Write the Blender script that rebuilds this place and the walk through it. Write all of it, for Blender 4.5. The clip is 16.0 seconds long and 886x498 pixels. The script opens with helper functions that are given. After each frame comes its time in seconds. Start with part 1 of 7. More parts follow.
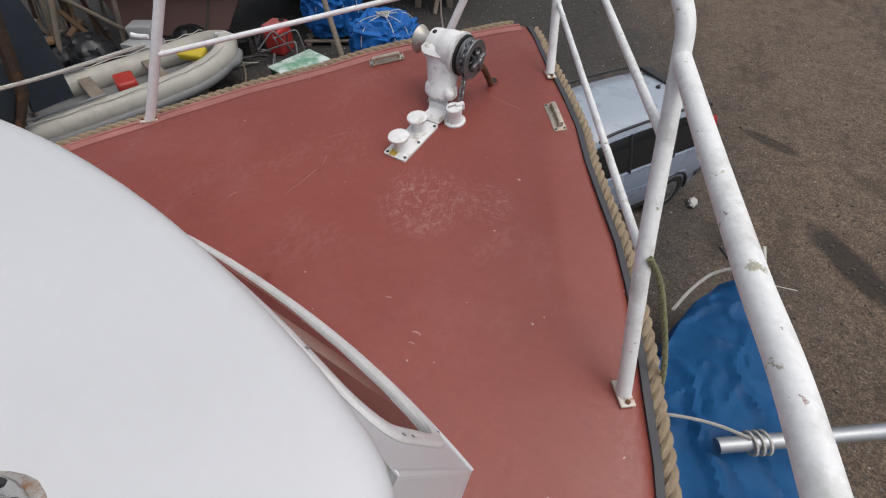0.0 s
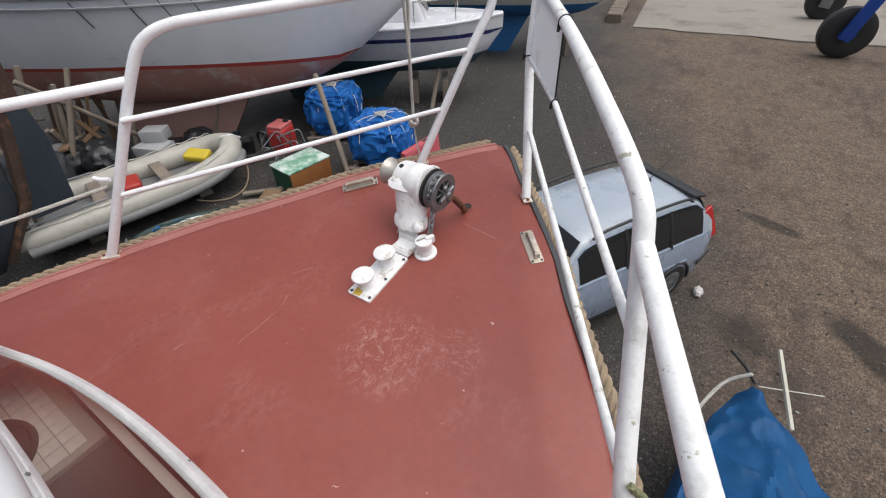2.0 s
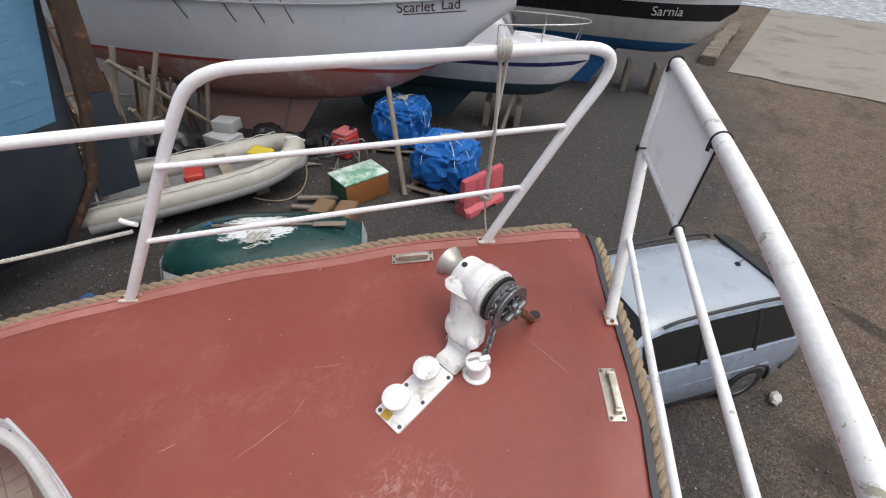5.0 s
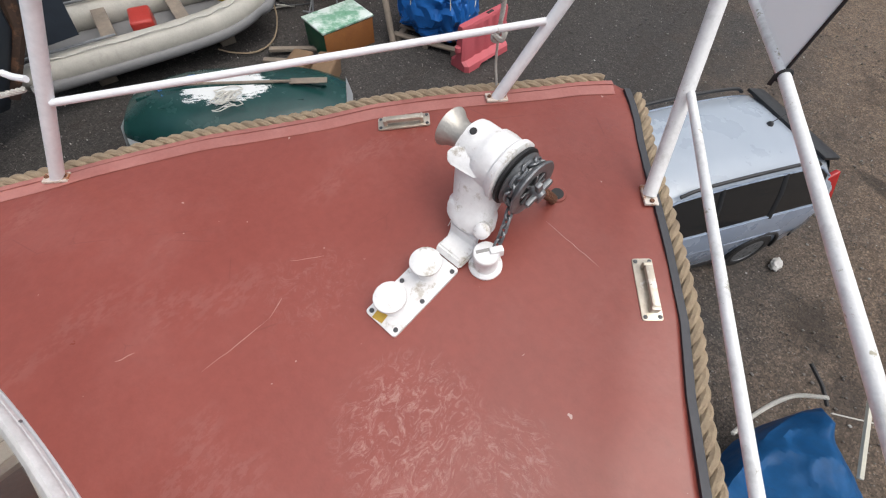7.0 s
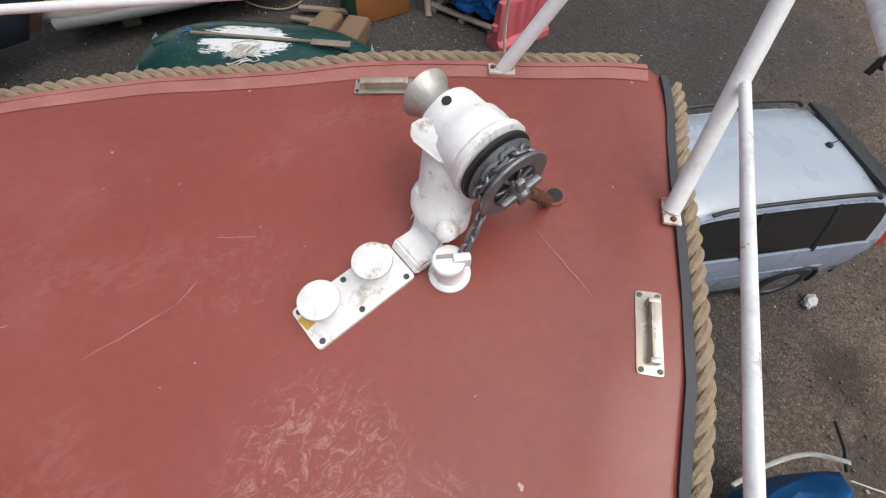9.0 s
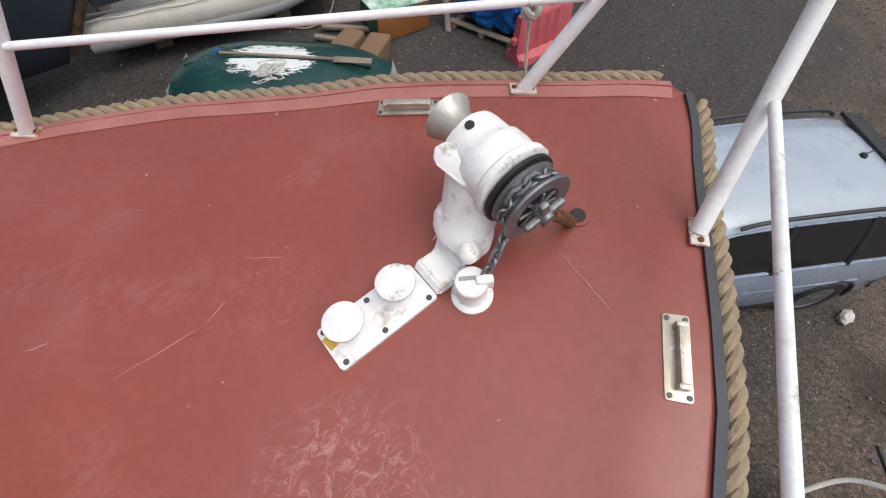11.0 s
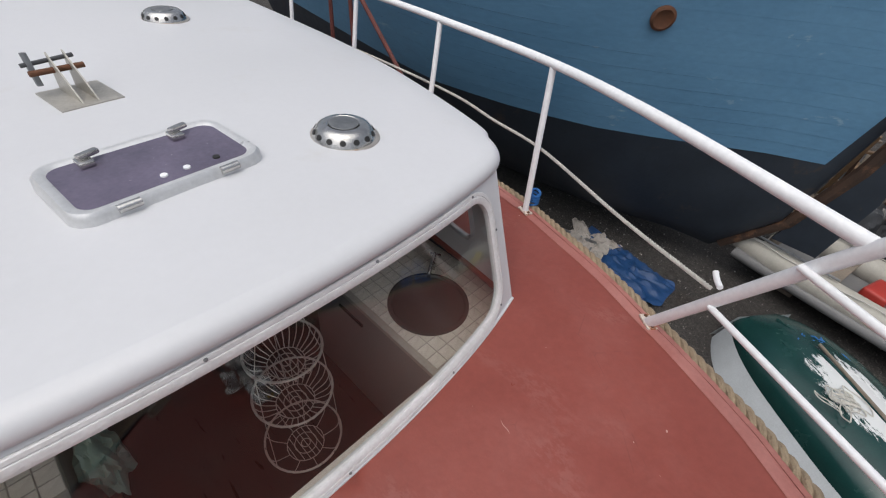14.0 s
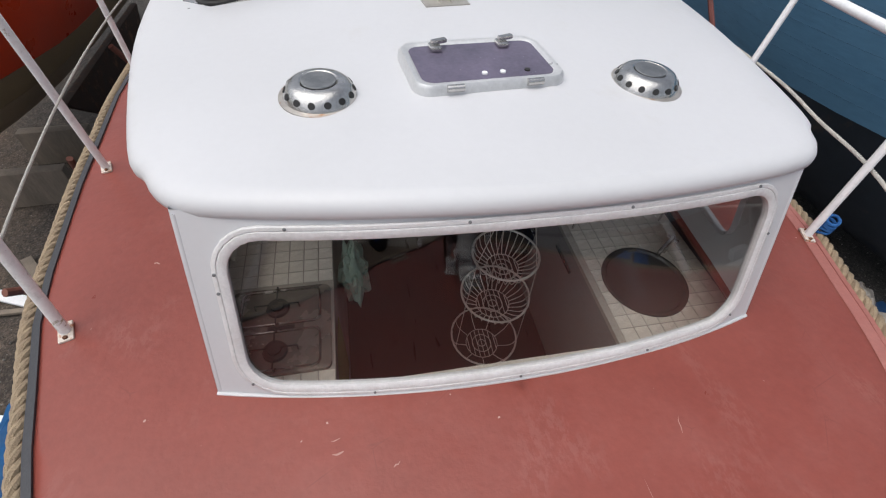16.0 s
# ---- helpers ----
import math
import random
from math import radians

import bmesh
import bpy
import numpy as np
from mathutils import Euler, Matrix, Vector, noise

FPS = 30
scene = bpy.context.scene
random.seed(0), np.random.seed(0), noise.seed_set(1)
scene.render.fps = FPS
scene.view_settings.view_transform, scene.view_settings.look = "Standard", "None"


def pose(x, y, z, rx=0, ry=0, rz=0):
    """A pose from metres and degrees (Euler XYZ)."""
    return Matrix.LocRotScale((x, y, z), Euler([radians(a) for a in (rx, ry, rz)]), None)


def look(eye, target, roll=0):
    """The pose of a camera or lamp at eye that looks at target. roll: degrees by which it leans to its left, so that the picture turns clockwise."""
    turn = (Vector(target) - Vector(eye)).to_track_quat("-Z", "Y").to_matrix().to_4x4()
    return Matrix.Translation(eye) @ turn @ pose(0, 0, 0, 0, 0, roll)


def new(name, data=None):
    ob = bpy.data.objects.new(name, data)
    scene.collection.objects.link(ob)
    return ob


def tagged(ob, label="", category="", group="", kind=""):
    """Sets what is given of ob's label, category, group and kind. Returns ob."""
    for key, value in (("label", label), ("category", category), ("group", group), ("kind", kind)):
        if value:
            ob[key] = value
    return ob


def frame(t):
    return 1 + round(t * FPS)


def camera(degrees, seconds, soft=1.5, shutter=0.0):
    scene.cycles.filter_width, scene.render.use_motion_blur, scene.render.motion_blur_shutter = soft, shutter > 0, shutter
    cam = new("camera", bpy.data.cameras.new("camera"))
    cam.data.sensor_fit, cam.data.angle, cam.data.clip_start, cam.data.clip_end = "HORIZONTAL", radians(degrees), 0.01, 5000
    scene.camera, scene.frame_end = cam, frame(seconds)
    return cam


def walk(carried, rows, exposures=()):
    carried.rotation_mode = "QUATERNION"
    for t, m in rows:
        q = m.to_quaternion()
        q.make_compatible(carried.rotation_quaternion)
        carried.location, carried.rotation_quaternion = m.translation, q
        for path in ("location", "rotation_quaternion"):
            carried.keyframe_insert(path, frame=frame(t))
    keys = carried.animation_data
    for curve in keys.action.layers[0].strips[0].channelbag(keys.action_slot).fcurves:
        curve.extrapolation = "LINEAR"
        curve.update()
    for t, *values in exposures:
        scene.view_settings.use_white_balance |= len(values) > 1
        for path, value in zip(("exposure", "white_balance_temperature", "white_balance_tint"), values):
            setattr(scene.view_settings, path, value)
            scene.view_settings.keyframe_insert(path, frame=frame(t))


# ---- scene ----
cam = camera(91.5, 16.0, soft=1.15)
PATH = [
    (0, (1.205, 0.168, 4.401), (0.48, 1.272, 2.899), 0.4),
    (0.5, (1.193, 0.205, 4.433), (0.424, 1.348, 2.984), -0.2),
    (1, (1.179, 0.348, 4.457), (0.349, 1.566, 3.105), -0.4),
    (1.5, (1.194, 0.519, 4.49), (0.333, 1.77, 3.188), -0.9),
    (2, (1.158, 0.607, 4.518), (0.276, 1.88, 3.252), -2.0),
    (2.5, (0.967, 0.839, 4.532), (0.061, 2.189, 3.366), -2.1),
    (3, (0.8, 1.042, 4.612), (-0.064, 2.391, 3.414), -2.5),
    (3.2, (0.768, 1.073, 4.625), (-0.082, 2.425, 3.422), -2.3),
    (5.3, (0.676, 1.054, 4.615), (-0.397, 2.167, 3.346), 3.6),
    (5.5, (0.601, 1.089, 4.584), (-0.426, 2.168, 3.25), 4.6),
    (6, (0.476, 1.158, 4.481), (-0.352, 2.085, 2.914), 4.6),
    (6.5, (0.447, 1.206, 4.426), (-0.292, 2.074, 2.783), 3.5),
    (7, (0.472, 1.278, 4.364), (-0.24, 2.14, 2.706), 4.0),
    (7.5, (0.5, 1.402, 4.292), (-0.196, 2.261, 2.625), 6.7),
    (8, (0.471, 1.511, 4.221), (-0.23, 2.347, 2.544), 9.3),
    (8.5, (0.45, 1.551, 4.154), (-0.256, 2.342, 2.458), 8.8),
    (9, (0.459, 1.576, 4.137), (-0.274, 2.331, 2.436), 7.4),
    (11.5, (0.429, 1.583, 4.175), (-0.404, 2.291, 2.5), 3.2),
    (12, (0.415, 1.542, 4.257), (-0.475, 2.255, 2.614), 5.8),
    (12.5, (0.288, 1.387, 4.366), (-0.832, 2.01, 2.831), 10.4),
    (12.9, (0.180, 1.260, 4.466), (-0.863, 1.503, 3.416), 8.00),
    (13.0, (0.173, 1.223, 4.488), (-0.917, 1.386, 3.471), 7.29),
    (13.3, (0.161, 1.177, 4.521), (-0.984, 1.043, 3.561), 4.09),
    (13.5, (0.175, 1.196, 4.517), (-1.299, 0.712, 3.255), 6.4),
    (14, (0.259, 1.24, 4.539), (-0.914, 0.286, 3.23), 7.3),
    (14.5, (0.38, 1.177, 4.53), (-0.528, 0.066, 3.136), 7.6),
    (15, (0.489, 1.158, 4.523), (-0.143, -0.055, 3.064), 5.6),
    (15.5, (0.485, 1.239, 4.512), (0.092, -0.042, 3.027), 4.8),
    (16, (0.469, 1.329, 4.508), (0.128, 0.059, 3.001), 5.8),
]
EXPOSURES = [(0.0, -0.31), (0.6, -0.16), (1.4, 0.02), (3.0, 0.06), (5.4, 0.11), (6.2, 0.19), (7.5, 0.14), (9.0, 0.09), (12.5, 0.14), (13.0, 0.18), (13.5, -0.13), (14.5, -0.21), (15.2, -0.15), (16.0, -0.02)]
walk(cam, [(t, look(eye, target, roll)) for t, eye, target, roll in PATH], EXPOSURES)

# ---- light: an overcast sky ----
world = bpy.data.worlds.new("overcast")
scene.world = world
world.use_nodes = True
wn = world.node_tree
sky = wn.nodes.new("ShaderNodeTexSky")
sky.sky_type, sky.sun_disc = "NISHITA", False
sky.sun_elevation, sky.sun_rotation = radians(70), radians(75)
sky.air_density, sky.dust_density, sky.ozone_density = 1.0, 6.0, 1.0
hsv = wn.nodes.new("ShaderNodeHueSaturation")
hsv.inputs["Saturation"].default_value = 0.5
wn.links.new(sky.outputs[0], hsv.inputs["Color"])
wn.links.new(hsv.outputs[0], wn.nodes["Background"].inputs["Color"])
wn.nodes["Background"].inputs["Strength"].default_value = 0.15
sun_data = bpy.data.lights.new("sun", "SUN")
sun_data.energy, sun_data.angle, sun_data.color = 1.0, radians(90), (0.975, 0.99, 1.0)
sun = new("sun", sun_data)
sun.matrix_basis = look((0, 0, 20), (-6 * math.sin(radians(75)), -6 * math.cos(radians(75)), 20 - 16.5))


# ---- materials ----
def ramp(nt, source, stops):
    r = nt.nodes.new("ShaderNodeValToRGB")
    while len(r.color_ramp.elements) < len(stops):
        r.color_ramp.elements.new(0.5)
    for e, (p, c) in zip(r.color_ramp.elements, stops):
        e.position = p
        e.color = (*c, 1) if len(c) == 3 else c
    nt.links.new(source, r.inputs[0])
    return r.outputs[0]


def noise_tex(nt, scale, detail=6.0, rough=0.6, kind="ShaderNodeTexNoise", stretch=(1, 1, 1)):
    co = nt.nodes.new("ShaderNodeTexCoord")
    mp = nt.nodes.new("ShaderNodeMapping")
    mp.inputs["Scale"].default_value = stretch
    nt.links.new(co.outputs["Object"], mp.inputs[0])
    tx = nt.nodes.new(kind)
    tx.inputs["Scale"].default_value = scale
    if kind == "ShaderNodeTexNoise":
        tx.inputs["Detail"].default_value = detail
        tx.inputs["Roughness"].default_value = rough
    nt.links.new(mp.outputs[0], tx.inputs["Vector"])
    return tx


def blend(nt, fac, a, b, mode="MIX"):
    m = nt.nodes.new("ShaderNodeMix")
    m.data_type, m.blend_type = "RGBA", mode
    for sock, v in ((m.inputs[0], fac), (m.inputs[6], a), (m.inputs[7], b)):
        if isinstance(v, (int, float)):
            sock.default_value = v
        elif isinstance(v, tuple):
            sock.default_value = (*v, 1)
        else:
            nt.links.new(v, sock)
    return m.outputs[2]


def mat(name, col, col2=None, scale=6.0, rough=0.5, metal=0.0, bump=0.0, bscale=60.0, stain=None, stain_scale=2.0,
        stain_from=0.55, stain_to=0.65, coat=0.0, stretch=(1, 1, 1), rough_var=0.1, vary=0.0, grain=0.18):
    """Paint, wood, stone or metal: two-scale colour, an own-shaped stain layer, and fine relief."""
    m = bpy.data.materials.new(name)
    m.use_nodes = True
    nt = m.node_tree
    b = nt.nodes["Principled BSDF"]
    col2 = col2 or tuple(c * 0.85 for c in col)
    n1 = noise_tex(nt, scale, stretch=stretch)
    c = ramp(nt, n1.outputs[0], [(0.3, col2), (0.7, col)])
    n2 = noise_tex(nt, bscale, 4.0, stretch=stretch)
    c = blend(nt, grain, c, ramp(nt, n2.outputs[0], [(0.3, tuple(v * 0.6 for v in col)), (0.7, tuple(min(1, v * 1.25) for v in col))]))
    if stain:
        n3 = noise_tex(nt, stain_scale, 8.0, 0.7, stretch=stretch)
        c = blend(nt, ramp(nt, n3.outputs[0], [(stain_from, (0, 0, 0)), (stain_to, (1, 1, 1))]), c, stain)
    if vary:
        oi = nt.nodes.new("ShaderNodeObjectInfo")
        c = blend(nt, vary, c, ramp(nt, oi.outputs["Random"], [(0.0, tuple(v * 0.5 for v in col)), (1.0, tuple(min(1, v * 1.4) for v in col))]))
    nt.links.new(c, b.inputs["Base Color"])
    rr = ramp(nt, n1.outputs[0], [(0.3, (max(0.02, rough - rough_var),) * 3), (0.7, (min(1, rough + rough_var),) * 3)])
    nt.links.new(rr, b.inputs["Roughness"])
    b.inputs["Metallic"].default_value = metal
    b.inputs["Coat Weight"].default_value = coat
    if bump:
        bp = nt.nodes.new("ShaderNodeBump")
        bp.inputs["Strength"].default_value, bp.inputs["Distance"].default_value = bump, 0.01
        nt.links.new(n2.outputs[0], bp.inputs["Height"])
        nt.links.new(bp.outputs[0], b.inputs["Normal"])
    return m


def glass(name, tint, rough=0.0, gloss=0.045):
    m = bpy.data.materials.new(name)
    m.use_nodes = True
    nt = m.node_tree
    nt.nodes.clear()
    out = nt.nodes.new("ShaderNodeOutputMaterial")
    mix = nt.nodes.new("ShaderNodeMixShader")
    fr = nt.nodes.new("ShaderNodeLayerWeight")
    fr.inputs["Blend"].default_value = 0.5
    pw = nt.nodes.new("ShaderNodeMath")
    pw.operation = "POWER"
    pw.inputs[1].default_value = 3.5
    nt.links.new(fr.outputs["Facing"], pw.inputs[0])
    sc = nt.nodes.new("ShaderNodeMath")
    sc.operation = "MULTIPLY_ADD"
    sc.inputs[1].default_value, sc.inputs[2].default_value = 0.8, gloss
    nt.links.new(pw.outputs[0], sc.inputs[0])
    tr = nt.nodes.new("ShaderNodeBsdfTransparent")
    tr.inputs[0].default_value = (*tint, 1)
    gl = nt.nodes.new("ShaderNodeBsdfAnisotropic")
    gl.inputs["Roughness"].default_value = rough
    nt.links.new(sc.outputs[0], mix.inputs[0])
    nt.links.new(tr.outputs[0], mix.inputs[1])
    nt.links.new(gl.outputs[0], mix.inputs[2])
    nt.links.new(mix.outputs[0], out.inputs[0])
    return m


def deck_paint():
    """Red-brown deck paint over fibreglass: chalky patches, scuffs, thin pale scratches, lumps."""
    m = mat("deck_paint", (0.268, 0.068, 0.052), (0.232, 0.058, 0.044), 2.2, 0.37, bump=0.12, bscale=26.0)
    nt = m.node_tree
    b = nt.nodes["Principled BSDF"]
    b.inputs["Specular IOR Level"].default_value = 0.42
    base = b.inputs["Base Color"].links[0].from_socket
    # chalky wear
    n = noise_tex(nt, 1.6, 9.0, 0.72)
    c = blend(nt, ramp(nt, n.outputs[0], [(0.52, (0, 0, 0)), (0.74, (0.22, 0.22, 0.22))]), base, (0.38, 0.16, 0.14))
    # scuffed patches in front of the bollard: streaks of bared, chalky paint
    for px_, py_, r_, stretch_, amount in ((0.245, 1.455, 0.27, (1.5, 0.9, 1.0), 0.8), (0.52, 1.60, 0.16, (0.9, 1.5, 1.0), 0.55), (-0.35, 1.55, 0.22, (1.0, 1.0, 1.0), 0.25)):
        co = nt.nodes.new("ShaderNodeTexCoord")
        mp = nt.nodes.new("ShaderNodeMapping")
        mp.inputs["Location"].default_value = (-px_ / r_, -py_ / r_, -2.975 / r_)
        mp.inputs["Scale"].default_value = (1 / r_, 1 / r_, 1 / r_)
        nt.links.new(co.outputs["Object"], mp.inputs[0])
        sp = nt.nodes.new("ShaderNodeTexGradient")
        sp.gradient_type = "SPHERICAL"
        nt.links.new(mp.outputs[0], sp.inputs[0])
        scr = noise_tex(nt, 17.0, 10.0, 0.82, stretch=stretch_)
        scr.inputs["Distortion"].default_value = 1.6
        sr = ramp(nt, scr.outputs[0], [(0.5, (0, 0, 0)), (0.62, (amount,) * 3)])
        f = blend(nt, 1.0, ramp(nt, sp.outputs[0], [(0.0, (0, 0, 0)), (0.45, (0.62, 0.62, 0.62))]), sr, "MULTIPLY")
        c = blend(nt, f, c, (0.52, 0.32, 0.28))
    # small pale chips
    v = noise_tex(nt, 24.0, 2.0, 0.5)
    c = blend(nt, ramp(nt, v.outputs[0], [(0.76, (0, 0, 0)), (0.78, (0.7, 0.7, 0.7))]), c, (0.6, 0.45, 0.4))
    # faint pale footprints: fine tread pattern inside soft blobs
    blob = noise_tex(nt, 4.2, 2.0, 0.4, stretch=(1.0, 0.6, 1.0))
    tread = noise_tex(nt, 38.0, 4.0, 0.7, stretch=(1.0, 0.5, 1.0))
    f = blend(nt, 1.0, ramp(nt, blob.outputs[0], [(0.58, (0, 0, 0)), (0.70, (0.12, 0.12, 0.12))]), ramp(nt, tread.outputs[0], [(0.46, (0, 0, 0)), (0.56, (1, 1, 1))]), "MULTIPLY")
    c = blend(nt, f, c, (0.46, 0.24, 0.21))
    # dark hairline cracks
    vo = noise_tex(nt, 2.6, kind="ShaderNodeTexVoronoi")
    vo.feature = "DISTANCE_TO_EDGE"
    pick = noise_tex(nt, 3.3, 3.0)
    f = blend(nt, 1.0, ramp(nt, vo.outputs["Distance"], [(0.002, (1, 1, 1)), (0.006, (0, 0, 0))]), ramp(nt, pick.outputs[0], [(0.60, (0, 0, 0)), (0.66, (0.3, 0.3, 0.3))]), "MULTIPLY")
    c = blend(nt, f, c, (0.12, 0.035, 0.03))
    nt.links.new(c, b.inputs["Base Color"])
    # blistered lumps at the stem, and the slow unevenness of hand laid glass
    co2 = nt.nodes.new("ShaderNodeTexCoord")
    mp2 = nt.nodes.new("ShaderNodeMapping")
    mp2.inputs["Location"].default_value = (-0.02 / 0.42, -2.82 / 0.42, -3.1 / 0.42)
    mp2.inputs["Scale"].default_value = (1 / 0.42,) * 3
    nt.links.new(co2.outputs["Object"], mp2.inputs[0])
    sp2 = nt.nodes.new("ShaderNodeTexGradient")
    sp2.gradient_type = "SPHERICAL"
    nt.links.new(mp2.outputs[0], sp2.inputs[0])
    lump = noise_tex(nt, 24.0, 4.0, 0.6)
    lumps = blend(nt, 1.0, ramp(nt, sp2.outputs[0], [(0.1, (0, 0, 0)), (0.6, (1, 1, 1))]), ramp(nt, lump.outputs[0], [(0.5, (0, 0, 0)), (0.8, (0.6, 0.6, 0.6))]), "MULTIPLY")
    slow = noise_tex(nt, 7.0, 5.0, 0.55)
    hsum = blend(nt, 0.75, lumps, slow.outputs[0], "ADD")
    b0 = b.inputs["Normal"].links[0].from_node
    bp2 = nt.nodes.new("ShaderNodeBump")
    bp2.inputs["Strength"].default_value, bp2.inputs["Distance"].default_value = 0.35, 0.012
    nt.links.new(hsum, bp2.inputs["Height"])
    nt.links.new(b0.outputs[0], bp2.inputs["Normal"])
    nt.links.new(bp2.outputs[0], b.inputs["Normal"])
    return m


def ground_dirt():
    """Compacted dark gravel, brown mud towards the slipway, pale grit, tyre-worn and damp patches."""
    m = mat("yard_ground", (0.056, 0.051, 0.047), (0.030, 0.027, 0.025), 1.3, 0.85, bump=1.0, bscale=34.0)
    nt = m.node_tree
    b = nt.nodes["Principled BSDF"]
    base = b.inputs["Base Color"].links[0].from_socket
    co = nt.nodes.new("ShaderNodeTexCoord")
    dot = nt.nodes.new("ShaderNodeVectorMath")
    dot.operation = "DOT_PRODUCT"
    dot.inputs[1].default_value = (0.2, 0.072, 0.0)
    nt.links.new(co.outputs["Object"], dot.inputs[0])
    big = noise_tex(nt, 0.5, 7.0, 0.65)
    add = nt.nodes.new("ShaderNodeMath")
    add.operation = "MULTIPLY_ADD"
    nt.links.new(big.outputs[0], add.inputs[0])
    add.inputs[1].default_value = 1.4
    nt.links.new(dot.outputs["Value"], add.inputs[2])
    mud = ramp(nt, add.outputs[0], [(0.0, (0, 0, 0)), (1.0, (1, 1, 1))])
    lift = nt.nodes.new("ShaderNodeMath")
    lift.operation = "SUBTRACT"
    nt.links.new(add.outputs[0], lift.inputs[0])
    lift.inputs[1].default_value = 1.17
    mud = ramp(nt, lift.outputs[0], [(0.0, (0, 0, 0)), (0.75, (1, 1, 1))])
    fine = noise_tex(nt, 3.5, 9.0, 0.75)
    brown = ramp(nt, fine.outputs[0], [(0.3, (0.090, 0.062, 0.043)), (0.5, (0.136, 0.098, 0.068)), (0.7, (0.175, 0.130, 0.092))])
    c = blend(nt, mud, base, brown)
    mid = noise_tex(nt, 11.0, 8.0, 0.75)
    c = blend(nt, 0.7, c, ramp(nt, mid.outputs[0], [(0.35, (0.3, 0.3, 0.3)), (0.65, (0.7, 0.7, 0.7))]), "OVERLAY")
    peb = noise_tex(nt, 26.0, kind="ShaderNodeTexVoronoi")
    st = ramp(nt, peb.outputs["Distance"], [(0.14, (1, 1, 1)), (0.26, (0, 0, 0))])
    sel = noise_tex(nt, 15.0, 3.0)
    st = blend(nt, 1.0, st, ramp(nt, sel.outputs[0], [(0.5, (0, 0, 0)), (0.57, (0.75, 0.75, 0.75))]), "MULTIPLY")
    c = blend(nt, st, c, (0.21, 0.2, 0.185))
    grit = noise_tex(nt, 60.0, kind="ShaderNodeTexVoronoi")
    c = blend(nt, 0.8, c, ramp(nt, grit.outputs["Color"], [(0.1, (0.15, 0.15, 0.15)), (0.6, (0.5, 0.5, 0.5)), (0.95, (0.98, 0.96, 0.93))]), "OVERLAY")
    damp = noise_tex(nt, 0.8, 10.0, 0.8, stretch=(1.0, 0.35, 1.0))
    c = blend(nt, ramp(nt, damp.outputs[0], [(0.51, (0, 0, 0)), (0.62, (0.6, 0.6, 0.6))]), c, (0.030, 0.022, 0.017))
    # wet ruts left by wheels
    ragged = noise_tex(nt, 3.4, 10.0, 0.85)
    for centre, turn, half, depth in (((3.75, 6.15, 0), -47, (1.35, 0.42, 1), 0.85), ((2.45, 8.65, 0), -20, (0.85, 0.26, 1), 0.7), ((2.25, 5.75, 0), -35, (0.6, 0.4, 1), 0.45), ((4.2, 8.0, 0), -38, (1.5, 0.22, 1), 0.35)):
        mp = nt.nodes.new("ShaderNodeMapping")
        mp.vector_type = "TEXTURE"
        mp.inputs["Location"].default_value = centre
        mp.inputs["Rotation"].default_value = (0, 0, math.radians(turn))
        mp.inputs["Scale"].default_value = half
        nt.links.new(co.outputs["Object"], mp.inputs["Vector"])
        gr = nt.nodes.new("ShaderNodeTexGradient")
        gr.gradient_type = "SPHERICAL"
        nt.links.new(mp.outputs[0], gr.inputs["Vector"])
        wet = nt.nodes.new("ShaderNodeMath")
        wet.operation = "MULTIPLY"
        nt.links.new(gr.outputs["Fac"], wet.inputs[0])
        nt.links.new(ragged.outputs[0], wet.inputs[1])
        c = blend(nt, ramp(nt, wet.outputs[0], [(0.13, (0, 0, 0)), (0.27, (depth, depth, depth))]), c, (0.018, 0.013, 0.009))
    nt.links.new(c, b.inputs["Base Color"])
    rut = noise_tex(nt, 9.0, 6.0, 0.7)
    b0 = b.inputs["Normal"].links[0].from_node
    bp2 = nt.nodes.new("ShaderNodeBump")
    bp2.inputs["Strength"].default_value, bp2.inputs["Distance"].default_value = 0.7, 0.06
    nt.links.new(rut.outputs[0], bp2.inputs["Height"])
    nt.links.new(b0.outputs[0], bp2.inputs["Normal"])
    nt.links.new(bp2.outputs[0], b.inputs["Normal"])
    return m


MAT_DECK = deck_paint()
MAT_GROUND = ground_dirt()
MAT_EDGE = mat("worn_deck_edge", (0.43, 0.18, 0.155), (0.33, 0.11, 0.09), 5, 0.45, bump=0.1)
MAT_RUB = mat("grey_rubbing_strip", (0.045, 0.047, 0.055), None, 8, 0.55, bump=0.2)
MAT_GEL = mat("white_roof_paint", (0.61, 0.62, 0.645), (0.575, 0.585, 0.605), 1.2, 0.45, bump=0.02, bscale=30, grain=0.03, stain=(0.54, 0.535, 0.525), stain_from=0.6, stain_to=0.85)
MAT_WHITE = mat("white_rail_paint", (0.87, 0.88, 0.90), (0.82, 0.83, 0.85), 5, 0.4, bump=0.1, bscale=40, stain=(0.42, 0.36, 0.3), stain_scale=7, stain_from=0.66, stain_to=0.7)
MAT_WORN = mat("flaking_rail_paint", (0.87, 0.88, 0.88), (0.81, 0.82, 0.81), 7, 0.5, bump=0.15, bscale=70, stain=(0.42, 0.40, 0.31), stain_scale=15, stain_from=0.615, stain_to=0.65)


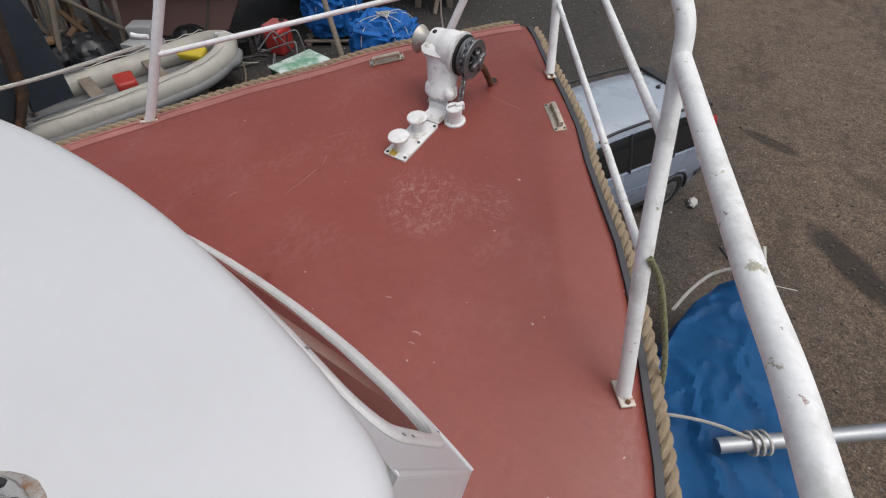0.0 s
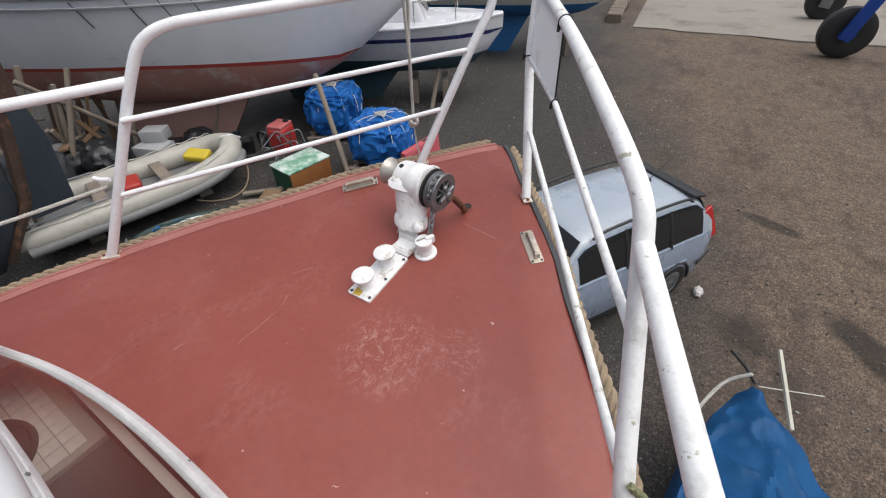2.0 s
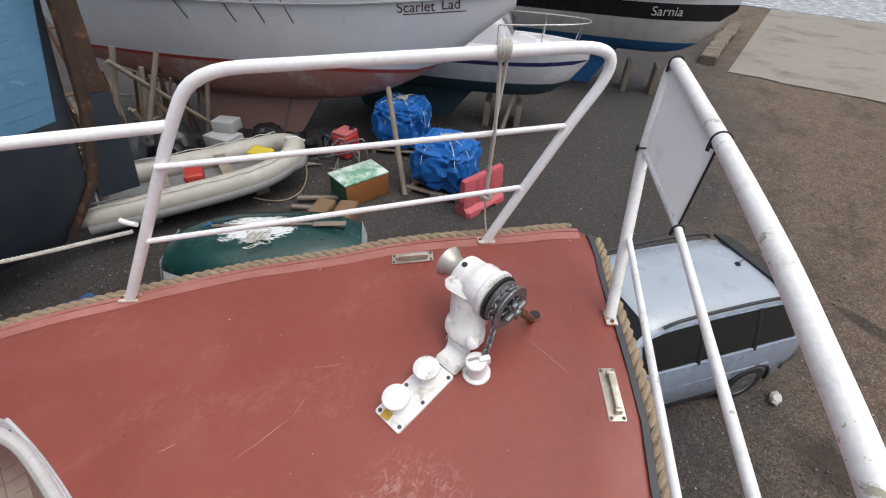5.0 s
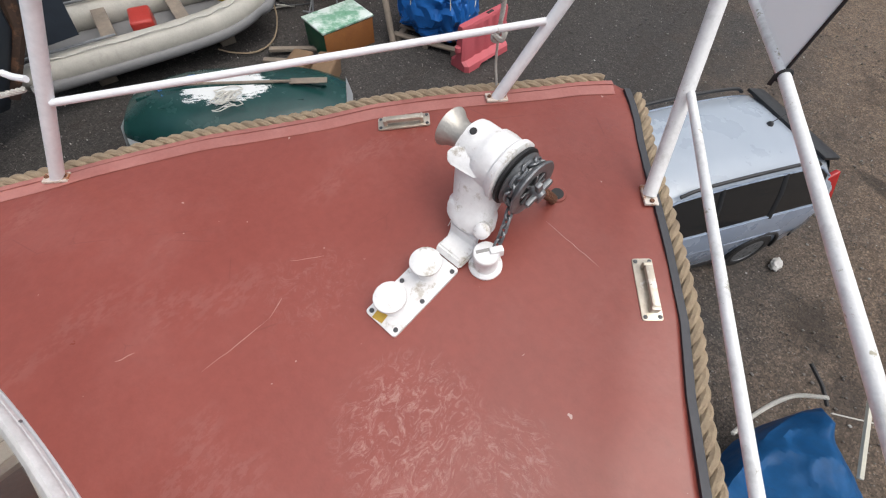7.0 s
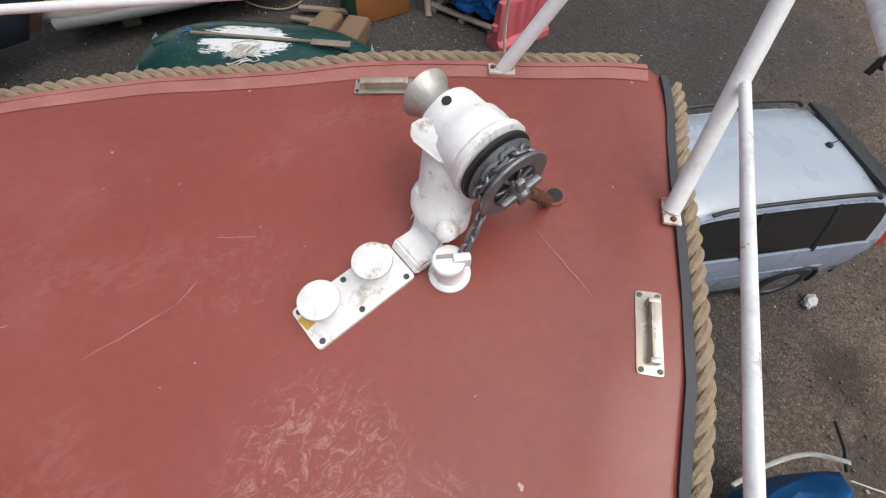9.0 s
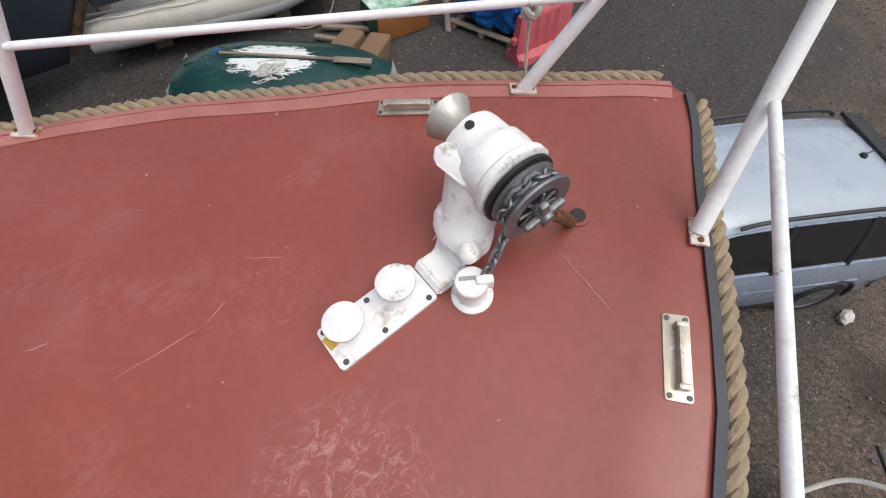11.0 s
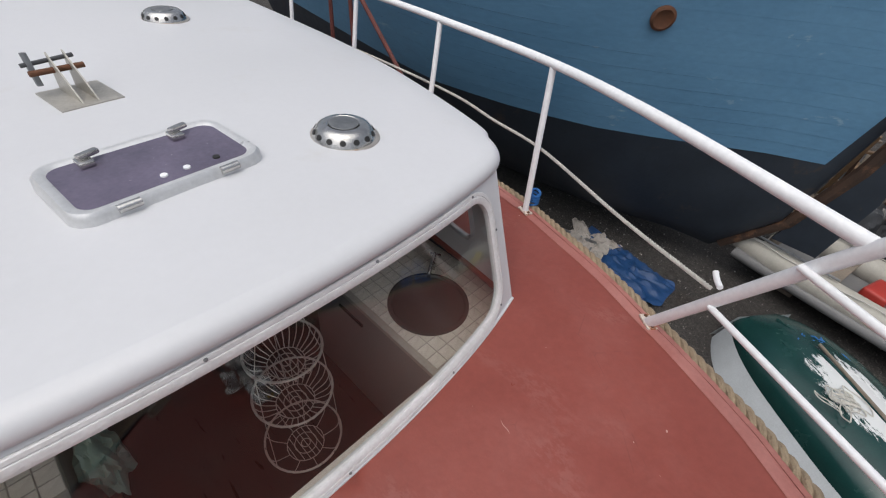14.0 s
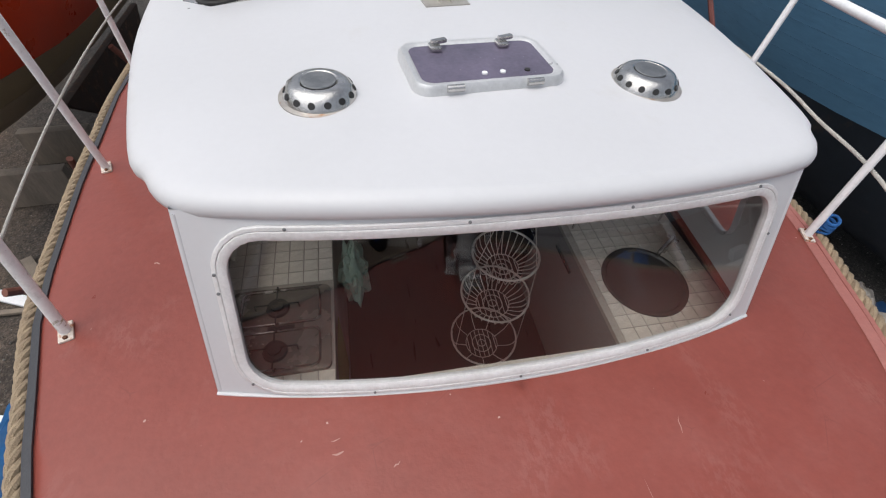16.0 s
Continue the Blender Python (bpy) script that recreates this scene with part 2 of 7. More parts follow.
def wear_layers(m, layers):
    """Adds grime smudges and chips: (scale, from, to, colour, amount)."""
    nt = m.node_tree
    b = nt.nodes["Principled BSDF"]
    c = b.inputs["Base Color"].links[0].from_socket
    for sc, lo, hi, col, k in layers:
        n = noise_tex(nt, sc, 9.0, 0.72)
        c = blend(nt, ramp(nt, n.outputs[0], [(lo, (0, 0, 0)), (hi, (k, k, k))]), c, col)
    nt.links.new(c, b.inputs["Base Color"])


wear_layers(MAT_WORN, [(9.0, 0.52, 0.68, (0.45, 0.45, 0.42), 0.55), (21.0, 0.66, 0.675, (0.30, 0.16, 0.14), 0.8), (5.5, 0.665, 0.675, (0.50, 0.43, 0.34), 0.9)])
MAT_RUSTPLATE = mat("rusty_white_flange", (0.7, 0.66, 0.6), (0.6, 0.5, 0.42), 18, 0.6, bump=0.4, stain=(0.35, 0.13, 0.05), stain_scale=16, stain_from=0.5, stain_to=0.58)
MAT_CAST = mat("white_painted_casting", (0.86, 0.86, 0.86), (0.79, 0.79, 0.78), 9, 0.45, bump=0.35, bscale=35, stain=(0.40, 0.36, 0.29), stain_scale=13, stain_from=0.56, stain_to=0.68)
MAT_GALV = mat("galvanised_steel", (0.30, 0.31, 0.32), (0.18, 0.19, 0.2), 20, 0.5, 0.8, bump=0.3)
MAT_DARKSTEEL = mat("dark_steel", (0.12, 0.125, 0.13), (0.06, 0.06, 0.065), 18, 0.5, 0.7, bump=0.3)
MAT_BRONZE = mat("weathered_drum_metal", (0.52, 0.5, 0.46), (0.36, 0.34, 0.3), 14, 0.38, 0.5, bump=0.25)
MAT_STEEL = mat("stainless_steel", (0.68, 0.67, 0.65), (0.5, 0.48, 0.45), 12, 0.22, 1.0, bump=0.1, stain=(0.35, 0.25, 0.17), stain_scale=8, stain_from=0.62, stain_to=0.72)
MAT_RUST = mat("rusty_iron", (0.2, 0.085, 0.045), (0.1, 0.05, 0.03), 14, 0.8, 0.2, bump=0.6)
MAT_ROPE = mat("tan_rope", (0.42, 0.33, 0.22), (0.28, 0.21, 0.14), 30, 0.85, bump=0.8, bscale=180, stretch=(1, 1, 1))
MAT_ROPE_GREY = mat("grey_rope", (0.62, 0.61, 0.56), (0.46, 0.44, 0.40), 40, 0.85, bump=0.6, bscale=200)
MAT_ROPE_BLUE = mat("blue_rope", (0.02, 0.14, 0.42), (0.015, 0.1, 0.3), 30, 0.7, bump=0.5, bscale=200)
MAT_ROPE_GREEN = mat("greenish_rope", (0.3, 0.3, 0.16), (0.16, 0.17, 0.09), 40, 0.8, bump=0.6, bscale=200)
MAT_BLACK = mat("black_rubber", (0.02, 0.02, 0.021), (0.014, 0.014, 0.014), 20, 0.6, bump=0.2)
MAT_YELLOW = mat("yellow_label", (0.62, 0.40, 0.05), (0.45, 0.3, 0.06), 20, 0.5)
MAT_GLASS = glass("window_glass", (0.90, 0.90, 0.89), 0.0, 0.085)


# ---- building helpers ----
def part(name, bm, material, parent=None, label="", sharp=40, smooth=True):
    """Links a bmesh as one mesh object, under a thing or a part if one is given. The mesh is in world or thing coordinates."""
    me = bpy.data.meshes.new(name)
    bmesh.ops.recalc_face_normals(bm, faces=bm.faces)
    bm.to_mesh(me)
    bm.free()
    me.materials.append(material)
    if smooth:
        me.polygons.foreach_set("use_smooth", [True] * len(me.polygons))
        me.set_sharp_from_angle(angle=radians(sharp))
    ob = new(name, me)
    if parent:
        ob.parent = parent
        if parent.type == "EMPTY":
            ob.matrix_parent_inverse = parent.matrix_basis.inverted()
    if label:
        tagged(ob, label)
    return ob


def thing(name, label, category, base=(0, 0, 0), group="", kind=""):
    e = new(name)
    e.empty_display_size = 0.1
    e.matrix_basis = Matrix.Translation(base)
    return tagged(e, label, category, group, kind)


def spline(pts, per=8, closed=False):
    """A smooth curve through the points."""
    P = [Vector(p) for p in pts]
    n, out = len(P), []
    for i in range(n if closed else n - 1):
        a = P[(i - 1) % n] if closed or i else P[0] * 2 - P[1]
        b, c = P[i], P[(i + 1) % n]
        d = P[(i + 2) % n] if closed or i + 2 < n else P[-1] * 2 - P[-2]
        for k in range(per):
            t = k / per
            out.append(0.5 * (2 * b + (c - a) * t + (2 * a - 5 * b + 4 * c - d) * t * t + (3 * b - a - 3 * c + d) * t ** 3))
    if not closed:
        out.append(P[-1])
    return out


def fillet(pts, r=0.12, per=6):
    """A polyline whose corners are rounded."""
    P = [Vector(p) for p in pts]
    out = [P[0]]
    for i in range(1, len(P) - 1):
        a, b, c = P[i - 1], P[i], P[i + 1]
        u = b + (a - b).normalized() * min(r, (a - b).length * 0.48)
        v = b + (c - b).normalized() * min(r, (c - b).length * 0.48)
        for k in range(per + 1):
            t = k / per
            out.append((1 - t) ** 2 * u + 2 * t * (1 - t) * b + t * t * v)
    return out + [P[-1]]


def frames(P, closed=False):
    n = len(P)
    T = []
    for i in range(n):
        a = P[(i - 1) % n] if closed else P[max(i - 1, 0)]
        b = P[(i + 1) % n] if closed else P[min(i + 1, n - 1)]
        T.append((b - a).normalized() if (b - a).length > 1e-9 else Vector((0, 0, 1)))
    u = T[0].orthogonal().normalized()
    out = []
    for t in T:
        u = (u - t * u.dot(t))
        u = u.normalized() if u.length > 1e-6 else t.orthogonal().normalized()
        out.append((u, t.cross(u)))
    return out


def sweep(bm, pts, r, n=10, closed=False, flat=1.0):
    P = [Vector(p) for p in pts]
    F = frames(P, closed)
    rings = []
    for i, (p, (u, v)) in enumerate(zip(P, F)):
        rr = r[i] if isinstance(r, (list, tuple)) else r
        rings.append([bm.verts.new(p + (u * math.cos(a) + v * math.sin(a) * flat) * rr) for a in (2 * math.pi * k / n for k in range(n))])
    m = len(rings)
    for i in range(m if closed else m - 1):
        A, B = rings[i], rings[(i + 1) % m]
        for k in range(n):
            bm.faces.new((A[k], A[(k + 1) % n], B[(k + 1) % n], B[k]))
    if not closed:
        bm.faces.new(rings[0][::-1])
        bm.faces.new(rings[-1])
    return bm


def tube(pts, r, n=10, closed=False, flat=1.0):
    return sweep(bmesh.new(), pts, r, n, closed, flat)


def resample(pts, step):
    P = [Vector(p) for p in pts]
    out, carry = [P[0]], 0.0
    for a, b in zip(P, P[1:]):
        d = (b - a).length
        s = step - carry
        while s <= d:
            out.append(a.lerp(b, s / d))
            s += step
        carry = (carry + d) % step if d else carry
    return out


def rope_bm(pts, r, pitch, n=6, bm=None, strands=(0, 1, 2)):
    """Three-strand laid rope along the points."""
    bm = bm or bmesh.new()
    P = resample(pts, pitch / 10)
    F = frames(P)
    for s in strands:
        Q = []
        for i, (p, (u, v)) in enumerate(zip(P, F)):
            a = 2 * math.pi * (i / 10 + s / 3)
            Q.append(p + (u * math.cos(a) + v * math.sin(a)) * r * 0.5)
        if len(Q) > 2:
            sweep(bm, Q, r * 0.55, n)
    return bm


def loft(rings, closed=True, cap0=False, cap1=False, bm=None):
    bm = bm or bmesh.new()
    V = [[bm.verts.new(p) for p in ring] for ring in rings]
    n = len(V[0])
    for A, B in zip(V, V[1:]):
        for k in range(n if closed else n - 1):
            try:
                bm.faces.new((A[k], A[(k + 1) % n], B[(k + 1) % n], B[k]))
            except ValueError:
                pass
    if cap0:
        bm.faces.new(V[0][::-1])
    if cap1:
        bm.faces.new(V[-1])
    return bm


def box(size, m=Matrix(), bevel=0.0, seg=2, bm=None, taper=1.0):
    own = bmesh.new()
    bmesh.ops.create_cube(own, size=1.0)
    for v in own.verts:
        k = taper if v.co.z > 0 else 1.0
        v.co = Vector((v.co.x * size[0] * k, v.co.y * size[1] * k, v.co.z * size[2]))
    if bevel:
        bmesh.ops.bevel(own, geom=own.edges[:], offset=bevel, segments=seg, profile=0.6, affect="EDGES")
    own.transform(m)
    if bm is None:
        return own
    return join(bm, own)


def join(bm, other):
    me = bpy.data.meshes.new("tmp")
    other.to_mesh(me)
    other.free()
    bm.from_mesh(me)
    bpy.data.meshes.remove(me)
    return bm


def lathe(profile, n=24, m=Matrix(), bm=None):
    """Turns (radius, height) pairs about z."""
    own = bmesh.new()
    rings = [[Vector((r * math.cos(2 * math.pi * k / n), r * math.sin(2 * math.pi * k / n), z)) for k in range(n)] for r, z in profile]
    loft(rings, True, profile[0][0] > 1e-6, profile[-1][0] > 1e-6, own)
    bmesh.ops.remove_doubles(own, verts=own.verts, dist=1e-6)
    own.transform(m)
    return own if bm is None else join(bm, own)


def plate(outline, z0, z1, bevel=0.0, m=Matrix(), bm=None):
    """A flat plate with the given (x, y) outline."""
    own = bmesh.new()
    loft([[Vector((x, y, z0)) for x, y in outline], [Vector((x, y, z1)) for x, y in outline]], True, True, True, own)
    if bevel:
        top = [e for e in own.edges if all(abs(v.co.z - z1) < 1e-6 for v in e.verts)]
        bmesh.ops.bevel(own, geom=top, offset=bevel, segments=2, profile=0.6, affect="EDGES")
    own.transform(m)
    return own if bm is None else join(bm, own)


def round_rect(w, h, r, n=6):
    out = []
    for cx, cy, a0 in ((w / 2 - r, h / 2 - r, 0), (-w / 2 + r, h / 2 - r, 90), (-w / 2 + r, -h / 2 + r, 180), (w / 2 - r, -h / 2 + r, 270)):
        for k in range(n + 1):
            a = radians(a0 + 90 * k / n)
            out.append((cx + r * math.cos(a), cy + r * math.sin(a)))
    return out


def circle(r, n=24):
    return [(r * math.cos(2 * math.pi * k / n), r * math.sin(2 * math.pi * k / n)) for k in range(n)]


def interp(x, table):
    """Smooth-ish reading of a sorted table of (x, y)."""
    if x <= table[0][0]:
        return table[0][1]
    for (a, fa), (b, fb) in zip(table, table[1:]):
        if x <= b:
            return fa + (fb - fa) * (x - a) / (b - a)
    return table[-1][1]


# ---- the boat we stand on: lines ----
XC = -0.08
HALF = [(-6.0, 2.30), (-4.0, 2.32), (-2.3, 2.30), (-0.9, 2.13), (0.0, 1.98), (0.45, 1.82), (0.8, 1.70), (1.0, 1.60), (1.35, 1.43), (1.65, 1.26),
        (2.08, 0.92), (2.3, 0.77), (2.66, 0.46), (2.85, 0.285), (3.0, 0.17), (3.09, 0.09), (3.14, 0.035)]


def deck_z(x, y):
    return 2.858 + 0.059 * y + 0.0445 * max(0.0, min(y, 2.45) - 1) ** 2 + 0.03 * max(0.0, y - 2.45) - 0.01 * (x + 0.06) - 0.0095 * (x + 0.06) ** 2


def half(y):
    return interp(y, HALF)


STATIONS = [-6.0, -5.0, -4.0, -3.0, -2.0, -1.4, -0.9, -0.5, -0.2, 0.1, 0.4, 0.65, 0.9, 1.1, 1.3, 1.5, 1.7, 1.9, 2.1, 2.3, 2.5, 2.65, 2.78, 2.9, 3.0, 3.07, 3.12, 3.14]


def edge_line(side, off=0.0, dz=0.0, ys=STATIONS):
    """The deck's edge on one side, pushed outwards."""
    P = [Vector((XC + side * half(y), y, 0)) for y in ys]
    out = []
    for i, p in enumerate(P):
        t = (P[min(i + 1, len(P) - 1)] - P[max(i - 1, 0)]).normalized()
        nrm = Vector((t.y, -t.x, 0)) * side
        q = p + nrm * off
        out.append(Vector((q.x, q.y, deck_z(p.x, p.y) + dz)))
    return out


# deck: a cambered sheet, open inside the cabin
def cabin_half(y):
    """Half width of the cabin's foot at y."""
    if y > 0.55:
        return 1.15 * max(0.0, (0.685 - y) / 0.135) ** (1 / 2.2)
    return 1.15 + 0.20 * min(1.0, (0.552 - y) / 1.4) + 0.1 * max(0.0, min(1.0, -0.813 - y))


def deck_point(x, y):
    return Vector((x, y, deck_z(x, y) + 0.007 * noise.noise((x * 2.3, y * 2.3, 1.0))))


bm = bmesh.new()
DC = -0.072
ys = [3.14 - (3.14 - 0.685) * (i / 36) ** 1.25 for i in range(37)] + [0.685 - 0.115 * (i / 10) ** 1.8 for i in range(1, 11)] + [0.5, 0.35, 0.2, 0.0, -0.3, -0.6, -0.9, -1.4, -2, -3, -4, -5, -6]
for side in (-1, 1):
    rings = []
    for y in ys:
        x0, x1 = DC + side * max(0.0, cabin_half(y) - 0.02), XC + side * half(y)
        rings.append([deck_point(x0 + (x1 - x0) * k / 24, y) for k in range(25)])
    loft(rings, False, bm=bm)
bmesh.ops.remove_doubles(bm, verts=bm.verts, dist=1e-4)
deck = tagged(part("deck", bm, MAT_DECK), "red-brown painted fibreglass foredeck with scuffs and chalky patches", "boat deck", kind="structure")
sol = deck.modifiers.new("thick", "SOLIDIFY")
sol.thickness, sol.offset = 0.03, -1
# scratches and chips in the paint
MAT_SCRATCH = mat("bare_scratch", (0.50, 0.30, 0.26), (0.42, 0.22, 0.19), 30, 0.6)
random.seed(8)
for a, b, w_ in (((-0.38, 1.11), (-0.37, 1.37), 0.0035), ((-0.37, 1.37), (-0.40, 1.45), 0.003), ((0.107, 2.32), (0.37, 2.29), 0.003), ((0.62, 0.84), (0.658, 0.848), 0.009), ((0.43, 0.91), (0.456, 0.92), 0.008), ((0.63, 0.795), (0.662, 0.80), 0.006), ((-0.50, 1.56), (-0.42, 1.66), 0.003), ((-0.62, 0.93), (-0.60, 0.99), 0.006), ((0.36, 1.86), (0.365, 1.87), 0.004), ((-0.3, 1.75), (-0.295, 1.756), 0.004)):
    A_, B_ = Vector((*a, 0)), Vector((*b, 0))
    nrm = (B_ - A_).normalized().cross(Vector((0, 0, 1)))
    top, bot = [], []
    n_ = max(3, int((B_ - A_).length / 0.03))
    for i in range(n_ + 1):
        p = A_.lerp(B_, i / n_) + nrm * random.uniform(-1, 1) * w_ * 0.6
        ww = w_ * math.sin(math.pi * (i + 0.4) / (n_ + 0.8)) * random.uniform(0.5, 1)
        for q, l in ((p + nrm * ww * 0.5, top), (p - nrm * ww * 0.5, bot)):
            v = deck_point(q.x, q.y)
            l.append(v + Vector((0, 0, 0.003)))
    part("paint_scratch", loft([top, bot], False), MAT_SCRATCH, deck)

# hull under the deck
boat = thing("boat_hull", "painted hull of the boat that the deck belongs to", "boat", (XC, 0, 0.3), kind="structure")


def our_hull(y, a):
    """Half width and height at station y, a from 1 at the sheer to 0 at the keel."""
    top = deck_z(XC + half(y), y) - 0.012
    keel = interp(y, [(-6, 0.5), (0.0, 0.5), (1.2, 0.7), (2.0, 1.2), (2.6, 1.9), (3.14, 2.85)])
    return half(y) * (0.06 + 0.94 * a ** 0.55) * (0.99 if a == 1 else 1), keel + (top - keel) * a


for side, nm in ((-1, "port"), (1, "starboard")):
    rr = []
    for y in STATIONS:
        rr.append([Vector((XC + side * our_hull(y, a / 10)[0], y, our_hull(y, a / 10)[1])) for a in range(11)])
    part("hull_side", loft(rr, False), mat("hull_paint_" + nm, (0.1, 0.12, 0.16), None, 3, 0.4, bump=0.1), boat)
part("keel", box((0.12, 6.5, 0.6), pose(XC, -2.8, 0.3), 0.02), MAT_RUST, boat)

# grey rubbing strip and pale worn margin along the edge
for side in (-1, 1):
    e0, e1 = edge_line(side, -0.012, -0.05), edge_line(side, 0.018, -0.05)
    t0, t1 = edge_line(side, -0.012, 0.012 if side > 0 else 0.0055), edge_line(side, 0.018, 0.008 if side > 0 else 0.002)
    bm = loft([[a, b, c, d] for a, b, c, d in zip(e0, e1, t1, t0)], True, True, True)
    tagged(part("trim", bm, MAT_RUB if side > 0 else MAT_EDGE), "dark grey rubbing strip along the deck edge" if side > 0 else "worn pinkish painted edge strip of the deck", "trim", kind="structure")
bm = loft([[deck_point(a.x + (b.x - a.x) * k / 5, a.y + (b.y - a.y) * k / 5) + Vector((0, 0, 0.0025)) for k in range(6)]
           for a, b in zip(spline(edge_line(-1, -0.075), 3), spline(edge_line(-1, -0.0135), 3))], False)
tagged(part("trim", bm, MAT_EDGE), "worn pinkish margin of the deck paint", "trim", kind="structure")

# thick laid rope fender round the gunwale
for side in (-1, 1):
    line = edge_line(side, 0.042, -0.012, [y for y in STATIONS if y <= 3.13])
    fender = thing("rope_fender", "thick tan laid rope fender fixed round the deck edge", "rope", line[0])
    for strand in range(3):
        part("strand", rope_bm(spline(line, 6), 0.031, 0.165, 8, strands=(strand,)), MAT_ROPE, fender)

# ---- pulpit rails ----
def mirror(p, side):
    return p if side < 0 else (2 * -0.06 - p[0], p[1], p[2])


def flange(x, y, yaw, parent):
    z = deck_z(x, y)
    bm = box((0.1, 0.055, 0.012), pose(x, y, z + 0.008, 0, 0, yaw), 0.004)
    p = part("foot_plate", bm, MAT_RUSTPLATE, parent, "rust-streaked white foot plate")
    for s in (-1, 1):
        q = pose(x, y, z + 0.015, 0, 0, yaw) @ Vector((0.035 * s, 0, 0))
        part("bolt", lathe([(0.009, 0.0), (0.009, 0.006), (0.005, 0.009), (0, 0.009)], 8, Matrix.Translation(q)), MAT_RUST, p)


RAILS = {
    -1: dict(loop=((-1.59, 1.13, 2.92), (-1.29, 1.53, 3.86), (-1.20, 1.65, 4.09), (-0.412, 2.608, 4.17), (-0.20, 3.09, 4.165), (-0.165, 3.15, 4.06), (-0.25, 3.0, 3.80), (-0.45, 2.70, 3.125)),
             middle=((-1.32, 1.43, 3.70), (-0.26, 2.975, 3.80)), lower=((-1.445, 1.30, 3.30), (-0.36, 2.82, 3.47)),
             aft=((-1.297, 1.533, 3.865), (-1.72, 0.75, 3.83), (-2.13, -0.05, 3.76), (-2.38, -1.0, 3.70), (-2.52, -2.2, 3.66), (-2.55, -4.5, 3.6))),
    1: dict(loop=((1.40, 1.06, 2.90), (1.241, 1.23, 3.42), (1.096, 1.56, 3.843), (1.07, 1.60, 3.93), (0.966, 1.738, 3.995), (0.765, 2.025, 4.075), (0.618, 2.29, 4.09), (0.48, 2.545, 4.095), (0.07, 3.19, 4.15), (0.125, 3.03, 3.80), (0.34, 2.672, 3.12)),
            middle=((1.15, 1.42, 3.67), (0.46, 2.60, 3.735), (0.13, 3.02, 3.80)), lower=((1.25, 1.215, 3.39), (0.257, 2.82, 3.46)),
            aft=((1.096, 1.56, 3.843), (1.252, 1.20, 3.82), (1.398, 0.853, 3.81), (1.51, 0.58, 3.81), (1.725, -0.055, 3.79), (1.93, -0.85, 3.74), (2.1, -2.0, 3.68), (2.15, -4.5, 3.6))),
}
for side in (-1, 1):
    R = RAILS[side]
    rail = thing("pulpit_rail", "white painted tubular steel pulpit rail" + (" with flaking patches" if side > 0 else ""), "railing", R["loop"][0], "bow rails")
    paint = MAT_WHITE if side < 0 else MAT_WORN
    part("top_rail", tube(fillet(R["loop"], 0.2 if side < 0 else 0.1), 0.0265, 14), paint, rail)
    part("middle_rail", tube(R["middle"], 0.0145, 10), paint, rail)
    part("lower_rail", tube(R["lower"], 0.0145, 10), paint, rail)
    aft = spline(R["aft"], 8)
    part("aft_rail", tube(aft, 0.0265, 14), paint, rail)
    flange(*R["loop"][0][:2], 50 * -side, rail)
    flange(*R["loop"][-1][:2], 50 * -side, rail)
    for yb, yt in (((0.1, -0.05), (-1.1, -1.28), (-2.3, -2.5), (-3.4, -3.5)) if side < 0 else ((0.16, 0.0), (-1.05, -1.0), (-2.3, -2.2), (-3.4, -3.5))):
        xb = -0.08 + side * (half(yb) - 0.05) if side < 0 else -0.08 + half(yb) - 0.11
        top = min(aft, key=lambda p: abs(p.y - yt))
        b = Vector((xb, yb, deck_z(xb, yb)))
        part("post", tube([b, top], 0.021, 12), paint, rail)
        flange(b.x, b.y, 70 * -side, rail)

# white board lashed to the starboard pulpit
a, b, c, d = Vector((0.10, 3.12, 4.12)), Vector((0.474, 2.545, 4.09)), Vector((0.455, 2.61, 3.74)), Vector((0.135, 3.01, 3.80))
nrm = (b - a).cross(d - a).normalized() * 0.004
grid = [[(a.lerp(b, i / 8)).lerp(d.lerp(c, i / 8), j / 8) for i in range(9)] for j in range(9)]
bm = loft([[p + nrm for p in row] for row in grid], False)
loft([[p - nrm for p in row] for row in grid], False, bm=bm)
rim = grid[0] + [r[-1] for r in grid[1:]] + grid[-1][-2::-1] + [r[0] for r in grid[-2:0:-1]]
loft([[p - nrm for p in rim], [p + nrm for p in rim]], True, bm=bm)
bmesh.ops.remove_doubles(bm, verts=bm.verts, dist=1e-5)
board = thing("sign_board", "blank white plastic board tied to the pulpit rails", "board", c)
MAT_BOARD = mat("white_board", (0.90, 0.91, 0.93), (0.86, 0.87, 0.89), 3, 0.3, grain=0.02)
nt = MAT_BOARD.node_tree
seep = nt.nodes.new("ShaderNodeBsdfTranslucent")
seep.inputs["Color"].default_value = (0.92, 0.93, 0.95, 1)
both = nt.nodes.new("ShaderNodeMixShader")
both.inputs[0].default_value = 0.5
nt.links.new(nt.nodes["Principled BSDF"].outputs[0], both.inputs[1])
nt.links.new(seep.outputs[0], both.inputs[2])
nt.links.new(both.outputs[0], nt.nodes["Material Output"].inputs["Surface"])
part("panel", bm, MAT_BOARD, board, "thin milky white plastic sheet")
part("edge_strip", tube([b, c], 0.0045, 6), MAT_BLACK, board, "dark edge strip")
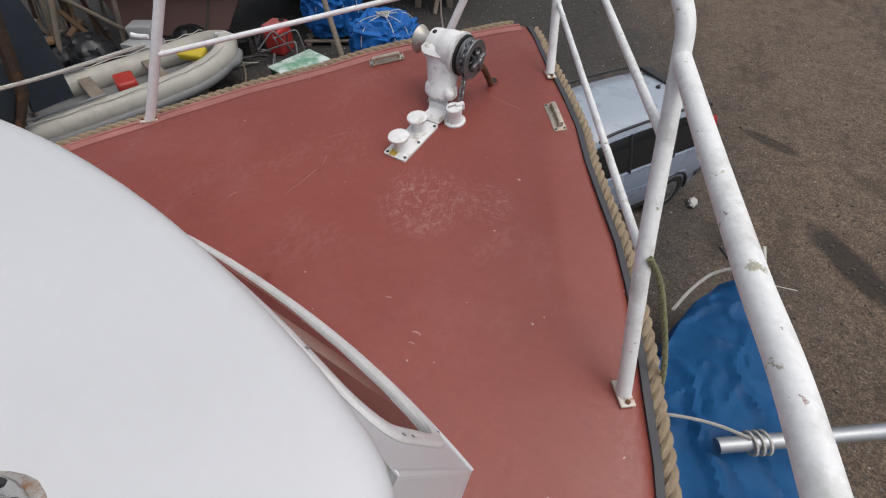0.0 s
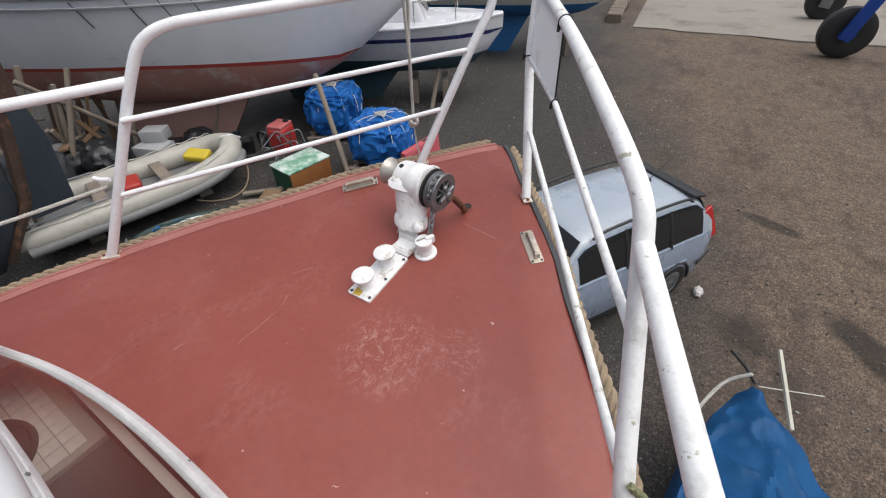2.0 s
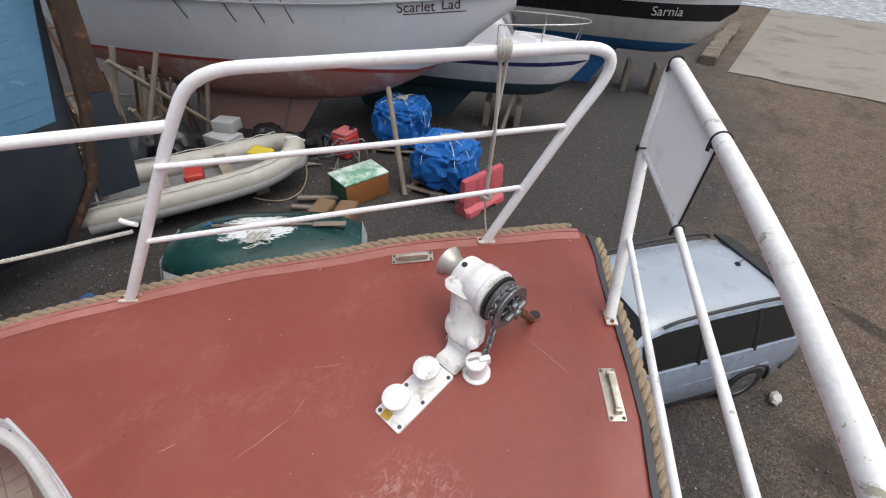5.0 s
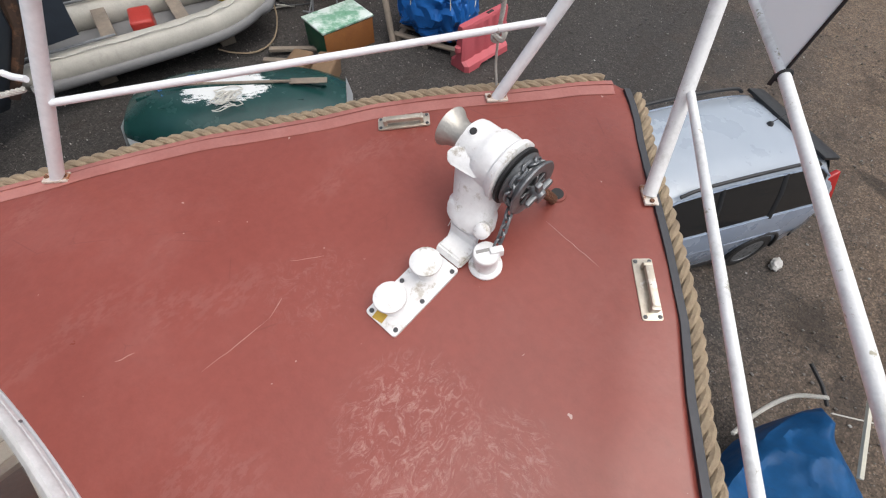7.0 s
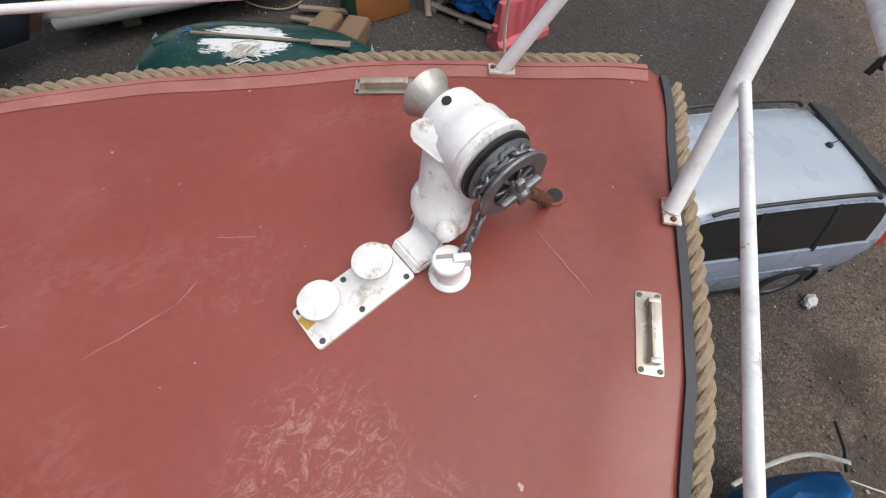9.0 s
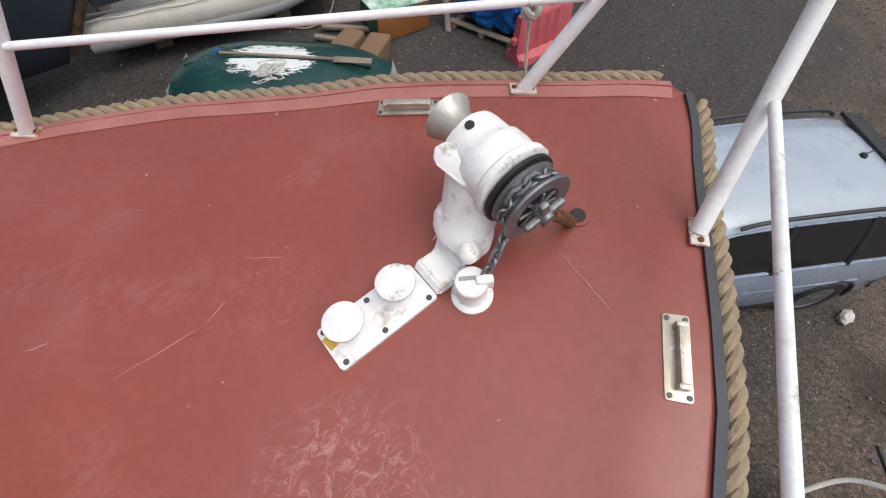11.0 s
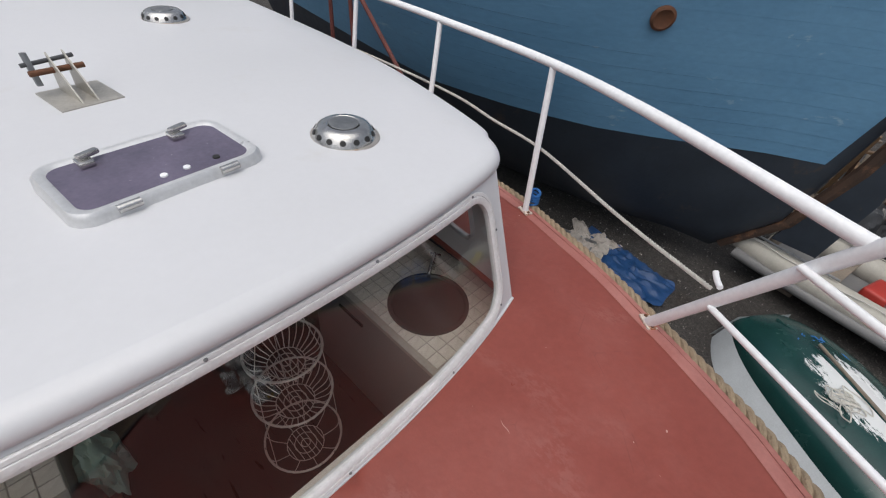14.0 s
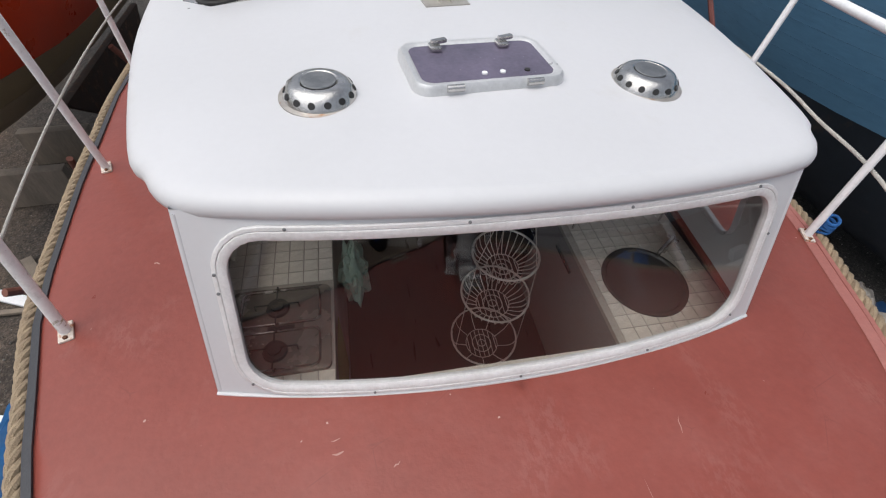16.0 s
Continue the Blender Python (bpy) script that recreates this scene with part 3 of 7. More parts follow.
for p, along, r_ in ((Vector((0.10, 3.14, 4.145)), Vector((0.41, -0.645, -0.055)), 0.029), (Vector((0.474, 2.555, 4.095)), Vector((0.41, -0.645, -0.055)), 0.029),
                     (Vector((0.46, 2.60, 3.735)), Vector((0.33, -0.42, -0.065)), 0.017), (Vector((0.128, 3.022, 3.80)), Vector((0.2, -0.33, -0.7)), 0.029)):
    e1 = along.normalized().orthogonal().normalized()
    e2 = along.normalized().cross(e1)
    bm = tube([p + (e1 * math.cos(q) + e2 * math.sin(q)) * r_ for q in (2 * math.pi * i / 18 for i in range(18))], 0.0042, 6, True)
    box((0.012, 0.008, 0.03), Matrix.Translation(p + e1 * (r_ + 0.006)), 0.002, bm=bm)
    part("cable_tie", bm, MAT_BLACK, board, "black plastic cable tie")

# ---- cabin ----
RX = -0.11
ROOF_HALF = [(-5.0, 1.60), (-1.85, 1.62), (-1.3, 1.59), (-0.8, 1.53), (-0.2, 1.385), (0.05, 1.31), (0.2, 1.25), (0.3, 1.17)]


def roof_outline(shrink=0.0):
    """The roof's outline from aft on starboard, round the front, to aft on port; symmetric point by point."""
    ctrl = [(interp(y, ROOF_HALF) - shrink, y) for y in (-5.0, -4, -3, -2, -1.5, -1.0, -0.6, -0.2, 0.05)]
    ctrl += [(1.25 - shrink * 0.95, 0.13 - shrink * 0.15), (1.20 - shrink * 0.8, 0.22 - shrink * 0.5), (1.11 - shrink * 0.5, 0.298 - shrink * 0.8)]
    ctrl += [(u * 1.11, 0.45 - 0.14 * u ** 2.0 - shrink) for u in (0.85, 0.65, 0.45, 0.25, 0.08)]
    half_line = [(p.x, p.y) for p in spline([(x, y, 0) for x, y in ctrl], 3)]
    return [(RX + x, y) for x, y in half_line] + [(RX - x, y) for x, y in half_line[::-1]]


def roof_z(x, y):
    return 3.672 + 0.012 * y - 0.035 * (x - RX) ** 2 - 0.05 * max(0, y + 0.1) ** 2


cabin = thing("cabin", "white painted cabin trunk with a rounded overhanging roof and wide front window", "cabin", (RX, 0, 2.85), kind="structure")
rings = []
for s, dz in ((0.06, -0.075), (0.012, -0.075), (0.002, -0.065), (0.0, -0.05), (0.004, -0.033), (0.015, -0.018), (0.032, -0.008), (0.06, 0.0)):
    rings.append([Vector((x, y, roof_z(x, y) + dz)) for x, y in roof_outline(s)])
bm = loft(rings[:], False)
edge = rings[-1]
n = len(edge)
loft([[Vector((edge[i].x + (edge[n - 1 - i].x - edge[i].x) * k / 20, edge[i].y, 0)) for k in range(21)] for i in range(n // 2)], False, bm=bm)
for v in bm.verts:
    if v.co.z == 0:
        v.co.z = roof_z(v.co.x, v.co.y)
low = rings[0]
loft([[low[i], low[n - 1 - i]] for i in range(n // 2)], False, bm=bm)
bmesh.ops.remove_doubles(bm, verts=bm.verts, dist=5e-4)
roof = part("cabin_roof", bm, MAT_GEL, cabin, sharp=60)


def windowed_wall(F, W, H, hole, r, nrm, wall_name, pane_label):
    """A wall patch F(s, h), s from -W to W and h from 0 to H, with a rounded window hole (s0, s1, h0, h1), rubber frame and pane."""
    s0, s1, h0, h1 = hole
    cx, cy = (s0 + s1) / 2, (h0 + h1) / 2
    shape = []
    base = round_rect(s1 - s0, h1 - h0, r, 6)
    for i, (x, y) in enumerate(base):
        shape.append((x, y))
        nx, ny = base[(i + 1) % len(base)]
        L = math.hypot(nx - x, ny - y)
        for k in range(1, int(L / 0.08) + 1):
            shape.append((x + (nx - x) * k / (int(L / 0.08) + 1), y + (ny - y) * k / (int(L / 0.08) + 1)))
    outer = []
    for x, y in shape:
        gx = (W - cx) if x > 0 else (W + cx)
        gy = (H - cy) if y > 0 else cy
        f = 1 / max(abs(x) / gx, abs(y) / gy, 1e-6)
        outer.append([x * f, y * f, gx, gy])
    for sx in (-1, 1):
        for sy in (-1, 1):
            gx, gy = (W - cx) if sx > 0 else (W + cx), (H - cy) if sy > 0 else cy
            q = min(outer, key=lambda o: (o[0] - sx * gx) ** 2 + (o[1] - sy * gy) ** 2)
            q[0], q[1] = sx * gx, sy * gy
    at = lambda x, y, d=0.0: F(cx + x, cy + y) + nrm * d
    mid = [((a[0] + b[0]) / 2, (a[1] + b[1]) / 2) for a, b in zip(shape, outer)]
    bm = loft([[at(o[0], o[1]) for o in outer], [at(*p) for p in mid], [at(*p) for p in shape], [at(*p, -0.03) for p in shape]], True)
    wall = part(wall_name, bm, MAT_GEL, cabin)

    def grow(d):
        out = []
        for x, y in shape:
            fx = max(abs(x) - ((s1 - s0) / 2 - r), 0) * (1 if x > 0 else -1)
            fy = max(abs(y) - ((h1 - h0) / 2 - r), 0) * (1 if y > 0 else -1)
            L = math.hypot(fx, fy) or 1
            out.append((x + d * fx / L, y + d * fy / L))
        return out
    rings = [[at(*p, d) for p in grow(g)] for g, d in ((0.036, 0.001), (0.036, 0.008), (0.032, 0.012), (0.022, 0.012), (0.019, 0.008), (0.016, 0.012), (0.0, 0.013), (-0.012, 0.006), (-0.012, -0.02))]
    fr = part("window_frame", loft(rings, True), MAT_SEAL, cabin, "grey-white window seal with rivets")
    g = grow(0.027)
    for i in range(0, len(g), 7):
        part("rivet", lathe([(0.006, 0), (0.005, 0.003), (0, 0.004)], 8, Matrix.Translation(at(*g[i], 0.013)) @ nrm.to_track_quat("Z", "Y").to_matrix().to_4x4()), MAT_GALV, fr)
    rings = [[at(x * f, y * f, -0.008) for x, y in grow(-0.006)] for f in (1.0, 0.8, 0.6, 0.4, 0.2, 0.02)]
    pane = part("window_pane", loft(rings, True, False, True), MAT_GLASS, cabin, pane_label)
    pane.visible_shadow = False
    return wall


MAT_SEAL = mat("window_seal", (0.72, 0.72, 0.73), (0.6, 0.6, 0.6), 12, 0.5, bump=0.3)


def front_face(s, h):
    u = s / 1.12
    c = abs(u) ** 2.2
    base = Vector((-0.072 + 1.15 * u, 0.685 - 0.135 * c, 0))
    base.z = deck_z(base.x, base.y) - 0.02
    top = Vector((-0.085 + 1.118 * u, 0.415 - 0.125 * c, 0))
    top.z = roof_z(top.x, top.y) - 0.045
    return base.lerp(top, h / 0.75)


windowed_wall(front_face, 1.12, 0.75, (-1.0, 1.0, 0.066, 0.67), 0.13, Vector((0, 0.91, 0.41)), "front_wall", "tinted curved front window pane")
for side in (-1, 1):
    def side_face(s, h, side=side):
        y = 0.552 - (0.7 + s)
        f = (0.7 + s) / 1.4
        base = Vector((-0.072 + side * (1.15 + 0.20 * f), y, 0))
        base.z = deck_z(base.x, y) - 0.02
        top = Vector((-0.085 + side * (1.118 + 0.19 * f), 0.29 - (0.7 + s) * 0.9, 0))
        top.z = roof_z(top.x, top.y) - 0.045
        return base.lerp(top, h / 0.75)
    windowed_wall(side_face, 0.7, 0.75, (-0.45, 0.5, 0.2, 0.64), 0.09, Vector((side, 0.15, 0.12)).normalized(), "side_wall", "tinted side window pane")
    ys = (-0.833, -1.5, -2.5, -3.5, -5.0)
    aft = [[Vector((-0.055 + side * (1.335 + 0.1 * min(1, (-0.813 - y))), y, deck_z(1.3, y) - 0.02)), Vector((-0.075 + side * (1.30 + 0.12 * min(1, (-0.813 - y))), y + (0.0 if y < -1 else -0.14 + 0.0), roof_z(-0.075 + side * 1.36, y) - 0.05))] for y in ys]
    part("side_wall", loft(aft, False), MAT_GEL, cabin)
part("front_sill", tube([front_face(s, 0.012) + Vector((0, 0.0, 0.008)) for s in [1.12 - 2.24 * i / 30 for i in range(31)]], 0.009, 6), MAT_GEL, cabin)
for sx in (-1, 1):
    part("corner_post", tube([front_face(1.12 * sx, h) + Vector((-0.012 * sx, -0.012, 0.012)) for h in (0.01, 0.2, 0.4, 0.6, 0.72)], 0.013, 12), MAT_GEL, cabin)
part("aft_wall", box((2.8, 0.05, 0.8), pose(RX, -5.0, 3.2)), MAT_GEL, cabin)

# ---- roof fittings ----
MAT_ACRYL = glass("smoked_acrylic", (0.42, 0.38, 0.5), 0.06, 1.5)
hc = Vector((-0.053, -0.33, 3.65))
HM = pose(hc.x, hc.y, roof_z(hc.x, hc.y) - 0.002, -0.5, 0, 5.5) @ Matrix.Diagonal((0.955, 0.95, 1, 1))
hatch = thing("roof_hatch", "aluminium framed roof hatch with a purplish smoked acrylic lid, closed", "hatch", hc)
o, i1, i2 = round_rect(0.66, 0.40, 0.075), round_rect(0.60, 0.34, 0.06), round_rect(0.575, 0.315, 0.05)
rr = [[HM @ Vector((x, y, z)) for x, y in ring] for ring, z in ((o, 0), (round_rect(0.655, 0.395, 0.073), 0.03), (round_rect(0.635, 0.375, 0.068), 0.042), (i1, 0.042), (i2, 0.034), (i2, 0.02))]
part("hatch_frame", loft(rr, True), mat("hatch_aluminium", (0.66, 0.67, 0.68), (0.56, 0.57, 0.58), 10, 0.35, 0.4, bump=0.1), hatch, "pale aluminium frame")
part("lid", plate(i2, 0.026, 0.034, 0.0, HM), mat("purple_smoked_lid", (0.15, 0.13, 0.19), (0.085, 0.075, 0.11), 5, 0.16, bump=0.05, stain=(0.3, 0.27, 0.32), stain_scale=30, stain_from=0.66, stain_to=0.69), hatch, "smoked acrylic lid with purple sheen and specks")
for sx, yy in ((0.17, -0.14), (-0.14, -0.14)):
    b2 = box((0.05, 0.06, 0.02), HM @ pose(sx, yy + 0.02, 0.045), 0.008)
    b2 = box((0.075, 0.026, 0.018), HM @ pose(sx - 0.02, yy + 0.005, 0.062, 0, 0, 15), 0.008, bm=b2)
    part("latch", b2, MAT_STEEL, hatch, "worn metal latch")
for sx in (0.17, -0.17):
    part("hinge", tube([HM @ Vector((sx - 0.035, 0.197, 0.03)), HM @ Vector((sx + 0.035, 0.197, 0.03))], 0.014, 10), MAT_STEEL, hatch)
for k, sx in enumerate((0.02, -0.06, -0.17)):
    part("screw_cap", lathe([(0.013, 0), (0.012, 0.005), (0, 0.006)], 12, HM @ pose(sx, 0.11, 0.034)), MAT_WHITE if k < 2 else MAT_BLACK, hatch)


def vent(x, y, label):
    z = roof_z(x, y)
    v = thing("roof_vent", label, "ventilator", (x, y, z), "cabin roof vents")
    M0 = Matrix.Translation((x, y, z - 0.004)) @ Matrix.Diagonal((0.95, 0.95, 0.9, 1))
    part("base_flange", lathe([(0.158, 0), (0.158, 0.006), (0.135, 0.012), (0.12, 0.012)], 36, M0), mat("vent_flange", (0.55, 0.53, 0.5), (0.4, 0.36, 0.32), 14, 0.4, 0.7, bump=0.2, stain=(0.38, 0.2, 0.1), stain_scale=9, stain_from=0.56, stain_to=0.64), v, "stained flange")
    part("dome", lathe([(0.142, 0.008), (0.138, 0.02), (0.122, 0.05), (0.11, 0.062), (0.095, 0.068), (0.075, 0.07), (0.07, 0.066), (0.0, 0.067)], 36, M0), MAT_STEEL, v, "polished steel dome")
    part("cap_disc", lathe([(0.066, 0.069), (0.064, 0.073), (0, 0.074)], 30, M0), MAT_GALV, v)
    for i in range(14):
        a = 2 * math.pi * i / 14
        m = M0 @ pose(0, 0, 0, 0, 0, math.degrees(a)) @ pose(0.1305, 0, 0.035, 0, 62, 0)
        part("vent_hole", lathe([(0.0135, -0.002), (0.0135, 0.0022), (0, 0.0022)], 12, m), MAT_BLACK, v)
    return v


vent(0.585, -0.185, "domed stainless roof vent with round holes and a rusty rim")
vent(-0.735, -0.185, "domed stainless roof vent with round holes")
vent(-0.80, -2.25, "domed stainless roof vent with round holes")
mast = thing("mast_bracket", "small steel folding mast bracket screwed to the roof", "bracket", (-0.037, -1.12, roof_z(0, -1.1)))
MM = pose(-0.037, -1.12, roof_z(0, -1.12), 0, 0, 8)
part("base_plate", box((0.24, 0.25, 0.006), MM @ pose(0, 0, 0.004), 0.002), MAT_BRONZE, mast)
for sx in (-0.03, 0.03):
    part("cheek", plate([(-0.11, 0), (0.10, 0), (-0.09, 0.16)], -0.003, 0.003, 0, MM @ pose(sx, 0, 0.006, 90, 0, 90)), MAT_BRONZE, mast)
part("pivot", tube([MM @ Vector((-0.08, -0.07, 0.10)), MM @ Vector((0.12, -0.07, 0.10))], 0.012, 10), MAT_RUST, mast)
part("crossbar", tube([MM @ Vector((-0.06, -0.09, 0.14)), MM @ Vector((0.13, -0.09, 0.13))], 0.009, 8), MAT_DARKSTEEL, mast)
part("arm", box((0.02, 0.03, 0.13), MM @ pose(0.10, -0.09, 0.11, 10, 0, 0), 0.004), MAT_GALV, mast)

flue = thing("flue_pipe", "polished stainless flue pipe in a rubber collar on a steel plate", "flue", (1.08, -1.29, roof_z(1.08, -1.29)))
FM = pose(1.08, -1.29, roof_z(1.08, -1.29), 0, 7, 13)
part("base_plate", plate(round_rect(0.39, 0.27, 0.012, 4), -0.004, 0.007, 0.002, FM), MAT_STEEL, flue)
for sx in (-0.17, 0.17):
    for sy in (-0.11, 0.11):
        part("screw", lathe([(0.0, 0.011), (0.006, 0.010), (0.008, 0.006), (0.008, 0.004)], 10, FM @ pose(sx, sy, 0.001)), MAT_GALV, flue)
part("rubber_collar", lathe([(0.135, 0.006), (0.137, 0.016), (0.126, 0.022), (0.122, 0.055), (0.112, 0.062), (0.109, 0.092), (0.098, 0.098), (0.093, 0.096)], 32, FM), MAT_BLACK, flue, "dark rubber weather collar")
part("pipe", lathe([(0.088, 0.0), (0.088, 0.44), (0.092, 0.445), (0.092, 0.46), (0.084, 0.46), (0.084, 0.2), (0.0, 0.19)], 36, FM), MAT_STEEL, flue)
# ---- galley seen through the front window ----
MAT_TILE = mat("cream_tile", (0.80, 0.77, 0.69), (0.74, 0.70, 0.62), 6, 0.25, bump=0.05)
MAT_GROUT = mat("grout", (0.46, 0.43, 0.38), None, 20, 0.8)
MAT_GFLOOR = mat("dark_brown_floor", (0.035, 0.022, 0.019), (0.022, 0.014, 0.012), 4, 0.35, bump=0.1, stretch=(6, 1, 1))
MAT_GWALL = mat("cream_lining", (0.68, 0.65, 0.58), None, 3, 0.6)
MAT_PANEL = mat("grey_panel", (0.28, 0.26, 0.25), None, 4, 0.5)
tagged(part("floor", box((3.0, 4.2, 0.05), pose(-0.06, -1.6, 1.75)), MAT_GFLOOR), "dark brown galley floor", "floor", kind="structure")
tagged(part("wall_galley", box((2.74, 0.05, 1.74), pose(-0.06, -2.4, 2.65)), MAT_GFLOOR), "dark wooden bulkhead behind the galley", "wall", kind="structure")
tagged(part("wall_galley", box((2.2, 0.04, 1.1), pose(-0.06, 0.60, 2.3)), MAT_GWALL), "cream lined bulkhead below the front window", "wall", kind="structure")


def counter(x0, x1, y0, y1, z, label):
    c = thing("galley_counter", label, "counter", ((x0 + x1) / 2, (y0 + y1) / 2, 1.78), "galley counters")
    part("carcass", box((x1 - x0, y1 - y0, z - 0.03 - 1.78), pose((x0 + x1) / 2, (y0 + y1) / 2, (z - 0.03 + 1.78) / 2), 0.003), MAT_PANEL, c)
    part("grout_bed", box((x1 - x0, y1 - y0, 0.03), pose((x0 + x1) / 2, (y0 + y1) / 2, z - 0.016), 0.002), MAT_GROUT, c)
    return c


def tiles(c, x0, x1, y0, y1, z, skip, pitch=0.075):
    bm = box((pitch - 0.005, pitch - 0.005, 0.006), Matrix(), 0.0012, 1)
    me = bpy.data.meshes.new("tile")
    bm.to_mesh(me)
    bm.free()
    me.materials.append(MAT_TILE)
    nx, ny = int((x1 - x0) / pitch), int((y1 - y0) / pitch)
    for i in range(nx):
        for j in range(ny):
            x, y = x0 + (i + 0.5) * pitch, y0 + (j + 0.5) * pitch
            if skip(x, y):
                continue
            t = new("tile", me)
            t.parent = c
            t.matrix_parent_inverse = c.matrix_basis.inverted()
            t.location = (x, y, z + 0.002)


port = counter(-1.40, -0.69, -0.55, 0.56, 2.68, "cream tiled galley counter with an inset round sink")
tiles(port, -1.40, -0.69, -0.55, 0.56, 2.68, lambda x, y: (x + 1.0) ** 2 + (y - 0.16) ** 2 < 0.19 ** 2)
part("drawer_handle", box((0.012, 0.22, 0.02), pose(-0.682, -0.15, 2.55), 0.004), MAT_BLACK, port)
stbd = counter(0.66, 1.25, -1.6, 0.56, 2.68, "cream tiled galley counter holding a gas hob")
tiles(stbd, 0.66, 1.25, -1.2, -0.05, 2.68, lambda x, y: False)
tiles(stbd, 0.66, 1.25, 0.42, 0.56, 2.68, lambda x, y: False)
sink = thing("sink", "round dark brown enamel sink with a drain", "sink", (-1.0, 0.16, 2.68))
MAT_SINK = mat("brown_enamel", (0.075, 0.068, 0.062), None, 4, 0.18)
part("bowl", lathe([(0.235, 0.006), (0.232, 0.016), (0.215, 0.018), (0.205, 0.008), (0.19, -0.05), (0.14, -0.12), (0.05, -0.14), (0.0, -0.14)], 40, pose(-1.0, 0.16, 2.68)), MAT_SINK, sink)
part("drain", lathe([(0.04, -0.138), (0.038, -0.132), (0.02, -0.136), (0, -0.136)], 20, pose(-1.0, 0.16, 2.68)), MAT_STEEL, sink)
tap = thing("tap", "chrome galley tap beside the sink", "tap", (-1.2, 0.02, 2.68))
part("spout", tube(fillet([(-1.22, -0.02, 2.68), (-1.22, -0.02, 2.83), (-1.07, 0.08, 2.83), (-1.07, 0.08, 2.79)], 0.04), 0.011, 10), MAT_STEEL, tap)
part("handle", box((0.02, 0.07, 0.015), pose(-1.26, -0.05, 2.76, 0, 20, 30), 0.005), MAT_STEEL, tap)
hob = thing("gas_hob", "two-burner stainless steel gas hob", "hob", (0.9, 0.18, 2.68))
part("hob_plate", plate(round_rect(0.46, 0.46, 0.03), 0, 0.02, 0.006, pose(0.905, 0.19, 2.684)), mat("hob_steel", (0.30, 0.275, 0.245), (0.22, 0.20, 0.175), 8, 0.26, 0.4), hob)
for yy in (0.075, 0.305):
    part("drip_tray", tube([pose(0.905, yy, 2.708) @ Vector((x, y, 0)) for x, y in round_rect(0.36, 0.19, 0.03, 4)], 0.007, 6, True), MAT_STEEL, hob, "bright steel drip tray edge")
for yy in (0.08, 0.31):
    m = pose(0.92, yy, 2.705)
    part("burner", lathe([(0.055, 0), (0.05, 0.012), (0.03, 0.016), (0.028, 0.024), (0, 0.026)], 20, m), MAT_BLACK, hob)
    for a in range(4):
        part("pan_support", tube([m @ Vector((0.03 * math.cos(a * 1.571), 0.03 * math.sin(a * 1.571), 0.035)), m @ Vector((0.10 * math.cos(a * 1.571), 0.10 * math.sin(a * 1.571), 0.035)), m @ Vector((0.10 * math.cos(a * 1.571), 0.10 * math.sin(a * 1.571), 0.0))], 0.004, 6), MAT_BLACK, hob)
part("control_slot", box((0.12, 0.03, 0.008), pose(0.9, 0.195, 2.706), 0.003), MAT_BLACK, hob)

# tray rail and pale splashback behind the hob, tap-side shelf
tagged(part("splashback", box((0.02, 1.1, 0.4), pose(1.16, -0.8, 2.9), 0.004), MAT_GWALL), "cream splashback panel above the hob counter", "panel", kind="structure")
towel = thing("folded_cloth", "olive green cloth hanging over the counter front", "cloth", (0.645, 0.25, 2.3))
bm = loft([[Vector((0.648 - 0.006 * math.sin(9 * y + 3 * z), y, z)) for y in [0.12 + 0.4 * i / 14 for i in range(15)]] for z in [2.15 + 0.5 * j / 10 for j in range(11)]], False)
part("cloth_sheet", bm, mat("olive_cloth", (0.22, 0.24, 0.08), (0.16, 0.18, 0.06), 6, 0.9), towel)
pot = thing("white_canister", "small white canister on the galley counter", "canister", (1.05, -0.62, 2.68))
part("can_body", lathe([(0.05, 0), (0.052, 0.01), (0.052, 0.11), (0.046, 0.12), (0, 0.122)], 24, pose(1.05, -0.62, 2.684)), MAT_WHITE, pot)
ringpot = thing("steel_bowl", "small steel bowl with dark rim on the counter", "bowl", (0.86, -0.68, 2.68))
part("bowl_body", lathe([(0.03, 0), (0.055, 0.02), (0.066, 0.05), (0.063, 0.05), (0.05, 0.02), (0.0, 0.008)], 24, pose(0.86, -0.68, 2.684)), MAT_STEEL, ringpot)
fiddle = thing("counter_rail", "thin metal rail along the sink counter", "rail", (-1.2, -0.3, 2.8))
part("bar", tube([(-1.33, -0.25, 2.80), (-0.75, -0.3, 2.80)], 0.008, 8), MAT_STEEL, fiddle)
for x in (-1.33, -0.75):
    part("leg", tube([(x, -0.27, 2.68), (x, -0.27, 2.80)], 0.007, 8), MAT_STEEL, fiddle)

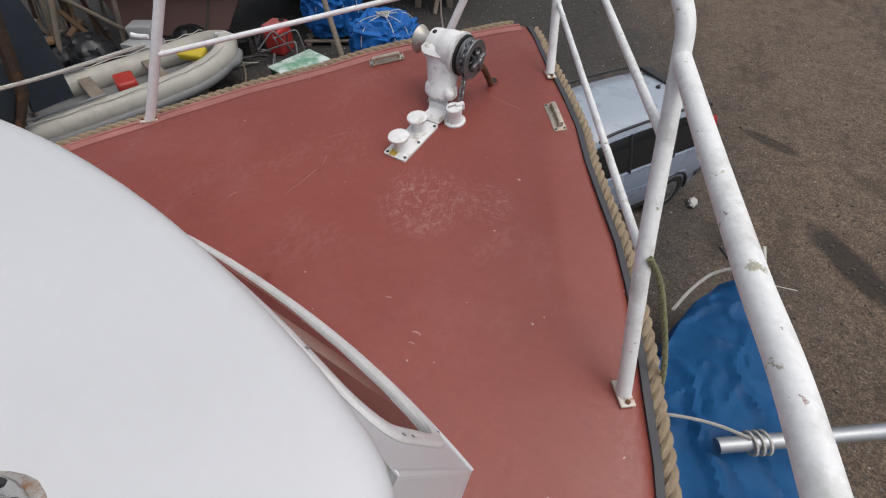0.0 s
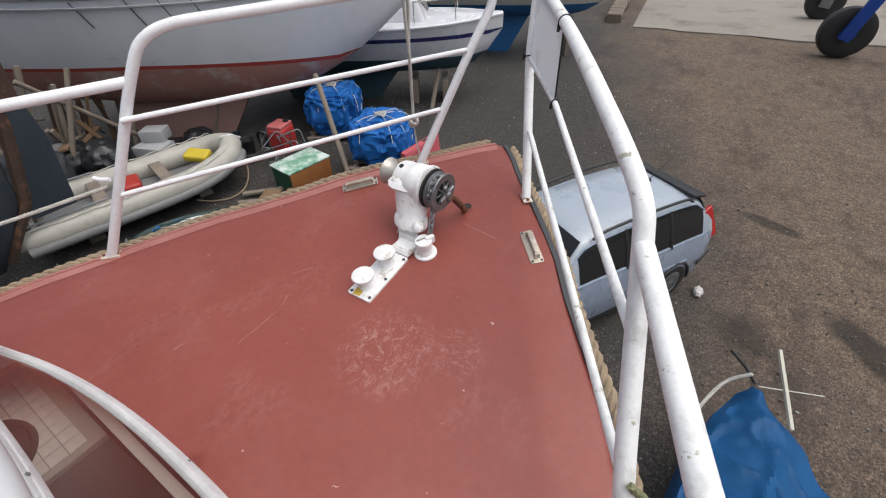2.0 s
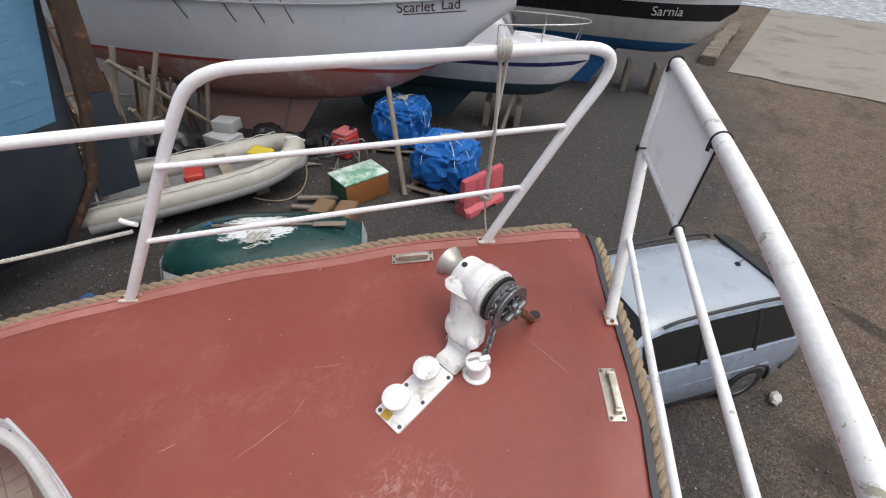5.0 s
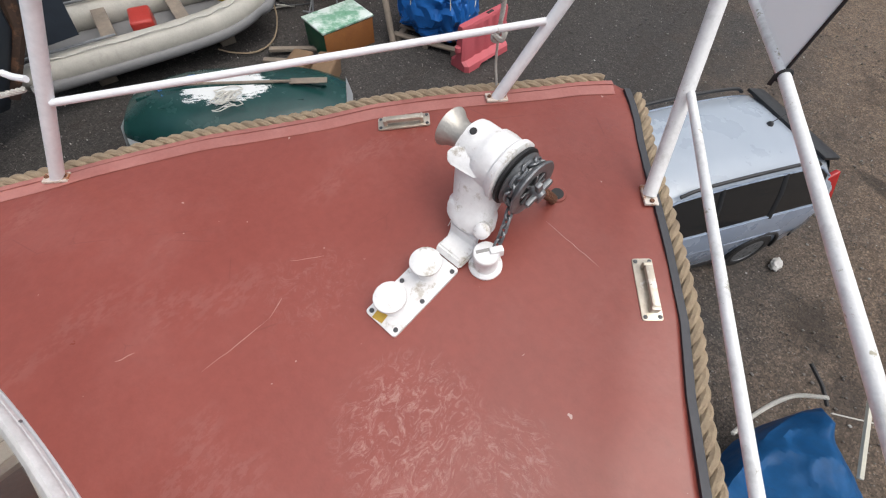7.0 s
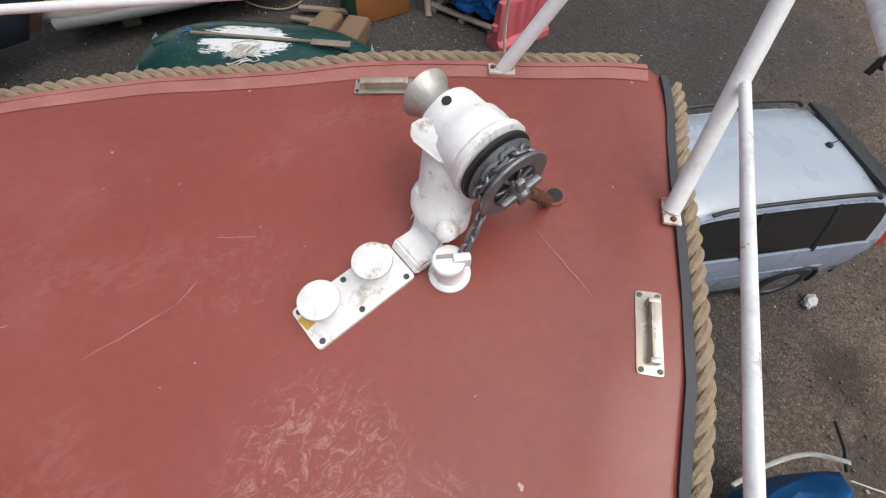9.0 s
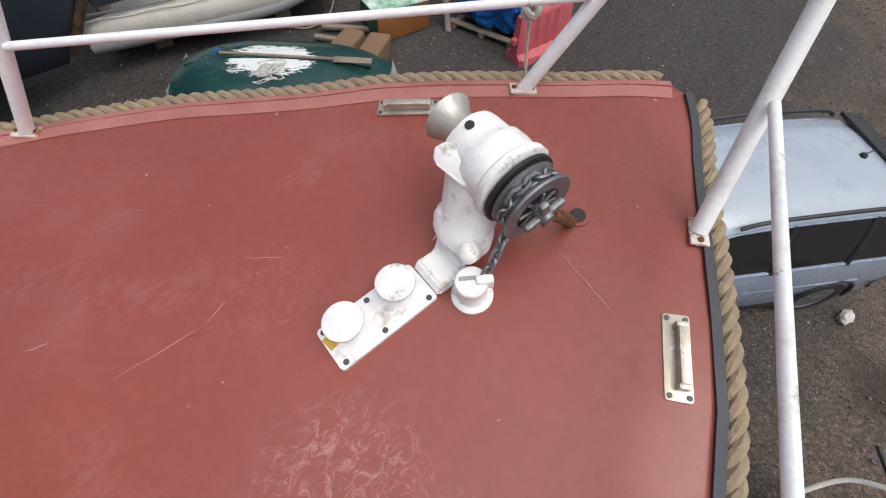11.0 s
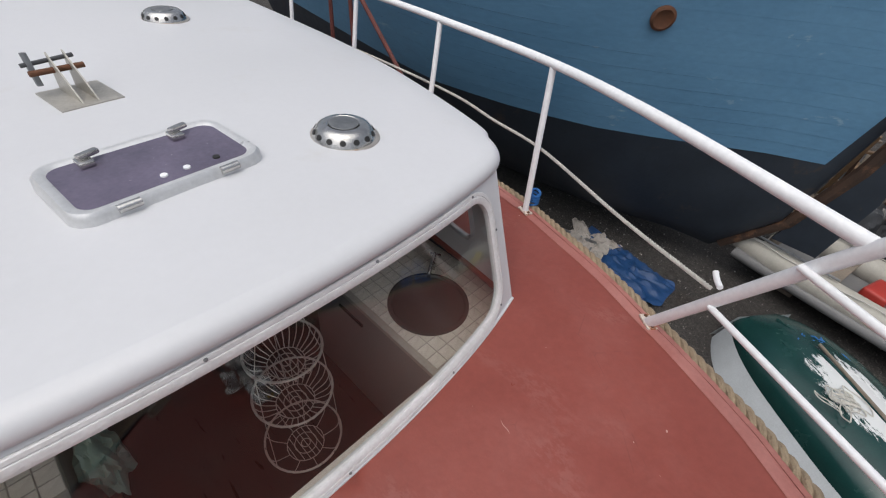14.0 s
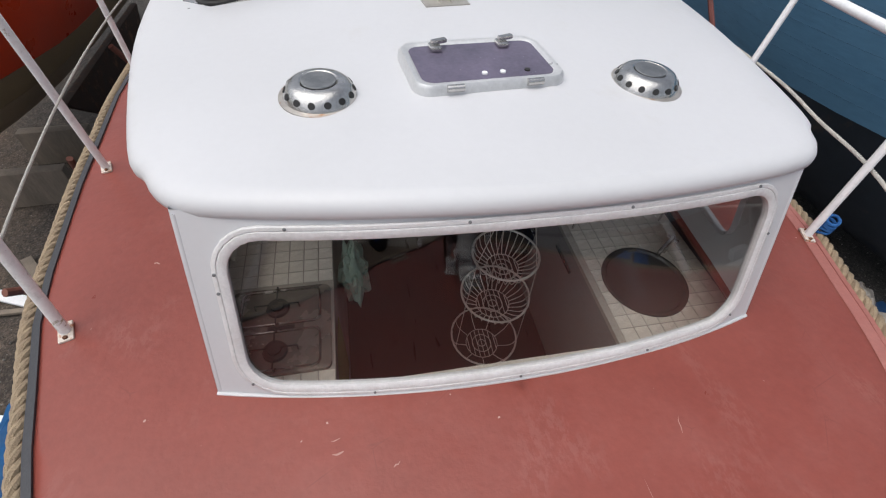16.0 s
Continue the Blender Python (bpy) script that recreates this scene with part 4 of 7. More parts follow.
# hanging wire baskets
basket = thing("hanging_basket", "three-tier hanging wire vegetable basket", "wire basket", (-0.15, 0.14, 2.3))
MAT_WIRE = mat("chromed_wire", (0.60, 0.585, 0.55), None, 20, 0.35, 0.5)
BX, BY = -0.15, 0.14
for zt, rt in ((3.02, 0.155), (2.71, 0.175), (2.28, 0.19)):
    ring = [Vector((BX + rt * math.cos(q), BY + rt * math.sin(q), zt)) for q in (2 * math.pi * i / 32 for i in range(32))]
    part("rim", tube(ring, 0.0055, 6, True), MAT_WIRE, basket)
    bm = bmesh.new()
    wires = 28 if zt > 2.4 else 9
    for i in range(wires):
        q = 2 * math.pi * i / wires
        sweep(bm, spline([(BX + rt * math.cos(q), BY + rt * math.sin(q), zt), (BX + rt * 0.85 * math.cos(q), BY + rt * 0.85 * math.sin(q), zt - 0.06), (BX + rt * 0.5 * math.cos(q), BY + rt * 0.5 * math.sin(q), zt - 0.095)], 3), 0.0023, 4)
    for rr_ in (0.5, 0.3, 0.12):
        sweep(bm, [Vector((BX + rt * rr_ * math.cos(q), BY + rt * rr_ * math.sin(q), zt - 0.095)) for q in (2 * math.pi * i / 20 for i in range(20))], 0.0023, 4, True)
    for i in range(-3, 4):
        w_ = math.sqrt(max(0, 0.25 - (i * 0.14) ** 2)) * rt
        sweep(bm, [(BX + i * 0.14 * rt, BY - w_, zt - 0.095), (BX + i * 0.14 * rt, BY + w_, zt - 0.095)], 0.0023, 4)
    part("wire_mesh", bm, MAT_WIRE, basket)
for q in (0.3, 2.4, 4.5):
    part("hanging_chain", tube([(BX, BY, 3.6), (BX + 0.155 * math.cos(q), BY + 0.155 * math.sin(q), 3.02), (BX + 0.175 * math.cos(q), BY + 0.175 * math.sin(q), 2.71), (BX + 0.19 * math.cos(q), BY + 0.19 * math.sin(q), 2.28)], 0.002, 5), MAT_WIRE, basket)
# pale green carrier bag at the counter's end
bag = thing("carrier_bag", "crumpled pale green plastic bag hung on the counter", "bag", (0.56, -0.25, 2.3))
bm = bmesh.new()
bmesh.ops.create_icosphere(bm, subdivisions=4, radius=1)
for v in bm.verts:
    k = 1 + 0.35 * noise.fractal(v.co * 2.3, 0.8, 2.2, 4)
    v.co = Vector((0.56 + 0.075 * v.co.x * k, -0.25 + 0.17 * v.co.y * k, 2.52 + 0.17 * v.co.z * k))
part("bag_body", bm, mat("green_plastic", (0.32, 0.45, 0.38), (0.24, 0.36, 0.3), 8, 0.35), bag)


# ---- the yard ----
bm = bmesh.new()
bmesh.ops.create_grid(bm, x_segments=160, y_segments=160, size=40)
for v in bm.verts:
    v.co.z = 0.03 * noise.fractal(v.co * 0.7, 1, 2, 4)
far = [v for v in bm.verts if max(abs(v.co.x), abs(v.co.y)) > 39.9]
for v in far:
    f = 60.0
    v.co = Vector((v.co.x * f, v.co.y * f, -0.3))
ground = tagged(part("ground", bm, MAT_GROUND), "compacted dark gravel and brown mud of the boatyard", "ground", kind="structure")
MAT_CONC = mat("pale_concrete", (0.30, 0.27, 0.235), (0.22, 0.195, 0.165), 0.8, 0.75, bump=0.3, bscale=12, stain=(0.16, 0.14, 0.12), stain_scale=0.4, stain_from=0.5, stain_to=0.65)
tagged(part("slipway", plate([(-3.3, 21.6), (-2.2, 21.85), (-1.4, 21.7), (1, 22.1), (2.4, 22.0), (5.6, 22.7), (16, 23.8), (16, 46), (-6.4, 43)], -0.2, 0.05, 0.02), MAT_CONC), "pale weathered concrete slipway", "slipway", kind="structure")
MAT_WATER = mat("foamy_water", (0.55, 0.58, 0.6), (0.2, 0.23, 0.25), 1.6, 0.25, bump=0.6, bscale=3)
tagged(part("water", plate([(-60, 39), (60, 44.5), (60, 300), (-60, 300)], -0.05, 0.075), MAT_WATER), "pale choppy sea water with foam", "water", kind="structure")


def place(e, x, y, z, rz):
    e.matrix_basis = pose(x, y, z, 0, 0, rz)
    return e


def hull_zone(spec, z_lo, z_hi, levels=6, ny=28):
    """One painted zone of a hull. spec: length, beam table over y, keel and sheer tables, fullness."""
    L, beam, keel, sheer, full = spec
    bm = bmesh.new()
    for side in (-1, 1):
        rings = []
        for i in range(ny + 1):
            y = L * (1 - (1 - i / ny) ** 1.5)
            zk, zs, b = interp(y, keel), interp(y, sheer), interp(y, beam)
            ring = []
            for j in range(levels + 1):
                a0, a1 = max(zk, z_lo if z_lo is not None else zk), (zs if z_hi is None else min(zs, max(z_hi, zk)))
                z = a0 + (a1 - a0) * j / levels
                a = max(0.0, min(1.0, (z - zk) / max(zs - zk, 1e-4)))
                ring.append(Vector((side * b * a ** full, y, z)))
            rings.append(ring)
        loft(rings, False, bm=bm)
    bmesh.ops.remove_doubles(bm, verts=bm.verts, dist=1e-4)
    bad = [f for f in bm.faces if f.calc_area() < 1e-7]
    bmesh.ops.delete(bm, geom=bad, context="FACES")
    return bm


def smooth_table(t, per=6):
    return [(p.x, p.y) for p in spline([(a, b, 0) for a, b in t], per)]


# large blue wooden boat alongside, its stern post towards the pulpit; y runs from the stern into the hull
blue = thing("wooden_boat", "large wooden boat, peeling pale blue topsides, black bottom", "boat")
spec = (12.0, smooth_table([(0, 0.04), (0.53, 0.3), (1.2, 0.75), (1.6, 1.12), (2.1, 1.68), (2.7, 2.25), (3.2, 2.65), (3.9, 3.0), (4.6, 3.25), (6, 3.4), (12, 2.4)]),
        smooth_table([(0, 4.5), (0.12, 3.3), (0.3, 2.2), (0.6, 1.2), (1.2, 0.5), (2.0, 0.3), (12, 0.3)]), smooth_table([(0, 4.9), (3, 4.6), (7, 4.5), (12, 4.9)]), 0.38)
MAT_DARKRUST = mat("dark_rust", (0.075, 0.042, 0.028), (0.035, 0.022, 0.016), 6, 0.85, bump=0.6, stain=(0.16, 0.08, 0.045), stain_scale=5, stain_from=0.55, stain_to=0.65)
MAT_BLUEHULL = mat("peeling_blue_paint", (0.13, 0.29, 0.45), (0.10, 0.235, 0.38), 1.2, 0.5, bump=0.3, bscale=14, stain=(0.3, 0.42, 0.5), stain_scale=2.6, stain_from=0.64, stain_to=0.72, stretch=(1, 0.35, 1.6))
MAT_BLACKHULL = mat("black_antifouling", (0.030, 0.040, 0.055), (0.018, 0.024, 0.034), 1.5, 0.55, bump=0.3, bscale=10, stain=(0.06, 0.05, 0.045), stain_from=0.6, stain_to=0.7)
part("bottom", hull_zone(spec, None, 2.2, 8), MAT_BLACKHULL, blue, "black bottom paint")
# planks: strakes with small steps between them
zs = [2.2 + 0.17 * i for i in range(15)]
for a, b in zip(zs, zs[1:]):
    bm = hull_zone(spec, a, b - 0.002, 1)
    if not bm.faces:
        bm.free()
        continue
    for v in bm.verts:
        if abs(v.co.z - a) < 1e-3:
            v.co.x += 0.003 * (1 + noise.noise((v.co.y * 1.3, a, 0))) * (1 if v.co.x > 0 else -1)
    part("plank", bm, MAT_BLUEHULL, blue)
part("stern_post", tube([(0, 1.15, 0.45), (0, 0.55, 1.2), (0, 0.24, 2.2), (0, 0.06, 3.3), (0, -0.06, 4.5), (0, -0.1, 4.9)], 0.09, 8), MAT_DARKRUST, blue, "dark rust-brown stern post")
part("rudder_blade", plate([(0.60, 0.9), (0.22, 2.2), (0.16, 2.4), (-0.10, 2.4), (-0.12, 1.9), (0.02, 0.9)], -0.05, 0.05, 0, pose(0, 0, 0, 90, 0, 90)), MAT_BLACKHULL, blue, "black painted rudder blade")
part("rudder_stock", plate([(0.16, 2.41), (0.04, 3.3), (-0.08, 4.6), (-0.26, 4.6), (-0.16, 3.3), (-0.08, 2.41)], -0.05, 0.05, 0, pose(0, 0, 0, 90, 0, 90)), MAT_DARKRUST, blue, "rusty rudder head")
hx = interp(2.7, spec[1]) * ((3.62 - interp(2.7, spec[2])) / (4.6 - 0.3)) ** 0.38
hole = Matrix.Translation((-hx, 2.7, 3.62)) @ Vector((-0.72, -0.62, -0.22)).to_track_quat("Z", "Y").to_matrix().to_4x4()
part("hawse_ring", lathe([(0.07, 0.0), (0.125, 0.0), (0.13, 0.03), (0.10, 0.045), (0.07, 0.03)], 24, hole), MAT_RUST, blue, "rusty round fairlead")
part("hawse_hole", lathe([(0.085, -0.02), (0.085, 0.012), (0, 0.012)], 24, hole), MAT_BLACK, blue)
place(blue, -7.05, 2.2, 0, 180)

# grey sailing yacht
def yacht():
    y = thing("sailing_yacht", "grey sailing yacht with red boot stripe and weathered red bottom", "boat")
    spec = (10.0, smooth_table([(0, 0.03), (0.8, 0.42), (2, 0.85), (4, 1.35), (6.5, 1.5), (10, 0.9)]),
            smooth_table([(0, 3.1), (0.6, 2.7), (1.3, 2.2), (1.9, 1.82), (2.6, 1.42), (4, 1.0), (7, 0.9), (10, 1.6)]), smooth_table([(0, 3.48), (4, 3.28), (10, 3.3)]), 0.5)
    grey = mat("grey_topsides", (0.80, 0.82, 0.86), (0.70, 0.72, 0.76), 1.2, 0.35, bump=0.06, stain=(0.48, 0.48, 0.48), stain_from=0.62, stain_to=0.75)
    part("side_panel", hull_zone(spec, 1.96, None, 8), grey, y, "grey topsides")
    part("boot_stripe", hull_zone(spec, 1.88, 1.957, 1), mat("red_stripe", (0.42, 0.06, 0.045), None, 4, 0.5), y, "red boot stripe")
    part("bottom", hull_zone(spec, None, 1.877, 8), mat("worn_red_bottom", (0.46, 0.22, 0.18), (0.36, 0.20, 0.17), 1.3, 0.7, bump=0.3, stain=(0.50, 0.46, 0.43), stain_scale=1.2, stain_from=0.52, stain_to=0.66), y, "weathered red-brown bottom paint")
    part("keel", plate([(5.0, 0.02), (7.2, 0.02), (7.5, 1.3), (3.6, 1.3), (4.4, 0.9)], -0.14, 0.14, 0, pose(0, 0, 0, 90, 0, 90)), mat("keel_paint", (0.34, 0.20, 0.17), None, 2, 0.75, bump=0.3), y)
    rings = [[Vector((s * interp(v, spec[1]), v, interp(v, spec[3]) + (0.03 if abs(s) < 1 else 0))) for s in (-1, -0.5, 0, 0.5, 1)] for v in [0.02] + [0.5 * i for i in range(1, 21)]]
    part("yacht_deck", loft(rings, False), MAT_GEL, y)
    part("toe_rail", sweep(sweep(bmesh.new(), [r[0] for r in rings], 0.03, 6), [r[-1] for r in rings], 0.03, 6), mat("alu_toe_rail", (0.5, 0.5, 0.52), None, 8, 0.4, 0.6), y)
    for s in (-1, 1):
        cab = part("coachroof", box((0.06, 4.2, 0.45), pose(s * 0.85, 5.6, 3.48, 0, s * 12, 0), 0.02), MAT_GEL, y)
        for yy in (4.4, 5.5, 6.6):
            part("cabin_window", plate(round_rect(0.85, 0.25, 0.08), 0, 0.012, 0.003, pose(s * 0.885, yy, 3.5, 90, 0, 90 * s) @ pose(0, 0, 0.0, 12, 0, 0)), MAT_BLACK, cab)
    part("coachroof_top", box((1.64, 4.2, 0.06), pose(0, 5.6, 3.7), 0.03), MAT_GEL, y)
    for ob in y.children:
        if ob.name.split(".")[0] in ("side_panel", "boot_stripe", "bottom"):
            for v in ob.data.vertices:
                v.co.z -= 0.28 * max(0.0, 1 - v.co.y / 6) * max(0.0, min(1.0, (3.3 - v.co.z) / 1.4))
    for side_ in (-1, 1):
        for yy in (4.35, 4.9, 5.45, 6.4):
            zt = interp(yy, spec[3]) - 0.05
            half_ = lambda z: side_ * (interp(yy, spec[1]) * ((z - interp(yy, spec[2])) / (interp(yy, spec[3]) - interp(yy, spec[2]))) ** spec[4] + 0.012)
            line = [Vector((half_(zt - 0.46 * k / 5), yy + 0.16 - 0.16 * k / 5, zt - 0.46 * k / 5)) for k in range(6)]
            part("chain_plate", tube(line, 0.022, 6, flat=0.4), MAT_DARKSTEEL, y, "dark steel chain plate")
        rub = [Vector((side_ * (interp(v, spec[1]) * 0.985 + 0.008), v, interp(v, spec[3]) - 0.16)) for v in [0.3 + 0.4 * i for i in range(24)]]
        part("rubbing_strake", tube(rub, 0.022, 6), mat("dull_strake", (0.42, 0.43, 0.45), (0.3, 0.3, 0.31), 5, 0.5, bump=0.2), y, "dull grey rubbing strake")
    for yy in [0.5 + 0.35 * i for i in range(20)]:
        part("scupper", box((0.03, 0.12, 0.03), pose(-interp(yy, spec[1]) - 0.015, yy, interp(yy, spec[3]) + 0.01), 0.004), MAT_DARKSTEEL, y)
    coil_ = bmesh.new()
    random.seed(5)
    for k in range(10):
        c_ = Vector((-0.35 + random.uniform(-0.15, 0.15), 3.0 + random.uniform(-0.3, 0.3), 3.40 + 0.02 * k))
        sweep(coil_, [c_ + Vector((random.uniform(0.1, 0.16) * math.cos(q), 0.2 * math.sin(q), 0.05 * math.sin(2 * q + k))) for q in (2 * math.pi * i / 14 for i in range(14))], 0.022, 5, True)
    part("coiled_rope", coil_, MAT_BLACK, y, "dark rope heap on the foredeck")
    return y, spec


def text_mesh(body, size, depth=0.004):
    c = bpy.data.curves.new("lettering", "FONT")
    c.body, c.size, c.extrude = body, size, depth
    c.align_x, c.align_y = "CENTER", "CENTER"
    tmp = bpy.data.objects.new("lettering", c)
    me = bpy.data.meshes.new_from_object(tmp)
    bm = bmesh.new()
    bm.from_mesh(me)
    bpy.data.objects.remove(tmp)
    bpy.data.meshes.remove(me)
    bpy.data.curves.remove(c)
    return bm


grey_yacht, yspec = yacht()


# ---- deck gear ----
def bolt_head(p, parent, r=0.009, material=None):
    part("bolt", lathe([(r, 0), (r, 0.004), (r * 0.6, 0.007), (0, 0.007)], 10, Matrix.Translation(p)), material or MAT_DARKSTEEL, parent)


def on_deck(x, y, yaw=0.0):
    """A pose on the deck, tilted with its sheer."""
    return pose(x, y, deck_z(x, y), math.degrees(math.atan(0.059 + 0.089 * max(0.0, y - 1))), 0, 0) @ pose(0, 0, 0, 0, 0, yaw)


bollard = thing("twin_bollard", "white painted twin mooring bollard with a yellow label", "bollard", (-0.069, 1.783, deck_z(-0.069, 1.783)))
BM = on_deck(-0.069, 1.783, 0.8)
part("base_plate", plate(round_rect(0.145, 0.335, 0.012), 0.0, 0.013, 0.003, BM), MAT_CAST, bollard)
for yy in (-0.088, 0.088):
    part("post", lathe([(0.042, 0.013), (0.036, 0.022), (0.033, 0.04), (0.034, 0.062), (0.042, 0.075), (0.056, 0.080), (0.0585, 0.086), (0.057, 0.093), (0.05, 0.097), (0, 0.098)], 32, BM @ pose(-0.012, yy, 0)), MAT_CAST, bollard)
for x, y in ((-0.055, 0.0), (0.055, -0.01), (0.058, 0.145), (0.058, -0.145), (-0.055, -0.15)):
    part("bolt", lathe([(0.009, 0.013), (0.009, 0.016), (0, 0.017)], 10, BM @ pose(x, y, 0)), MAT_DARKSTEEL, bollard)
part("label", box((0.042, 0.058, 0.002), BM @ pose(-0.02, -0.135, 0.0145, 0, 0, 8)), MAT_YELLOW, bollard, "faded yellow sticker")

windlass = thing("windlass", "old white painted anchor windlass with rope drum and chain gypsy", "windlass", (-0.08, 2.03, deck_z(-0.08, 2.03)))
zd = deck_z(-0.08, 2.05)
foot = [Vector((-0.06, 1.955, zd + 0.012)), Vector((-0.06, 2.02, zd + 0.014)), Vector((-0.07, 2.05, zd + 0.04)), Vector((-0.075, 2.06, zd + 0.09)), Vector((-0.08, 2.10, zd + 0.12)), Vector((-0.085, 2.13, zd + 0.16))]
rr = []
for p, w_, d_ in zip(spline(foot, 3), [0.062] * 16, [0.014] * 5 + [0.02] * 5 + [0.03] * 6):
    rr.append([p + Vector((sx * w_, 0, 0)) + Vector((0, sy * d_ * 0.7, sy * d_)) for sx, sy in ((-1, -1), (1, -1), (1, 1), (-1, 1))])
bm = loft(rr, True, True, True)
bmesh.ops.bevel(bm, geom=bm.edges[:], offset=0.006, segments=2, affect="EDGES")
part("foot_bracket", bm, MAT_CAST, windlass, "stepped cast foot bracket")
ped = [[Vector((-0.085 - 0.35 * sh + a * math.cos(q), 2.10 + sh + b * math.sin(q), zd + h)) for q in (2 * math.pi * i / 24 for i in range(24))] for h, a, b, sh in
       ((0.085, 0.09, 0.06, -0.005), (0.10, 0.102, 0.072, 0.0), (0.135, 0.10, 0.072, 0.01), (0.15, 0.088, 0.066, 0.02), (0.2, 0.098, 0.08, 0.05), (0.25, 0.106, 0.09, 0.075), (0.33, 0.09, 0.08, 0.095))]
bm = loft(ped, True, True, True)
for v in bm.verts:
    v.co += v.normal * 0.004 * noise.fractal(v.co * 28, 1, 2, 3)
part("pedestal", bm, MAT_CAST, windlass, "stained white pedestal")
A, B = Vector((-0.311, 2.215, 3.338)), Vector((0.06, 2.198, 3.322))
ax = (B - A).normalized()
AM = Matrix.Translation(A) @ ax.to_track_quat("Z", "Y").to_matrix().to_4x4() @ Matrix.Diagonal((1.1, 1.1, 1, 1))
part("rope_drum", lathe([(0.0, 0.004), (0.055, 0.004), (0.064, 0.0), (0.069, 0.003), (0.067, 0.010), (0.055, 0.028), (0.047, 0.055), (0.046, 0.085), (0.053, 0.105), (0.056, 0.114), (0, 0.114)], 40, AM), MAT_BRONZE, windlass, "bare weathered metal rope drum")
bm = lathe([(0.0, 0.100), (0.070, 0.100), (0.080, 0.104), (0.084, 0.125), (0.087, 0.16), (0.086, 0.18), (0.094, 0.192), (0.098, 0.225), (0.095, 0.262), (0.104, 0.272), (0.105, 0.292), (0.09, 0.30), (0.0, 0.30)], 48, AM)
for v in bm.verts:
    v.co += Vector((1, 1, 1)) * 0.003 * noise.fractal(v.co * 22, 1, 2, 3)
part("gear_case", bm, MAT_CAST, windlass, "lumpy white painted gear case")
part("oil_hole", lathe([(0.013, -0.004), (0.013, 0.004), (0, 0.004)], 14, Matrix.Translation(A + ax * 0.135 + Vector((0, -0.033, 0.087))) @ Vector((0, -0.35, 0.93)).to_track_quat("Z", "Y").to_matrix().to_4x4()), MAT_BLACK, windlass)
part("lug", plate(round_rect(0.15, 0.066, 0.03), -0.022, 0.022, 0.01, Matrix.Translation(A + ax * 0.19 + Vector((-0.02, -0.085, 0.01))) @ pose(0, 0, 0, 42, 6, 10)), MAT_CAST, windlass)
for p, rx_, ry_ in (((0.005, 2.045, zd + 0.145), 45, 20), ((-0.148, 2.075, zd + 0.13), 50, -25)):
    part("boss", lathe([(0.03, -0.03), (0.03, 0.006), (0.022, 0.014), (0.014, 0.018), (0, 0.018)], 16, Matrix.Translation(p) @ pose(0, 0, 0, rx_, ry_, 0)), MAT_CAST, windlass)
AM = AM @ Matrix.Translation((0, 0, 0.03))
part("brake_ring", lathe([(0.09, 0.272), (0.098, 0.276), (0.098, 0.286), (0.08, 0.29), (0.05, 0.29), (0.05, 0.272)], 40, AM), MAT_BLACK, windlass, "black brake band")
part("gypsy", lathe([(0.088, 0.292), (0.091, 0.297), (0.066, 0.312), (0.062, 0.32), (0.066, 0.328), (0.092, 0.345), (0.096, 0.351), (0.093, 0.356), (0.06, 0.355), (0.055, 0.346), (0.0, 0.346)], 40, AM), MAT_GALV, windlass, "galvanised chain gypsy")
part("gypsy_recess", lathe([(0.054, 0.347), (0.054, 0.349), (0, 0.349)], 30, AM), MAT_BLACK, windlass)
for i in range(8):
    a = 2 * math.pi * i / 8
    part("spoke", box((0.05, 0.008, 0.008), AM @ pose(0, 0, 0.354, 0, 0, math.degrees(a)) @ pose(0.03, 0, 0), 0.002), MAT_GALV, windlass)
nut = lathe([(0.019, 0.347), (0.021, 0.38), (0.014, 0.398), (0, 0.398)], 14, AM)
for a in (20, 110, 200, 290):
    box((0.058, 0.021, 0.019), AM @ pose(0, 0, 0.378, 0, 0, a) @ pose(0.026, 0, 0), 0.006, bm=nut)
part("clutch_nut", nut, MAT_GALV, windlass, "four-lobed clutch nut")
part("brake_rod", tube([(0.09, 2.25, 3.27), (0.082, 2.34, 3.18), (0.071, 2.44, 3.04)], 0.0155, 10), MAT_RUST, windlass, "rusty threaded rod")
for k in range(6):
    p = Vector((0.087, 2.28, 3.243)).lerp(Vector((0.073, 2.42, 3.085)), k / 6)
    part("rod_collar", lathe([(0.019, 0), (0.019, 0.012)], 12, Matrix.Translation(p) @ Vector((-0.01, 0.13, -0.17)).to_track_quat("Z", "Y").to_matrix().to_4x4()), MAT_RUST, windlass)
hz = thing("hawse_pipe", "round rusty-edged hole in the deck for the rod", "deck fitting", (0.070, 2.444, deck_z(0.070, 2.444)))
part("ring", lathe([(0.022, 0.002), (0.03, 0.004), (0.036, 0.003), (0.038, 0)], 24, on_deck(0.070, 2.444)), MAT_DECK, hz)
part("opening", lathe([(0.026, 0.002), (0.026, 0.004), (0, 0.004)], 24, on_deck(0.070, 2.444)), MAT_BLACK, hz)


def chain(name, pts, parent, link=0.042, wire=0.0052):
    P = resample(pts, link * 0.72)
    F = frames(P)
    for i, (p, (u, v)) in enumerate(zip(P, F)):
        t = u.cross(v)
        w = u if i % 2 else v
        ring = [p + t * (link / 2 - link * 0.24) * (1 if math.cos(q) > 0 else -1) + t * math.cos(q) * link * 0.24 + w * math.sin(q) * link * 0.30 for q in (2 * math.pi * k / 14 for k in range(14))]
        part(name, tube(ring, wire, 6, True), MAT_GALV, parent)


